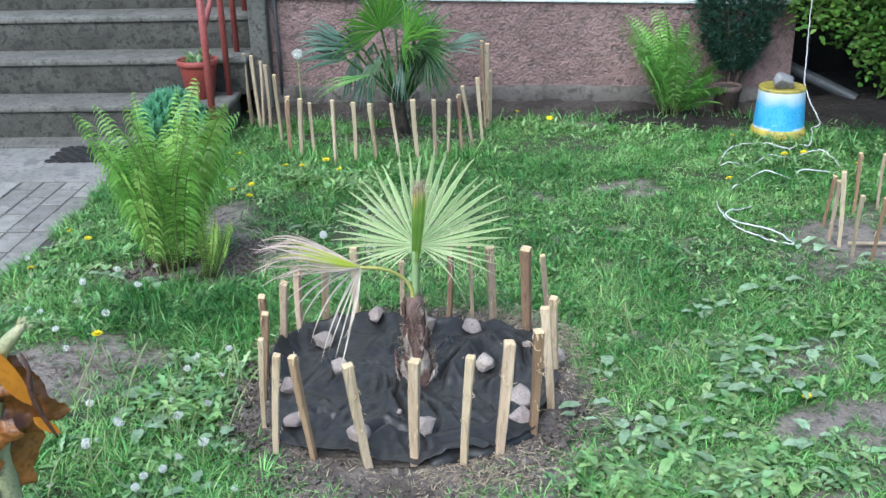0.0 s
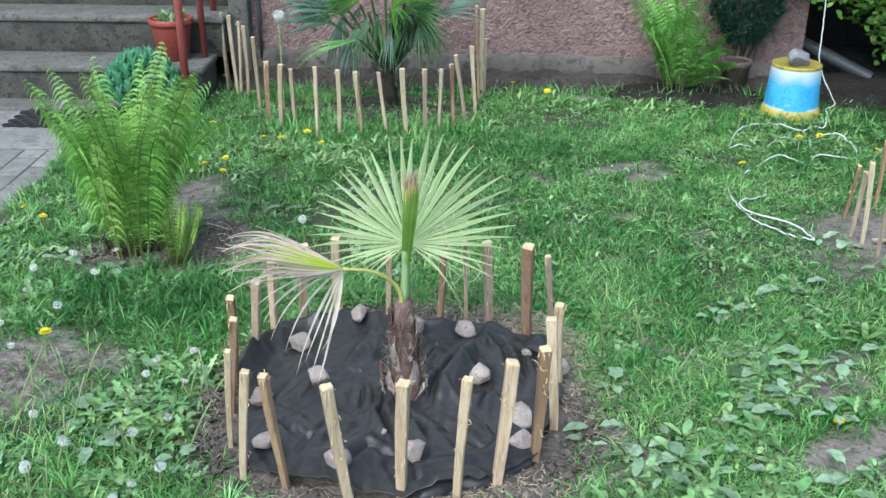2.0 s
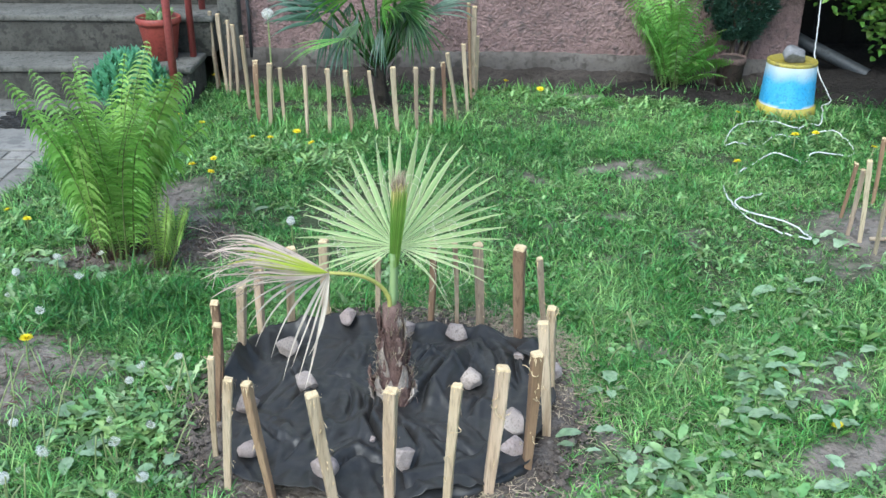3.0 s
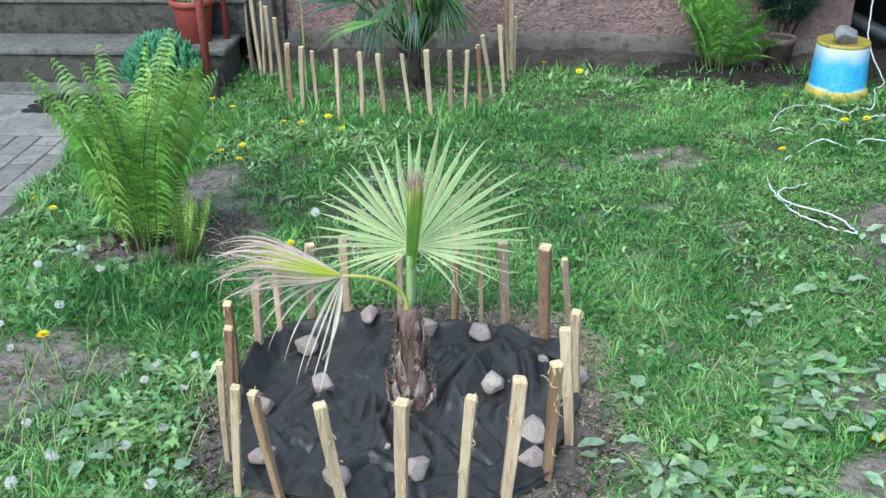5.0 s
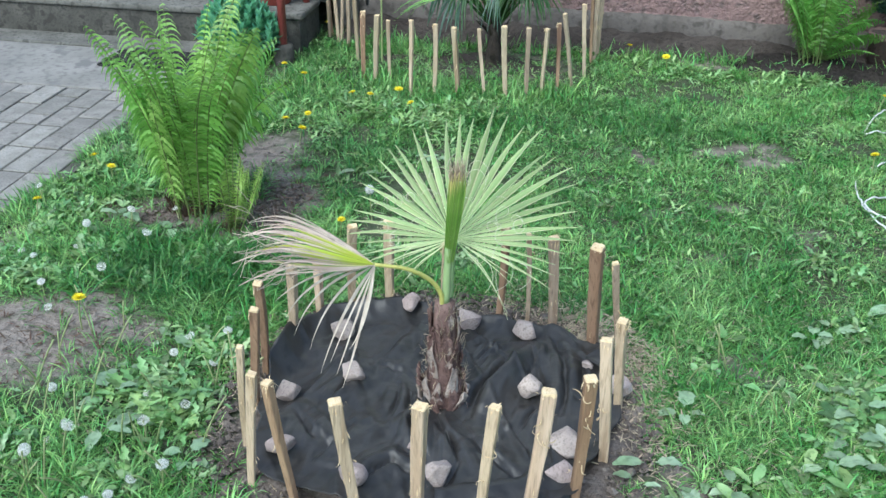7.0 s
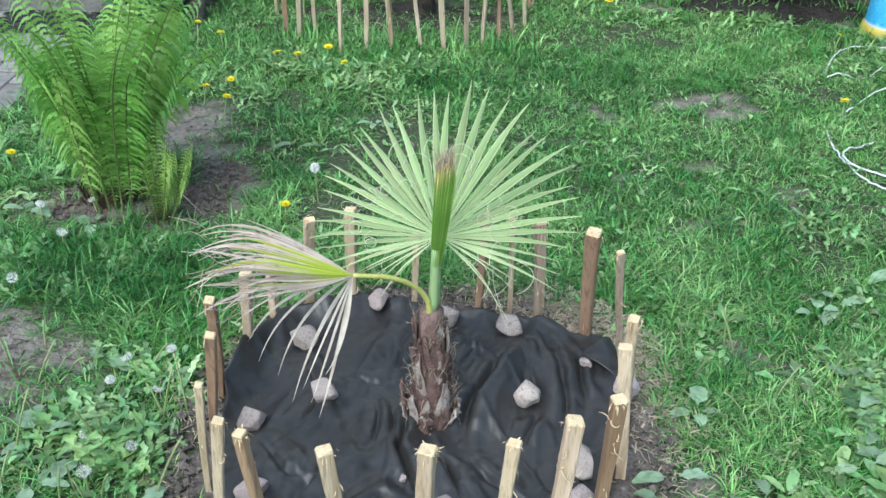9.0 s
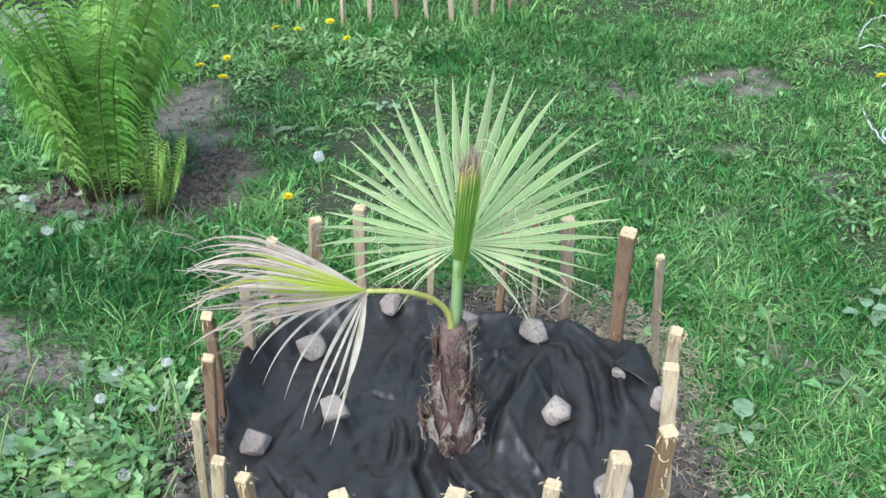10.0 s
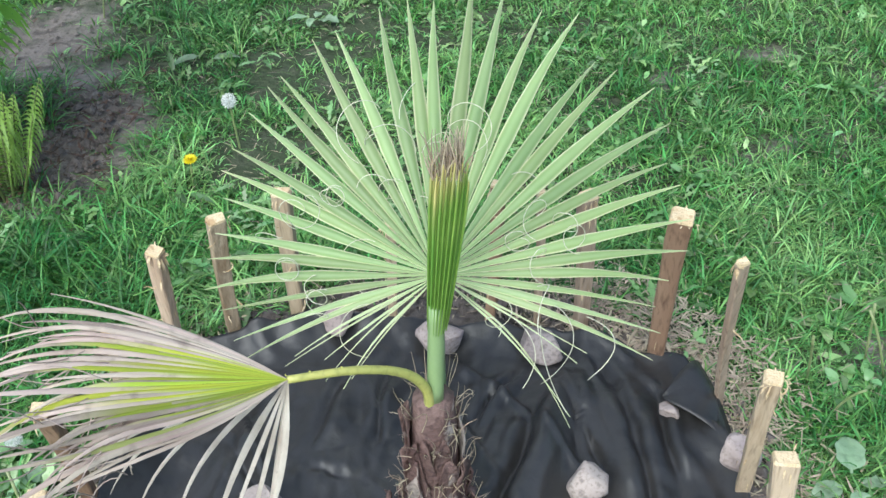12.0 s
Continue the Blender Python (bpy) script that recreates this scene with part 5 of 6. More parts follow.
po = thing("flower_pot", "red-brown plastic flower pot with a small plant on the step", "flower pot", at=(-1.275, 5.24, RISE))
s = Shape()
s.lathe([(0.001, 0.002), (0.062, 0.0), (0.068, 0.004), (0.090, 0.15), (0.092, 0.165), (0.100, 0.166), (0.102, 0.172), (0.102, 0.192), (0.098, 0.195), (0.094, 0.19), (0.090, 0.165)], 40)
part("pot_body", s, M_terra, po)
s = Shape()
s.lathe([(0.091, 0.168), (0.05, 0.174), (0.001, 0.176)], 24, wob=0.1)
part("pot_soil", s, M_bed, po, "dark potting soil")
s = Shape()
for i in range(46):
    a = U(0, 6.28)
    d = Vector((math.cos(a), math.sin(a), U(0.5, 2.2)))
    p = (U(-0.05, 0.05), U(-0.05, 0.05), 0.172)
    s.blade(p, d, (0, 0, 1), U(0.05, 0.10), U(0.012, 0.022), U(0.3, 1.0), 4, 0.3)
part("pot_plant", s, M_weed, po, "low grey-green seedling leaves")
cp = thing("clay_pot", "old brown clay pot half hidden behind the fern", "flower pot", at=(1.395, 5.41, 0.01))
s = Shape()
s.lathe([(0.001, 0.0), (0.054, 0.0), (0.066, 0.12), (0.071, 0.122), (0.072, 0.15), (0.066, 0.152), (0.062, 0.13), (0.001, 0.128)], 32)
part("pot_body", s, M_clay, cp)
s = Shape()
s.lathe([(0.065, 0.142), (0.04, 0.146), (0.001, 0.148)], 20, wob=0.1)
part("pot_soil", s, M_bank, cp, "dark earth in the pot")

rail = thing("stair_railing", "red painted steel stair railing with upright posts", "railing")
for y, z in ((4.93, 0.0), (5.28, RISE), (5.52, RISE * 2), (5.78, RISE * 3)):
    s = Shape()
    s.tube([(-1.142, y, z - 0.02), (-1.142, y, z + 1.0)], 0.0175 if y < 5 else 0.0155, 14)
    post = part("rail_post", s, M_red, rail)
    if y < 5:
        s = Shape()
        s.lathe([(0.042, -0.02), (0.045, 0.05), (0.04, 0.075), (0.018, 0.08)], 16, (-1.142, y, 0))
        part("post_foot", s, M_conc, post, "concrete collar")
for dz in (0.555, 0.98):
    s = Shape()
    s.tube([(-1.142, 4.93, dz), (-1.142, 5.78, dz + 0.53)], 0.013, 10)
    part("rail_bar", s, M_red, rail)

s = Shape()
HEX = 0.031
for r_ in range(12):
    for c_ in range(8):
        cx = -1.86 + (c_ + 0.5 * (r_ % 2)) * HEX * 1.74
        cy = 4.70 + r_ * HEX * 1.0
        pts = [(cx + HEX * math.cos(a), cy + HEX * 0.62 * math.sin(a)) for a in [math.pi / 6 + k * math.pi / 3 for k in range(7)]]
        inn = [(cx + HEX * 0.80 * math.cos(a), cy + HEX * 0.50 * math.sin(a)) for a in [math.pi / 6 + k * math.pi / 3 for k in range(7)]]
        for k in range(6):
            q = [pts[k], pts[k + 1], inn[k + 1], inn[k]]
            s.add([(x, y, 0.013) for x, y in q] + [(x, y, 0.005) for x, y in q], [(0, 1, 2, 3), (3, 2, 6, 7), (1, 0, 4, 5)])
tagged(part("door_mat", s, M_mat, smooth=False), "black rubber honeycomb mat lying on the slab", "mat")

s = Shape()
s.tube([(1.775, 5.78, 0.185), (2.088, 5.50, 0.052)], 0.031, 20, False)
s.tube([(2.088, 5.50, 0.052), (1.775, 5.78, 0.185)], 0.027, 20, False)
tagged(part("drain_pipe", s, M_pvc), "grey plastic drainpipe lying slanted on the ground", "pipe")


cord = thing("white_cord", "thin white cord hanging down and lying tangled in the grass", "cord")
runs = [[(1.76, 5.40, 1.3), (1.757, 5.37, 0.6), (1.752, 5.35, 0.437), (1.741, 5.30, 0.335), (1.730, 5.25, 0.21), (1.751, 5.20, 0.125), (1.776, 5.14, 0.062), (1.752, 5.025, 0.055), (1.705, 4.99, 0.045), (1.69, 4.935, 0.04), (1.64, 4.80, 0.03), (1.60, 4.86, 0.015)],
        [(1.60, 4.86, 0.01), (1.56, 4.79, 0.02), (1.50, 4.71, 0.035), (1.43, 4.83, 0.03), (1.34, 4.85, 0.02), (1.25, 4.72, 0.03), (1.18, 4.56, 0.012), (1.22, 4.55, 0.03), (1.32, 4.575, 0.005), (1.42, 4.65, 0.03), (1.53, 4.66, 0.005)],
        [(1.53, 4.66, 0.005), (1.63, 4.71, 0.03), (1.68, 4.58, 0.03), (1.66, 4.46, 0.01), (1.50, 4.43, 0.03), (1.44, 4.37, 0.01), (1.34, 4.43, 0.028), (1.20, 4.30, 0.004), (1.185, 4.255, 0.025), (1.10, 4.19, 0.004)],
        [(1.10, 4.19, 0.004), (1.06, 4.05, 0.02), (1.05, 3.90, 0.03), (1.07, 3.76, 0.03), (1.13, 3.67, 0.03), (1.21, 3.60, 0.03), (1.225, 3.62, 0.03), (1.17, 3.71, 0.035), (1.08, 3.78, 0.035), (1.045, 3.84, 0.04), (1.08, 3.91, 0.035), (1.18, 4.01, 0.02)]]
for run in runs:
    s = Shape()
    s.tube([p + Vector((U(-0.0022, 0.0022), U(-0.0022, 0.0022), -0.008 + U(-0.004, 0.003) if p.z < 0.032 else 0)) for p in smooth_line(run, 8)], 0.0028, 6, False)
    part("cord_run", s, M_rope, cord)

# ---- conifer and leafy shrub ----
co = thing("dwarf_conifer", "dark green dwarf conifer bush with a bare foot", "shrub", at=(1.435, 5.50, 0.06))
for a in range(5):
    s = Shape()
    s.tube(arc((0.02 * math.cos(a), 0.02 * math.sin(a), -0.05), (0.09 * math.cos(a * 1.3), 0.06 * math.sin(a * 1.3), 0.5), (0.02, 0, 0), 6), [0.012, 0.011, 0.01, 0.008, 0.007, 0.005, 0.003], 6, False)
    part("stem", s, M_bark, co, "bare brown stem")
s = Shape()
for i in range(3500):
    z = U(0.16, 1.05)
    rad = 0.03 + 0.182 * min(1, max(0, (z - 0.10) / 0.32)) ** 0.9 * (1 if z < 0.7 else (1.15 - z) / 0.45 + 0.1)
    a = U(0, 6.28)
    q = math.sqrt(U(0.25, 1))
    lump = 1 + 0.34 * noise.noise((math.cos(a) * 3, math.sin(a) * 3, z * 9)) + 0.15 * noise.noise((math.cos(a) * 8, math.sin(a) * 8, z * 22))
    p = Vector((rad * q * lump * math.cos(a), rad * 0.45 * q * lump * math.sin(a) - 0.02, z))
    d = Vector((math.cos(a) * 0.8, math.sin(a) * 0.8 - 0.2, U(0.3, 1.1)))
    for _ in range(6):
        dd = d + Vector((U(-0.6, 0.6), U(-0.5, 0.5), U(-0.5, 0.5)))
        s.blade(p, dd, (U(-0.3, 0.3), U(-0.3, 0.3), 1), U(0.020, 0.042), 0.0095, U(0.0, 0.5), 2, 0.4)
part("foliage", s, M_conifer, co, "dense dark green scale foliage")

sb = thing("leafy_shrub", "bright green broad-leaved climbing shrub over the dark gap", "shrub", at=(2.25, 5.55, 0))
for b in range(15):
    st, lv = Shape(), Shape()
    q = b / 14
    tipx, tipz = -0.47 + 0.85 * q + U(-0.04, 0.04), 0.50 - 0.42 * min(1.0, q * 1.35) + U(-0.03, 0.06)
    line = smooth_line([(0.20 + 0.03 * b, 0.14, 0.0), (0.16 + 0.04 * b, 0.10, 0.45 + U(-0.1, 0.2)), (tipx * 0.55 + 0.1, 0.02, 0.68 + U(-0.15, 0.25)), (tipx + 0.05, -0.06, tipz + U(0.06, 0.16)), (tipx, -0.10, tipz)], 8)
    st.tube(line, [0.007 - 0.005 * i / len(line) for i in range(len(line))], 5, False)
    limb = part("branch", st, M_bark, sb)
    for i in range(290):
        p = line[rnd.randint(8, len(line) - 1)] + Vector((U(-0.10, 0.10), U(-0.09, 0.06), U(-0.10, 0.10)))
        if p.z < 0.31 - 0.62 * (p.x + 0.42) + U(-0.04, 0.04):
            continue
        a = U(0, 6.28)
        d = Vector((math.cos(a), math.sin(a) * 0.7 - 0.4, U(-0.7, 0.3)))
        lv.blade(p, d, (U(-0.4, 0.4), -0.5, 0.85), U(0.024, 0.048), U(0.017, 0.030), U(0.1, 0.8), 4, 0.3, 0.38)
    part("foliage", lv, M_shrub, limb, "bright green pointed leaves")

for b in range(16):            # unseen crown over the gap and the lawn's corner, added to shade them
    st, lv = Shape(), Shape()
    q = b / 15
    tipx, tipy = -0.45 + 1.4 * q, -0.45 - 0.70 * ((b * 7) % 5) / 4
    line = smooth_line([(0.3 + 0.02 * b, 0.14, 0.3), (0.25 + 0.03 * b, 0.05, 0.9), (tipx * 0.6 + 0.1, tipy * 0.4, 1.15 + U(-0.1, 0.3)), (tipx, tipy, 0.95 + U(0.0, 0.35))], 8)
    st.tube(line, [0.009 - 0.006 * i / len(line) for i in range(len(line))], 5, False)
    limb = part("branch", st, M_bark, sb)
    for i in range(230):
        p = line[rnd.randint(7, len(line) - 1)] + Vector((U(-0.14, 0.14), U(-0.14, 0.14), U(-0.08, 0.14)))
        a = U(0, 6.28)
        lv.blade(p, (math.cos(a), math.sin(a), U(-0.7, 0.3)), (0, -0.3, 0.9), U(0.045, 0.075), U(0.034, 0.052), U(0.1, 0.6), 3, 0.2, 0.38)
    part("foliage", lv, M_shrub, limb, "bright green pointed leaves")

# ---- dried plant near the path ----
dp = thing("withered_canna", "cut plant stalk with a large dried orange-brown leaf", "plant", at=(-0.68, 1.73, 0))
s = Shape()
s.tube([(0.0, 0.0, -0.03), (0.0, 0.01, 0.25), (0.01, 0.0, 0.5), (0.05, -0.01, 0.61), (0.085, -0.02, 0.645), (0.108, -0.02, 0.668)], [0.030, 0.028, 0.022, 0.015, 0.011, 0.006], 12)
for i in range(9):
    s.blade((0.095, -0.02, 0.655), (U(0.3, 1), U(-0.5, 0.5), U(0.3, 1)), (0, -1, 0.3), U(0.02, 0.035), 0.006, 0.3, 3, 0.3)
part("stalk", s, M_stalk, dp, "pale green cut stalk")
EDGE_Z = [(0.640, 0.045), (0.590, 0.078), (0.550, 0.095), (0.513, 0.107), (0.473, 0.128), (0.455, 0.092), (0.431, 0.068), (0.374, 0.051), (0.330, 0.046), (0.285, 0.030)]


def edge_at(z):
    for (z0, x0), (z1, x1) in zip(EDGE_Z, EDGE_Z[1:]):
        if z >= z1:
            return x0 + (x1 - x0) * (z0 - z) / (z0 - z1)
    return EDGE_Z[-1][1]


def crumpled(seed, lo, hi, left, right, yo, k=40, m=44):
    """A crumpled dry sheet between two heights; left and right are shares of its width."""
    s = Shape()
    for j in range(m + 1):
        z = hi + (lo - hi) * j / m
        for q in range(k + 1):
            u = left + (right - left) * q / k
            x = -0.13 + (edge_at(z) + 0.13) * u
            n1, n2 = noise.noise((x * 16 + z * 9, z * 13, seed)), noise.noise((x * 40 - z * 21, z * 33, seed + 3))
            y = yo - 0.05 * math.sin(math.pi * u) + 0.05 * abs(n1) + 0.016 * abs(n2) + 0.03 * noise.noise((x * 6, z * 6, seed))
            rag = 0.008 * noise.noise((u * 8, z * 45, seed))
            s.v.append((x + rag, y, z + 0.012 * noise.noise((x * 30, 0, seed)) * (j == m)))
    s.f = [(j * (k + 1) + i, j * (k + 1) + i + 1, (j + 1) * (k + 1) + i + 1, (j + 1) * (k + 1) + i) for j in range(m) for i in range(k)]
    return s


part("dried_leaf", crumpled(3, 0.335, 0.60, 0.0, 1.0, 0.02), M_brown, dp, "crumpled glossy brown dried leaf")
part("dried_leaf", crumpled(8, 0.17, 0.50, -0.3, 0.80, 0.0), M_brown, dp, "crumpled glossy brown dried leaf")
for base_, d, L, W in (((0.052, -0.035, 0.632), (0.42, 0.0, -0.9), 0.115, 0.034), ((0.098, -0.03, 0.505), (0.8, 0.0, -0.6), 0.05, 0.020), ((0.0, -0.075, 0.50), (0.15, 0.0, -1), 0.05, 0.02)):
    s = Shape()
    s.blade(base_, d, (0.2, -1, 0), L, W, 0.1, 8, 0.15, 0.45)
    part("dried_leaf", s, M_orange, dp, "orange translucent dried leaf")
s = Shape()
s.tube(smooth_line([(0.093, -0.02, 0.618), (0.104, -0.025, 0.590), (0.103, -0.03, 0.555), (0.112, -0.03, 0.515), (0.132, -0.03, 0.468)], 5), [0.0015 + 0.0035 * math.sin(3.0 * i / 20) for i in range(21)], 6)
part("dried_edge", s, M_darkleaf, dp, "dark curled leaf edge")

# ---- dandelions ----
def dandelion(at, h, kind, lean, bald=1.0):
    if kind == "flower":
        ob = thing("dandelion_flower", "yellow dandelion flower on a short stem in the grass", "flower", "dandelion flowers", at)
    else:
        ob = thing("dandelion_clock", "white dandelion seed head on a thin stem in the grass", "flower", "dandelion clocks", at)
    top = Vector((lean[0], lean[1], h))
    s = Shape()
    s.tube(arc((0, 0, -0.01), top, (lean[0] * -0.3, 0, 0), 6), 0.0022, 5, False)
    part("stem", s, M_stem, ob)
    s = Shape()
    if kind == "flower":
        for ring_, (n, el, L) in enumerate(((18, 0.25, 0.016), (16, 0.6, 0.014), (12, 1.0, 0.010), (6, 1.4, 0.007))):
            for i in range(n):
                a = 6.283 * (i + 0.5 * ring_) / n
                s.blade(top, (math.cos(a) * math.cos(el), math.sin(a) * math.cos(el), math.sin(el)), (0, 0, 1), L * 1.15, 0.0065, 0.2, 2, 0.1)
        part("petals", s, M_petal, ob, "bright yellow petals")
    else:
        gone = Vector((U(-1, 1), U(-1, 1), U(-1, 1))).normalized()
        for i in range(100):
            z = 1 - 2 * (i + 0.5) / 100
            a = i * 2.39996
            d = Vector((math.sqrt(1 - z * z) * math.cos(a), math.sqrt(1 - z * z) * math.sin(a), z))
            if d.dot(gone) > bald or U(0, 1) < 0.12:
                continue
            d = (d + Vector((U(-0.2, 0.2), U(-0.2, 0.2), U(-0.2, 0.2)))).normalized()
            e = d.orthogonal().normalized()
            f = d.cross(e)
            p = top + d * 0.0105 * U(0.65, 1.12)
            s.add([top, top + e * 0.0006, p], [(0, 1, 2)])
            for q in range(5):
                b = q * 1.257 + a
                g_ = e * math.cos(b) + f * math.sin(b)
                h_ = e * -math.sin(b) + f * math.cos(b)
                s.add([p, p + g_ * 0.005 + d * 0.0028 + h_ * 0.0008, p + g_ * 0.005 + d * 0.0028 - h_ * 0.0008], [(0, 1, 2)])
        part("seed_head", s, M_clock, ob, "fluffy white seed head")
    return ob


flower = dandelion((-0.941, 2.785, 0.0), 0.10, "flower", (0.012, -0.01))
clock = dandelion((-0.40, 3.50, 0.0), 0.115, "clock", (0.0, -0.02))
FLOWERS = [(-1.06, 5.40), (-1.06, 4.66), (-0.95, 4.60), (-0.68, 4.47), (-0.64, 4.455), (-0.55, 4.54), (-0.44, 4.34), (-0.885, 4.125), (-0.80, 4.05), (-0.805, 4.22), (-0.465, 3.38), (0.31, 5.27), (0.48, 5.17), (1.27, 4.83), (1.57, 4.57),
           (1.70, 4.41), (1.14, 4.17), (-1.28, 3.62), (-1.32, 3.66), (1.45, 4.53), (-1.36, 3.3), (0.91, 2.83), (0.975, 2.585)]
for x, y in FLOWERS:
    copy_thing(flower, pose(x, y, U(-0.035, -0.015) - (0.055 if x > 0.9 and y < 3 else 0), U(-20, 20), U(-12, 12), U(0, 360)) @ Matrix.Diagonal((k_ := U(0.75, 1.1), k_, U(0.8, 1), 1)))
CLOCKS = [(-1.07, 3.32), (-0.95, 3.19), (-1.14, 3.21), (-1.33, 3.12), (-1.26, 3.06), (-1.24, 3.07), (-1.19, 3.06), (-0.99, 3.0), (-1.11, 2.91), (-1.04, 2.85), (-1.28, 3.19), (-0.95, 3.38), (-0.67, 2.89), (-0.64, 2.74), (-0.63, 2.69),
          (-0.58, 2.66), (-0.55, 2.79), (-0.61, 2.41), (-0.85, 2.5), (-0.81, 2.36), (-0.52, 2.3), (-0.58, 2.26), (-0.61, 2.23), (-0.83, 2.18), (-0.6, 2.15), (-0.43, 2.14), (-0.39, 2.12), (-0.57, 2.5), (-0.78, 2.27), (-1.4, 3.41), (-0.59, 2.24), (-0.95, 2.22), (-0.70, 2.05), (-1.15, 3.12), (-0.66, 2.56)]
ragged = dandelion((-0.74, 2.33, 0.0), 0.095, "clock", (0.02, 0.01), 0.1)
for k, (x, y) in enumerate(CLOCKS):
    copy_thing((clock, ragged)[k % 2], pose(x, y, U(-0.045, -0.005), U(-20, 20), U(-20, 20), U(0, 360)) @ Matrix.Diagonal((k_ := U(0.55, 0.95), k_, k_ * U(0.7, 1.0), 1)))
tall = dandelion((0.0, 0.0, 0.0), 0.25, "clock", (0.0, 0.0))
tall.matrix_basis = pose(-0.725, 5.0, 0.0) @ Matrix.Diagonal((1.9, 1.9, 1.72, 1))
s = Shape()
for i in range(52):
    x, y = (U(-0.95, -0.48), U(2.05, 2.85)) if i < 44 else (U(0.45, 0.75), U(2.6, 2.95))
    s.tube(arc((x, y, 0), (x + U(-0.06, 0.06), y + U(-0.05, 0.05), U(0.05, 0.13)), (0, 0, 0.01), 4), 0.0019, 5)
tagged(part("spent_stems", s, M_stem), "pale bare dandelion stems leaning in the grass", "stems", "", "stuff")
tagged(tall, "tall white dandelion clock on a long stem behind the stakes")


# ---- weeds, grass, litter ----
def weed_leaf(s, p, a, el, L, W, bend, jag=0.0):
    """A small leaf with an uneven margin; jag gives toothed lobes."""
    n = 7 if jag else 5
    ca, sa = math.cos(a), math.sin(a)
    x, y, z = p
    verts = []
    for i in range(n + 1):
        t = i / n
        w = 0.5 * W * math.sin(math.pi * min(1.0, 0.05 + 0.93 * t)) ** 0.65 if i < n else 0.0006
        for sg in (-1, 0, 1):
            ww = w * (1 + U(-0.22, 0.22) + jag * (0.5 if (i + (sg > 0)) % 2 else -0.5))
            verts.append((x - sa * ww * sg, y + ca * ww * sg, z + 0.25 * ww * abs(sg) + U(-0.06, 0.06) * W))
        x, y, z = x + ca * math.cos(el) * L / n, y + sa * math.cos(el) * L / n, z + math.sin(el) * L / n
        el -= bend / n
    s.add(verts, [q for i in range(n) for q in ((i * 3, i * 3 + 1, i * 3 + 4, i * 3 + 3), (i * 3 + 1, i * 3 + 2, i * 3 + 5, i * 3 + 4))])


def dock_leaf(s, L, W):
    """A broad leaf along +x with wavy margins and a sunken midrib."""
    N, M = 12, 6
    ph, bend = U(0, 6.28), U(0.5, 1.2)
    p, el = Vector((0, 0, 0)), U(0.05, 0.6)
    for i in range(N + 1):
        t = i / N
        w = W / 2 * (math.sin(math.pi * min(1, t * 0.92 + 0.06)) ** 0.7) * (1 + 0.10 * math.sin(t * 19 + ph))
        if t < 0.12:
            w = W * 0.05
        for k in range(M + 1):
            u = k / M * 2 - 1
            s.v.append((p.x - 0.10 * W * u * u * math.sin(el), w * u, p.z + 0.16 * w * abs(u) + 0.09 * w * math.sin(t * 16 + ph + 2 * u) * u * u - 0.03 * W * math.sin(9 * t + 5 * abs(u))))
        p = p + Vector((math.cos(el), 0, math.sin(el))) * L / N
        el -= bend / N
    s.f = [(i * (M + 1) + k, i * (M + 1) + k + 1, (i + 1) * (M + 1) + k + 1, (i + 1) * (M + 1) + k) for i in range(N) for k in range(M)]


DOCKS = [(0.79, 3.08), (0.84, 3.12), (0.81, 2.86), (0.845, 2.80), (0.81, 2.68), (0.755, 2.59), (0.815, 2.615), (0.475, 2.725), (0.38, 2.47), (0.403, 2.53), (1.095, 3.29), (1.03, 3.25), (0.975, 2.86), (0.95, 2.775), (0.885, 2.68), (1.058, 2.835), (1.11, 2.875), (0.56, 2.48), (0.49, 2.42), (0.58, 2.41), (0.66, 2.44), (0.70, 2.40), (0.53, 2.35), (0.93, 2.40), (1.30, 2.80), (0.96, 2.60), (1.20, 2.70), (0.90, 2.34), (1.42, 2.62)]
DOCKS += [(-0.585, 2.88), (-0.747, 2.54), (-0.70, 2.417), (-0.655, 2.50), (-0.57, 2.745), (-0.705, 2.77), (-0.755, 2.63), (-0.51, 2.17), (-0.90, 2.22), (-0.50, 2.38), (-0.93, 3.30), (-0.31, 3.98), (-0.52, 3.82), (1.36, 3.40), (1.25, 3.62), (1.33, 3.58), (1.48, 3.50), (0.68, 2.28), (1.12, 2.22), (-1.12, 3.36)]
DOCKS = [(x, y, U(0.042, 0.064) * (0.8 if x < 0 and y > 3 else 1)) for x, y in DOCKS]
for x, y, L in DOCKS:
    ob = thing("broadleaf_weed", "low weed rosette with broad grey-green leaves", "weed", "broad-leaved weeds", (x, y, 0.0))
    n = rnd.randint(2, 4)
    for i in range(n):
        s = Shape()
        a = 6.283 * i / n + U(-0.4, 0.4)
        size_ = L * U(0.55, 1.1)
        dock_leaf(s, size_ * 1.15, size_ * U(0.45, 0.75))
        leaf = part("leaf", s, M_weed_pale, ob)
        leaf.matrix_basis = pose(0.012 * math.cos(a), 0.012 * math.sin(a), 0.008 + U(0, 0.025), 0, 0, math.degrees(a))

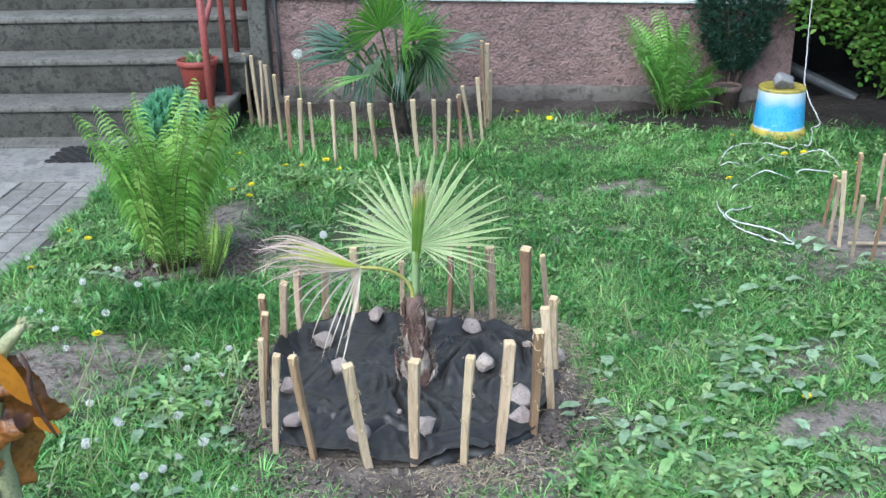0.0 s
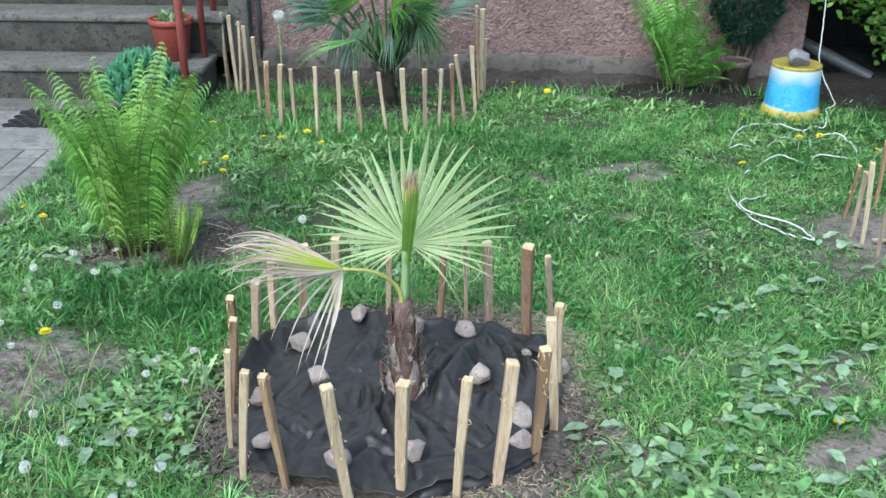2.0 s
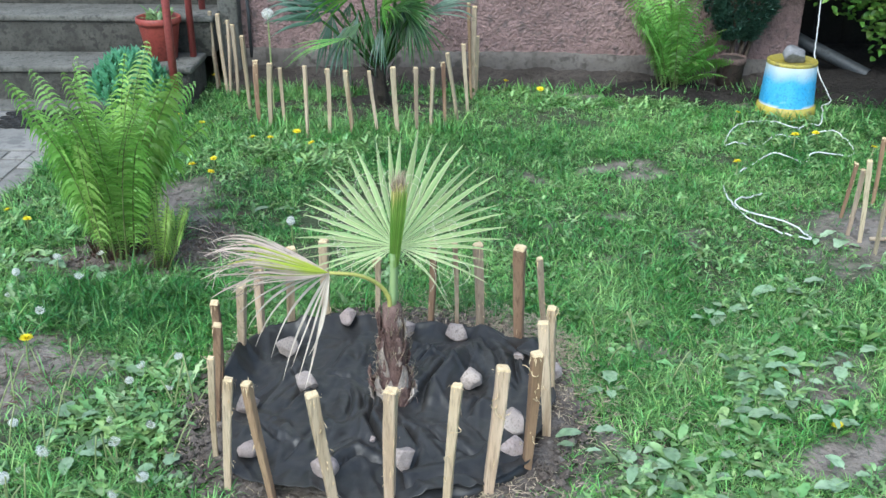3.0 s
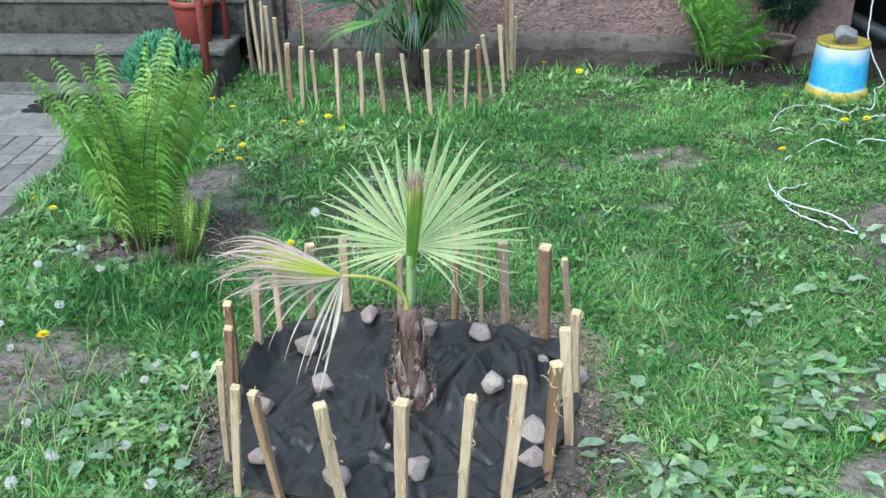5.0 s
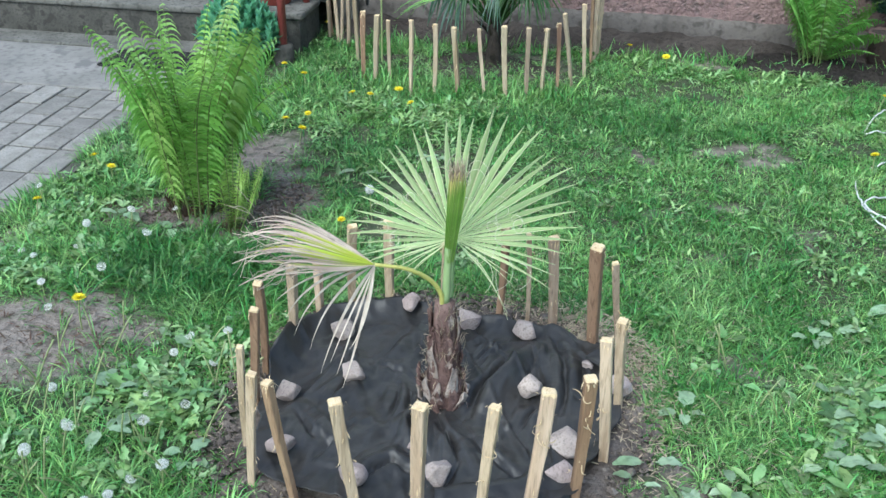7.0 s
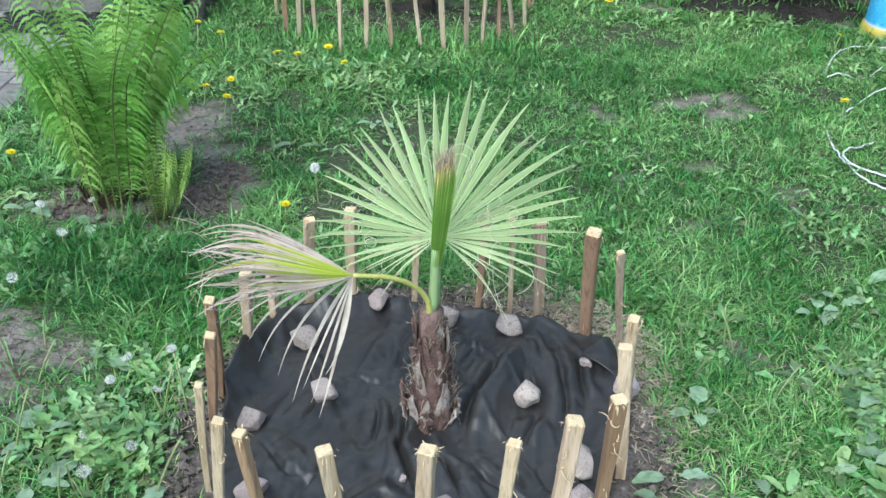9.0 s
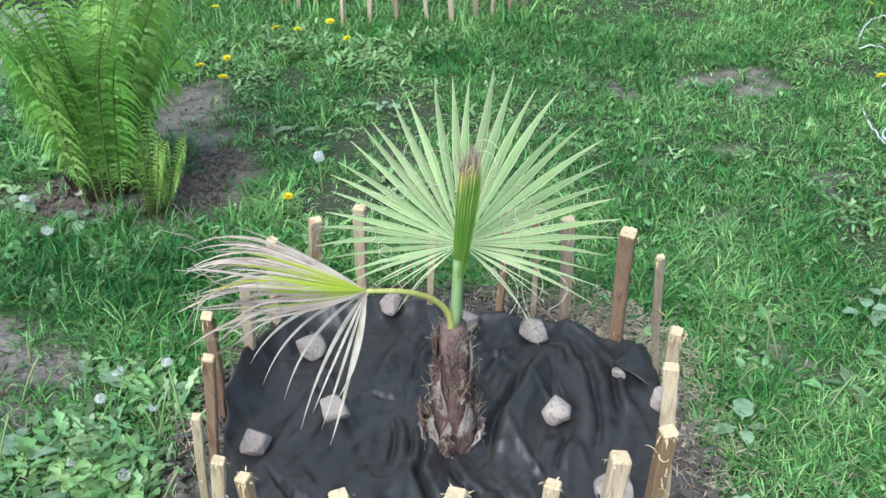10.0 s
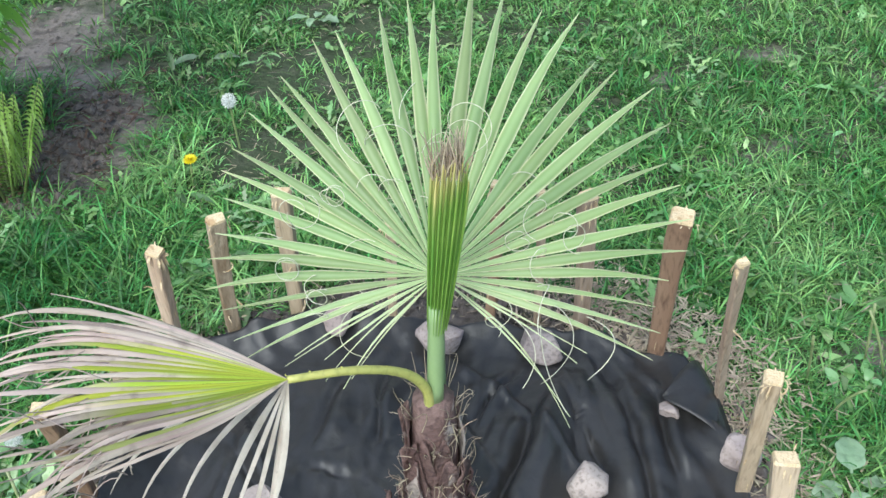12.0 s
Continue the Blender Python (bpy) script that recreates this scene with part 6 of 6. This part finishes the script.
dull, fresh = Shape(), Shape()
count = 0
PATCHES = [(1.05, 2.30, 0.30, 0.14, 0.5), (1.35, 2.95, 0.28, 0.40, 0.4), (-0.80, 2.15, 0.45, 0.40, 0.30), (-0.95, 3.12, 0.28, 0.13, 0.8), (-1.30, 3.68, 0.13, 0.13, 1.0), (-1.15, 2.98, 0.2, 0.2, 0.6), (-1.2, 3.5, 0.25, 0.6, 0.55), (-0.50, 4.35, 0.45, 0.30, 0.5),
           (1.5, 4.75, 0.4, 0.35, 0.5), (0.9, 5.08, 0.6, 0.15, 0.5), (0.35, 4.5, 0.25, 0.2, 0.25), (0.95, 3.5, 0.2, 0.2, 0.25), (0.45, 5.15, 0.7, 0.15, 0.35), (-0.62, 2.55, 0.14, 0.30, 0.75),
           (0.61, 2.41, 0.16, 0.07, 1.0), (0.60, 2.22, 0.25, 0.10, 0.9), (0.86, 2.74, 0.13, 0.17, 0.75), (0.82, 3.12, 0.10, 0.06, 0.5), (1.09, 3.28, 0.10, 0.06, 0.5), (0.39, 2.49, 0.03, 0.07, 0.6), (0.95, 2.40, 0.12, 0.05, 0.8)]
while count < 17500:
    x, y = U(-1.5, 2.3), U(1.6, 5.25)
    zone = max([0.025 if x > 0.36 and y < 3.3 else 0.10] + [k_ * math.exp(-((x - cx) / rx) ** 2 - ((y - cy) / ry) ** 2) for cx, cy, rx, ry, k_ in PATCHES])
    if U(0, 1) > zone or U(0.15, 0.6) < float(bare(x, y)) or noise.noise((x * 6, y * 6, 3)) < U(-0.2, 0.2) or math.hypot(x - RING[0], y - RING[1]) < 0.46:
        continue
    far_ = min(1.0, max(0.8, 1.1 - (y - 2.2) * 0.12))
    front = x > 0.36 and y < 3.1
    s = fresh if noise.noise((x * 9, y * 9, 31)) + U(-0.35, 0.35) > (0.02 if y < 3.4 else -0.3) else dull
    kind_ = U(0, 1)
    if front and kind_ < 0.72:         # rosettes of tongue-shaped leaves
        n, a0, el0, big_ = rnd.randint(3, 6), U(0, 6.28), U(0.0, 0.55), U(0.6, 1.2)
        for i in range(n):
            L = U(0.026, 0.056) * big_
            a = a0 + 6.283 * i / n + U(-0.4, 0.4)
            weed_leaf(s, (x + 0.006 * math.cos(a), y + 0.006 * math.sin(a), U(0.0, 0.012)), a, el0 + U(-0.2, 0.25), L, L * U(0.30, 0.50), U(0.3, 1.3))
        count += n
        continue
    long_ = kind_ > (0.90 if front else 0.62)
    for _ in range(rnd.randint(3, 6)):
        L = (U(0.035, 0.075) if long_ else U(0.012, 0.036)) * far_ * (0.6 + 0.4 * min(1.0, zone * 1.6))
        weed_leaf(s, (x + U(-0.02, 0.02), y + U(-0.02, 0.02), U(0.0, 0.025)), U(0, 6.28), U(0.1, 1.0), L, L * (U(0.18, 0.3) if long_ else U(0.4, 0.7)), U(0.3, 1.3), 0.9 if long_ else 0.0)
        count += 1
tagged(part("weed_leaves", dull, M_weed), "mixed low broad-leaved weeds in the lawn", "weeds", "", "stuff")
tagged(part("fresh_weed_leaves", fresh, M_weed_fresh), "fresh yellowish green weeds in the lawn", "weeds", "", "stuff")


def blades(name, xs, ys, hs, ws, material, label, category, flat=False, z0=-0.004, az=None, tone=None, el=None, ben=None, joints=2):
    """Many thin bent blades as one mesh."""
    n = len(xs)
    az = rng.uniform(0, 2 * np.pi, n) if az is None else az
    ben = rng.uniform(0.2, 1.6, n) if ben is None else ben
    el = (rng.uniform(0.0, 0.12, n) if flat else rng.uniform(0.45, 1.45, n)) if el is None else el.copy()
    dx, dy = np.cos(az), np.sin(az)
    tw = rng.uniform(-0.8, 0.8, n)
    sx, sy = -np.sin(az + tw), np.cos(az + tw)
    px_, py_ = xs.copy(), ys.copy()
    pz_ = np.full(n, z0) + (rng.uniform(0.004, 0.012, n) if flat else height(xs, ys))
    m = 2 * joints + 1
    V = np.zeros((n, m, 3))
    for k in range(joints):
        wk = (0.75, 1.0, 0.8)[k]
        for sgn, c in ((-1, 2 * k), (1, 2 * k + 1)):
            V[:, c, 0], V[:, c, 1], V[:, c, 2] = px_ + sgn * sx * ws * wk / 2, py_ + sgn * sy * ws * wk / 2, pz_
        step = hs / joints
        px_, py_, pz_ = px_ + dx * np.cos(el) * step, py_ + dy * np.cos(el) * step, pz_ + np.sin(el) * step
        el = el - ben / joints * (0.15 if flat else 1)
    V[:, m - 1, 0], V[:, m - 1, 1], V[:, m - 1, 2] = px_, py_, pz_
    base_i = (np.arange(n) * m)[:, None]
    quads = [(base_i + np.array([[2 * k, 2 * k + 1, 2 * k + 3, 2 * k + 2]])).reshape(-1) for k in range(joints - 1)]
    tris = (base_i + np.array([[m - 3, m - 2, m - 1]])).reshape(-1)
    me = bpy.data.meshes.new(name)
    me.vertices.add(n * m)
    me.vertices.foreach_set("co", V.reshape(-1))
    loops = np.concatenate(quads + [tris]).astype(np.int32)
    me.loops.add(len(loops))
    me.loops.foreach_set("vertex_index", loops)
    nq = n * (joints - 1)
    starts = np.concatenate([np.arange(nq) * 4, 4 * nq + np.arange(n) * 3]).astype(np.int32)
    me.polygons.add(nq + n)
    me.polygons.foreach_set("loop_start", starts)
    me.polygons.foreach_set("use_smooth", np.ones(nq + n, bool))
    me.update(calc_edges=True)
    me.validate()
    if tone is not None:
        me.attributes.new("tone", "FLOAT", "POINT").data.foreach_set("value", np.repeat(tone, m).astype(np.float32))
    me.materials.append(material)
    return tagged(new(name, me), label, category, "", "stuff")


def scatter(n, x0, x1, y0, y1, keep):
    xs, ys = rng.uniform(x0, x1, n), rng.uniform(y0, y1, n)
    ok = keep(xs, ys)
    return xs[ok], ys[ok]


GRID = np.random.default_rng(23).random((97, 97))


def patches(x, y, freq, seed):
    """Smooth random patches between 0 and 1, freq of them to a metre."""
    u, v = np.asarray(x) * freq + 13.7 * seed + 40, np.asarray(y) * freq + 7.3 * seed + 40
    i, j = np.floor(u).astype(int), np.floor(v).astype(int)
    a, b = u - i, v - j
    a, b = a * a * (3 - 2 * a), b * b * (3 - 2 * b)
    i0, i1, j0, j1 = i % 97, (i + 1) % 97, j % 97, (j + 1) % 97
    return (GRID[i0, j0] * (1 - a) + GRID[i1, j0] * a) * (1 - b) + (GRID[i0, j1] * (1 - a) + GRID[i1, j1] * a) * b


def lush(x, y):
    tall_ = np.exp(-((x + 0.42) / 0.5) ** 2 - ((y - 3.05) / 0.22) ** 2) + np.exp(-(x / 0.5) ** 2 - ((y - 3.12) / 0.1) ** 2) + 0.8 * np.exp(-((x + 0.4) / 0.7) ** 2 - ((y - 4.5) / 0.3) ** 2) + 0.6 * np.exp(-((x - 0.56) / 0.2) ** 2 - ((y - 2.72) / 0.18) ** 2) + 0.55 * np.exp(-((x + 0.72) / 0.4) ** 2 - ((y - 2.28) / 0.22) ** 2) + 0.25 * np.exp(-((x + 0.60) / 0.12) ** 2 - ((y - 2.65) / 0.3) ** 2)
    return np.clip(0.40 * patches(x, y, 2.2, 1) + 0.36 * patches(x, y, 6.5, 2) + 0.24 * patches(x, y, 17, 3) + 0.35 * tall_, 0, 1)


def lawn(xs, ys):
    off = np.hypot(xs - RING[0], ys - RING[1]) > 0.45
    full = np.clip((lush(xs, ys) - 0.26) / 0.26, 0.14, 1)
    return rng.uniform(0, 1, len(xs)) < np.clip(1 - bare(xs, ys) * 1.25, 0.012, 1) * full * (xs > -1.46) * off


# star-shaped tufts
cx, cy = scatter(26500, -1.5, 2.4, 1.6, 5.42, lawn)
per = rng.integers(8, 20, len(cx))
reach = np.repeat(rng.uniform(0.005, 0.014, len(cx)), per)
ox, oy = rng.normal(0, 1, per.sum()), rng.normal(0, 1, per.sum())
az = np.arctan2(oy, ox) + rng.normal(0, 0.6, len(ox))
far_out = np.clip(np.hypot(ox, oy) / 2.2, 0, 1)
xs, ys = np.repeat(cx, per) + ox * reach, np.repeat(cy, per) + oy * reach
rich = lush(xs, ys)
hs = np.repeat(rng.uniform(0.6, 1.3, len(cx)), per) * rng.uniform(0.5, 1.1, len(xs)) * (0.026 + 0.050 * rich) * (1 + 0.35 * (xs < -0.45))
hs = hs * (1 - 0.5 * np.exp(-((xs - 1.1) / 0.12) ** 2 - ((ys - 3.8) / 0.3) ** 2))
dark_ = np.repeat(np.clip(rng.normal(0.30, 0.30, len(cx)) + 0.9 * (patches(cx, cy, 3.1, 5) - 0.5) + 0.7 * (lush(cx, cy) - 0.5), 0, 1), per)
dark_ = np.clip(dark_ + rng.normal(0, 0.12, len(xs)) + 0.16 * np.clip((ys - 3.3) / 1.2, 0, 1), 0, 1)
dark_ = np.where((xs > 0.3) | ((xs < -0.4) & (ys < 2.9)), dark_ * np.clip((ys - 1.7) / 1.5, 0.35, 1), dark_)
# deeper tone: shade by the shrub, dark growth and shade before the fern
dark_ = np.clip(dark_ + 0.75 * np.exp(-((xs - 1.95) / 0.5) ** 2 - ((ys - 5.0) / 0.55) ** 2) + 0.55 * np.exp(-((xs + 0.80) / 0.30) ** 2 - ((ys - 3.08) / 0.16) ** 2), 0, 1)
ok = np.hypot(xs - RING[0], ys - RING[1]) > 0.44
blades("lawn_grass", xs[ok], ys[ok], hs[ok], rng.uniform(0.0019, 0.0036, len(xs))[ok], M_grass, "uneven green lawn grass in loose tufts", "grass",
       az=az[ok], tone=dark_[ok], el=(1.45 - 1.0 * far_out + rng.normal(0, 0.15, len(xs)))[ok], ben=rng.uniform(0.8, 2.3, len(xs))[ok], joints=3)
# short trodden blades between them
xs, ys = scatter(235000, -1.5, 2.4, 1.6, 5.42, lawn)
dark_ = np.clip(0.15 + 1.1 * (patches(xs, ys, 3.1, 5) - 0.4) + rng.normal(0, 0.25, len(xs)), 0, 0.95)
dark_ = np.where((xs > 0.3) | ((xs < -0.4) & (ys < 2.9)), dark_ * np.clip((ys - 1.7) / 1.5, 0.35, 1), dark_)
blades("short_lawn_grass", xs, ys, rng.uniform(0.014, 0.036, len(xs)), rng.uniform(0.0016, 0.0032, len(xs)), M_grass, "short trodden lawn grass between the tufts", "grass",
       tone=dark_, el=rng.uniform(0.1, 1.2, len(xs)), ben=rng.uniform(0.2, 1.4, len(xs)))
fx, fy = scatter(70000, -1.0, 1.25, 2.0, 3.3, lambda a, b: lawn(a, b) & ((a > 0.36) | (a < -0.42) | (b > 3.05)))
blades("fine_lawn_grass", fx, fy, rng.uniform(0.022, 0.055, len(fx)), rng.uniform(0.0011, 0.0021, len(fx)), M_grass, "fine soft grass round the staked ring", "grass",
       tone=np.clip(rng.normal(0.46, 0.35, len(fx)), 0, 1), el=rng.uniform(0.3, 1.3, len(fx)), ben=rng.uniform(0.5, 2.0, len(fx)), joints=3)
xs, ys = scatter(9000, -2.4, 2.6, -0.5, 1.6, lawn)
blades("near_lawn_grass", xs, ys, rng.uniform(0.03, 0.07, len(xs)), rng.uniform(0.004, 0.007, len(xs)), M_grass, "thin lawn grass beside the path", "grass")


tx_ = np.concatenate([rng.normal(1.55, 0.13, 420), rng.uniform(-0.9, 1.75, 700), rng.uniform(-1.1, 0.2, 900)])
ty_ = np.concatenate([rng.normal(4.90, 0.05, 420), rng.normal(5.28, 0.03, 700), rng.normal(4.68, 0.06, 900)])
blades("tall_grass_tufts", tx_, ty_, rng.uniform(0.05, 0.11, len(tx_)), rng.uniform(0.003, 0.006, len(tx_)), M_grass, "taller grass left uncut along the edges", "grass", tone=rng.uniform(0, 0.9, len(tx_)))


ex_, ey_ = rng.normal(-1.445, 0.022, 2600), rng.uniform(2.3, 4.9, 2600)
ok = patches(ex_, ey_, 5, 9) > 0.35
blades("edge_grass", ex_[ok], ey_[ok], rng.uniform(0.03, 0.08, ok.sum()), rng.uniform(0.0025, 0.0045, ok.sum()), M_grass, "grass growing over the edge of the paving", "grass", az=rng.normal(math.pi, 0.9, ok.sum()), tone=rng.uniform(0, 0.8, ok.sum()), ben=rng.uniform(0.6, 2.0, ok.sum()))


def outer(xs, ys):
    return (xs > -1.44) & ((xs > 2.5) | (ys < 1.6)) & (ys < 5.2) & ~((xs < 2.6) & (ys > -0.5) & (rng.uniform(0, 1, len(xs)) < 0.4))


xs, ys = scatter(100000, -1.45, 6.0, -2.6, 5.2, outer)
blades("outer_lawn_grass", xs, ys, rng.uniform(0.03, 0.075, len(xs)), rng.uniform(0.008, 0.014, len(xs)), M_grass, "plain lawn grass beyond the planted part", "grass", tone=rng.uniform(0, 0.8, len(xs)))


def litter(xs, ys):
    d = np.hypot((xs - RING[0]), (ys - RING[1]) * 0.95)
    return (d > 0.37) & (rng.uniform(0, 1, len(xs)) < np.exp(-((d - 0.42) / 0.08) ** 2) * (0.6 + 0.4 * np.sign(xs)) * (0.5 + 0.5 * np.sin(9 * xs + 5) * np.sin(7 * ys)))


xs, ys = scatter(75000, -0.7, 0.6, 2.0, 3.3, litter)
blades("straw_litter", xs, ys, rng.uniform(0.008, 0.035, len(xs)), rng.uniform(0.001, 0.0035, len(xs)), M_straw, "dry straw and wood chips on the soil round the stakes", "straw", True, 0.004)
sx_, sy_ = rng.normal(0.27, 0.11, 2000), rng.normal(2.98, 0.10, 2000)
rim_ = np.array([edge(v % (2 * math.pi)) for v in np.arctan2(sy_ - RING[1], sx_ - RING[0])])
ok = (np.hypot(sx_ - RING[0], sy_ - RING[1]) > rim_ + 0.012) & (np.hypot(sx_ - RING[0], sy_ - RING[1]) < 0.55)
blades("wood_shavings", sx_[ok], sy_[ok], rng.uniform(0.006, 0.03, ok.sum()), rng.uniform(0.001, 0.004, ok.sum()), M_straw, "pale wood shavings and dry straw behind the stakes", "shavings", True, 0.012)
xs, ys = scatter(16000, -1.45, 2.4, 1.8, 5.3, lambda a, b: (bare(a, b) < 0.35) & (np.hypot(a - RING[0], b - RING[1]) > 0.45) & (rng.uniform(0, 1, len(a)) < np.clip(1.6 - 0.4 * (b - 1.8), 0.25, 1)))
blades("dead_grass", xs, ys, rng.uniform(0.01, 0.035, len(xs)), rng.uniform(0.0008, 0.002, len(xs)), M_straw, "dead straw-coloured grass between the green", "straw", True, 0.008)

lx = np.concatenate([rng.normal(-0.74, 0.09, 420), rng.normal(-0.98, 0.13, 260), rng.normal(-0.95, 0.2, 300)])
ly = np.concatenate([rng.normal(3.58, 0.14, 420), rng.normal(3.38, 0.08, 260), rng.normal(2.74, 0.12, 300)])
blades("soil_litter", lx, ly, rng.uniform(0.008, 0.045, len(lx)), rng.uniform(0.0015, 0.006, len(lx)), M_rust, "dark bits of dead stalk and leaf on the bare soil", "litter", True, 0.004)

# crumbs of soil
s = Shape()
for i in range(9000):
    x, y = (U(-1.3, 1.9), U(1.9, 5.5)) if i % 2 else (U(-0.65, 0.6), U(2.0, 3.2))
    if float(bare(x, y)) < U(0.25, 0.6) or y > 5.33 or math.hypot(x - RING[0], y - RING[1]) < 0.40:
        continue
    r_ = U(0.0025, 0.009)
    vs = [Vector((U(-1, 1), U(-1, 1), U(-0.5, 0.9))).normalized() * r_ * U(0.7, 1.1) for _ in range(6)]
    pts = [Vector((r_, 0, 0)), Vector((0, r_, 0)), Vector((-r_, 0, 0)), Vector((0, -r_, 0)), Vector((0, 0, r_ * 0.7)), Vector((0, 0, -r_ * 0.4))]
    zz = float(height(np.array([x]), np.array([y]))[0]) + r_ * 0.2
    s.add([(a + b * 0.25) + Vector((x, y, zz)) for a, b in zip(pts, vs)], [(0, 1, 4), (1, 2, 4), (2, 3, 4), (3, 0, 4), (1, 0, 5), (2, 1, 5), (3, 2, 5), (0, 3, 5)])
tagged(part("soil_crumbs", s, M_ground, smooth=False), "crumbs and small clods of dry soil", "soil", "", "stuff")

s = Shape()
for i in range(3600):
    an = U(0, 6.283)
    rr = U(0.385, 0.47) + 0.11 * max(0.0, -math.sin(an)) * U(0, 1)
    x, y = (RING[0] + rr * math.cos(an), RING[1] + rr * math.sin(an)) if i % 3 else (-0.86 + U(-0.22, 0.22), 3.47 + U(-0.2, 0.22))
    r_ = U(0.002, 0.006) if U(0, 1) < 0.8 else U(0.006, 0.013)
    q = [Vector((U(-1, 1), U(-1, 1), U(-1, 1))) * r_ * 0.3 for _ in range(6)]
    pts = [Vector((r_, 0, 0)), Vector((0, r_, 0)), Vector((-r_, 0, 0)), Vector((0, -r_, 0)), Vector((0, 0, r_ * 0.8)), Vector((0, 0, -r_ * 0.5))]
    s.add([v + w_ + Vector((x, y, 0.012)) for v, w_ in zip(pts, q)], [(0, 1, 4), (1, 2, 4), (2, 3, 4), (3, 0, 4), (1, 0, 5), (2, 1, 5), (3, 2, 5), (0, 3, 5)])
tagged(part("soil_clods", s, M_bed, smooth=False), "dark crumbly clods of dug soil", "soil", "", "stuff")

# ---- paving blocks ----
def block(w, d):
    s = Shape()
    s.box((-w / 2, -d / 2, -0.03), (w / 2, d / 2, 0.0), 0.004)
    return s.mesh("paver", M_paver, False)


PW = 0.0985
whole, half_ = block(PW - 0.008, 0.189), block(PW - 0.008, 0.089)
for c in range(15):
    x = -1.50 - PW * (c + 0.5) + 0.02
    y = 4.425
    k = 0
    if c % 2:
        ob = new("paver", half_)
        ob.parent = paving
        ob.matrix_basis = pose(x, y - 0.05, U(-0.002, 0.002), U(-0.5, 0.5), U(-0.5, 0.5), U(-0.4, 0.4))
        y -= 0.1
    while y > 2.6:
        small = rnd.random() < 0.12
        L = 0.1 if small else 0.2
        ob = new("paver", half_ if small else whole)
        ob.parent = paving
        ob.matrix_basis = pose(x + U(-0.001, 0.001), y - L / 2, U(-0.002, 0.002), U(-0.5, 0.5), U(-0.5, 0.5), U(-0.4, 0.4))
        y -= L

s = Shape()                                    # the paving further along the path
for c in range(19):
    x = -1.48 - PW * (c + 0.5)
    y = 2.52 if c < 15 else 4.42
    y -= 0.1 * (c % 2)
    while y > 0.7:
        z = U(-0.002, 0.002)
        x0, x1, y0, y1 = x - PW / 2 + 0.006, x + PW / 2 - 0.006, y - 0.19, y - 0.009
        s.add([(x0, y0, z), (x1, y0, z), (x1, y1, z), (x0, y1, z), (x0, y0, -0.02), (x1, y0, -0.02), (x1, y1, -0.02), (x0, y1, -0.02)],
              [(0, 1, 2, 3), (4, 5, 1, 0), (5, 6, 2, 1), (6, 7, 3, 2), (7, 4, 0, 3)])
        y -= 0.2
tagged(part("distant_pavers", s, M_paver, paving, smooth=False), kind="stuff")
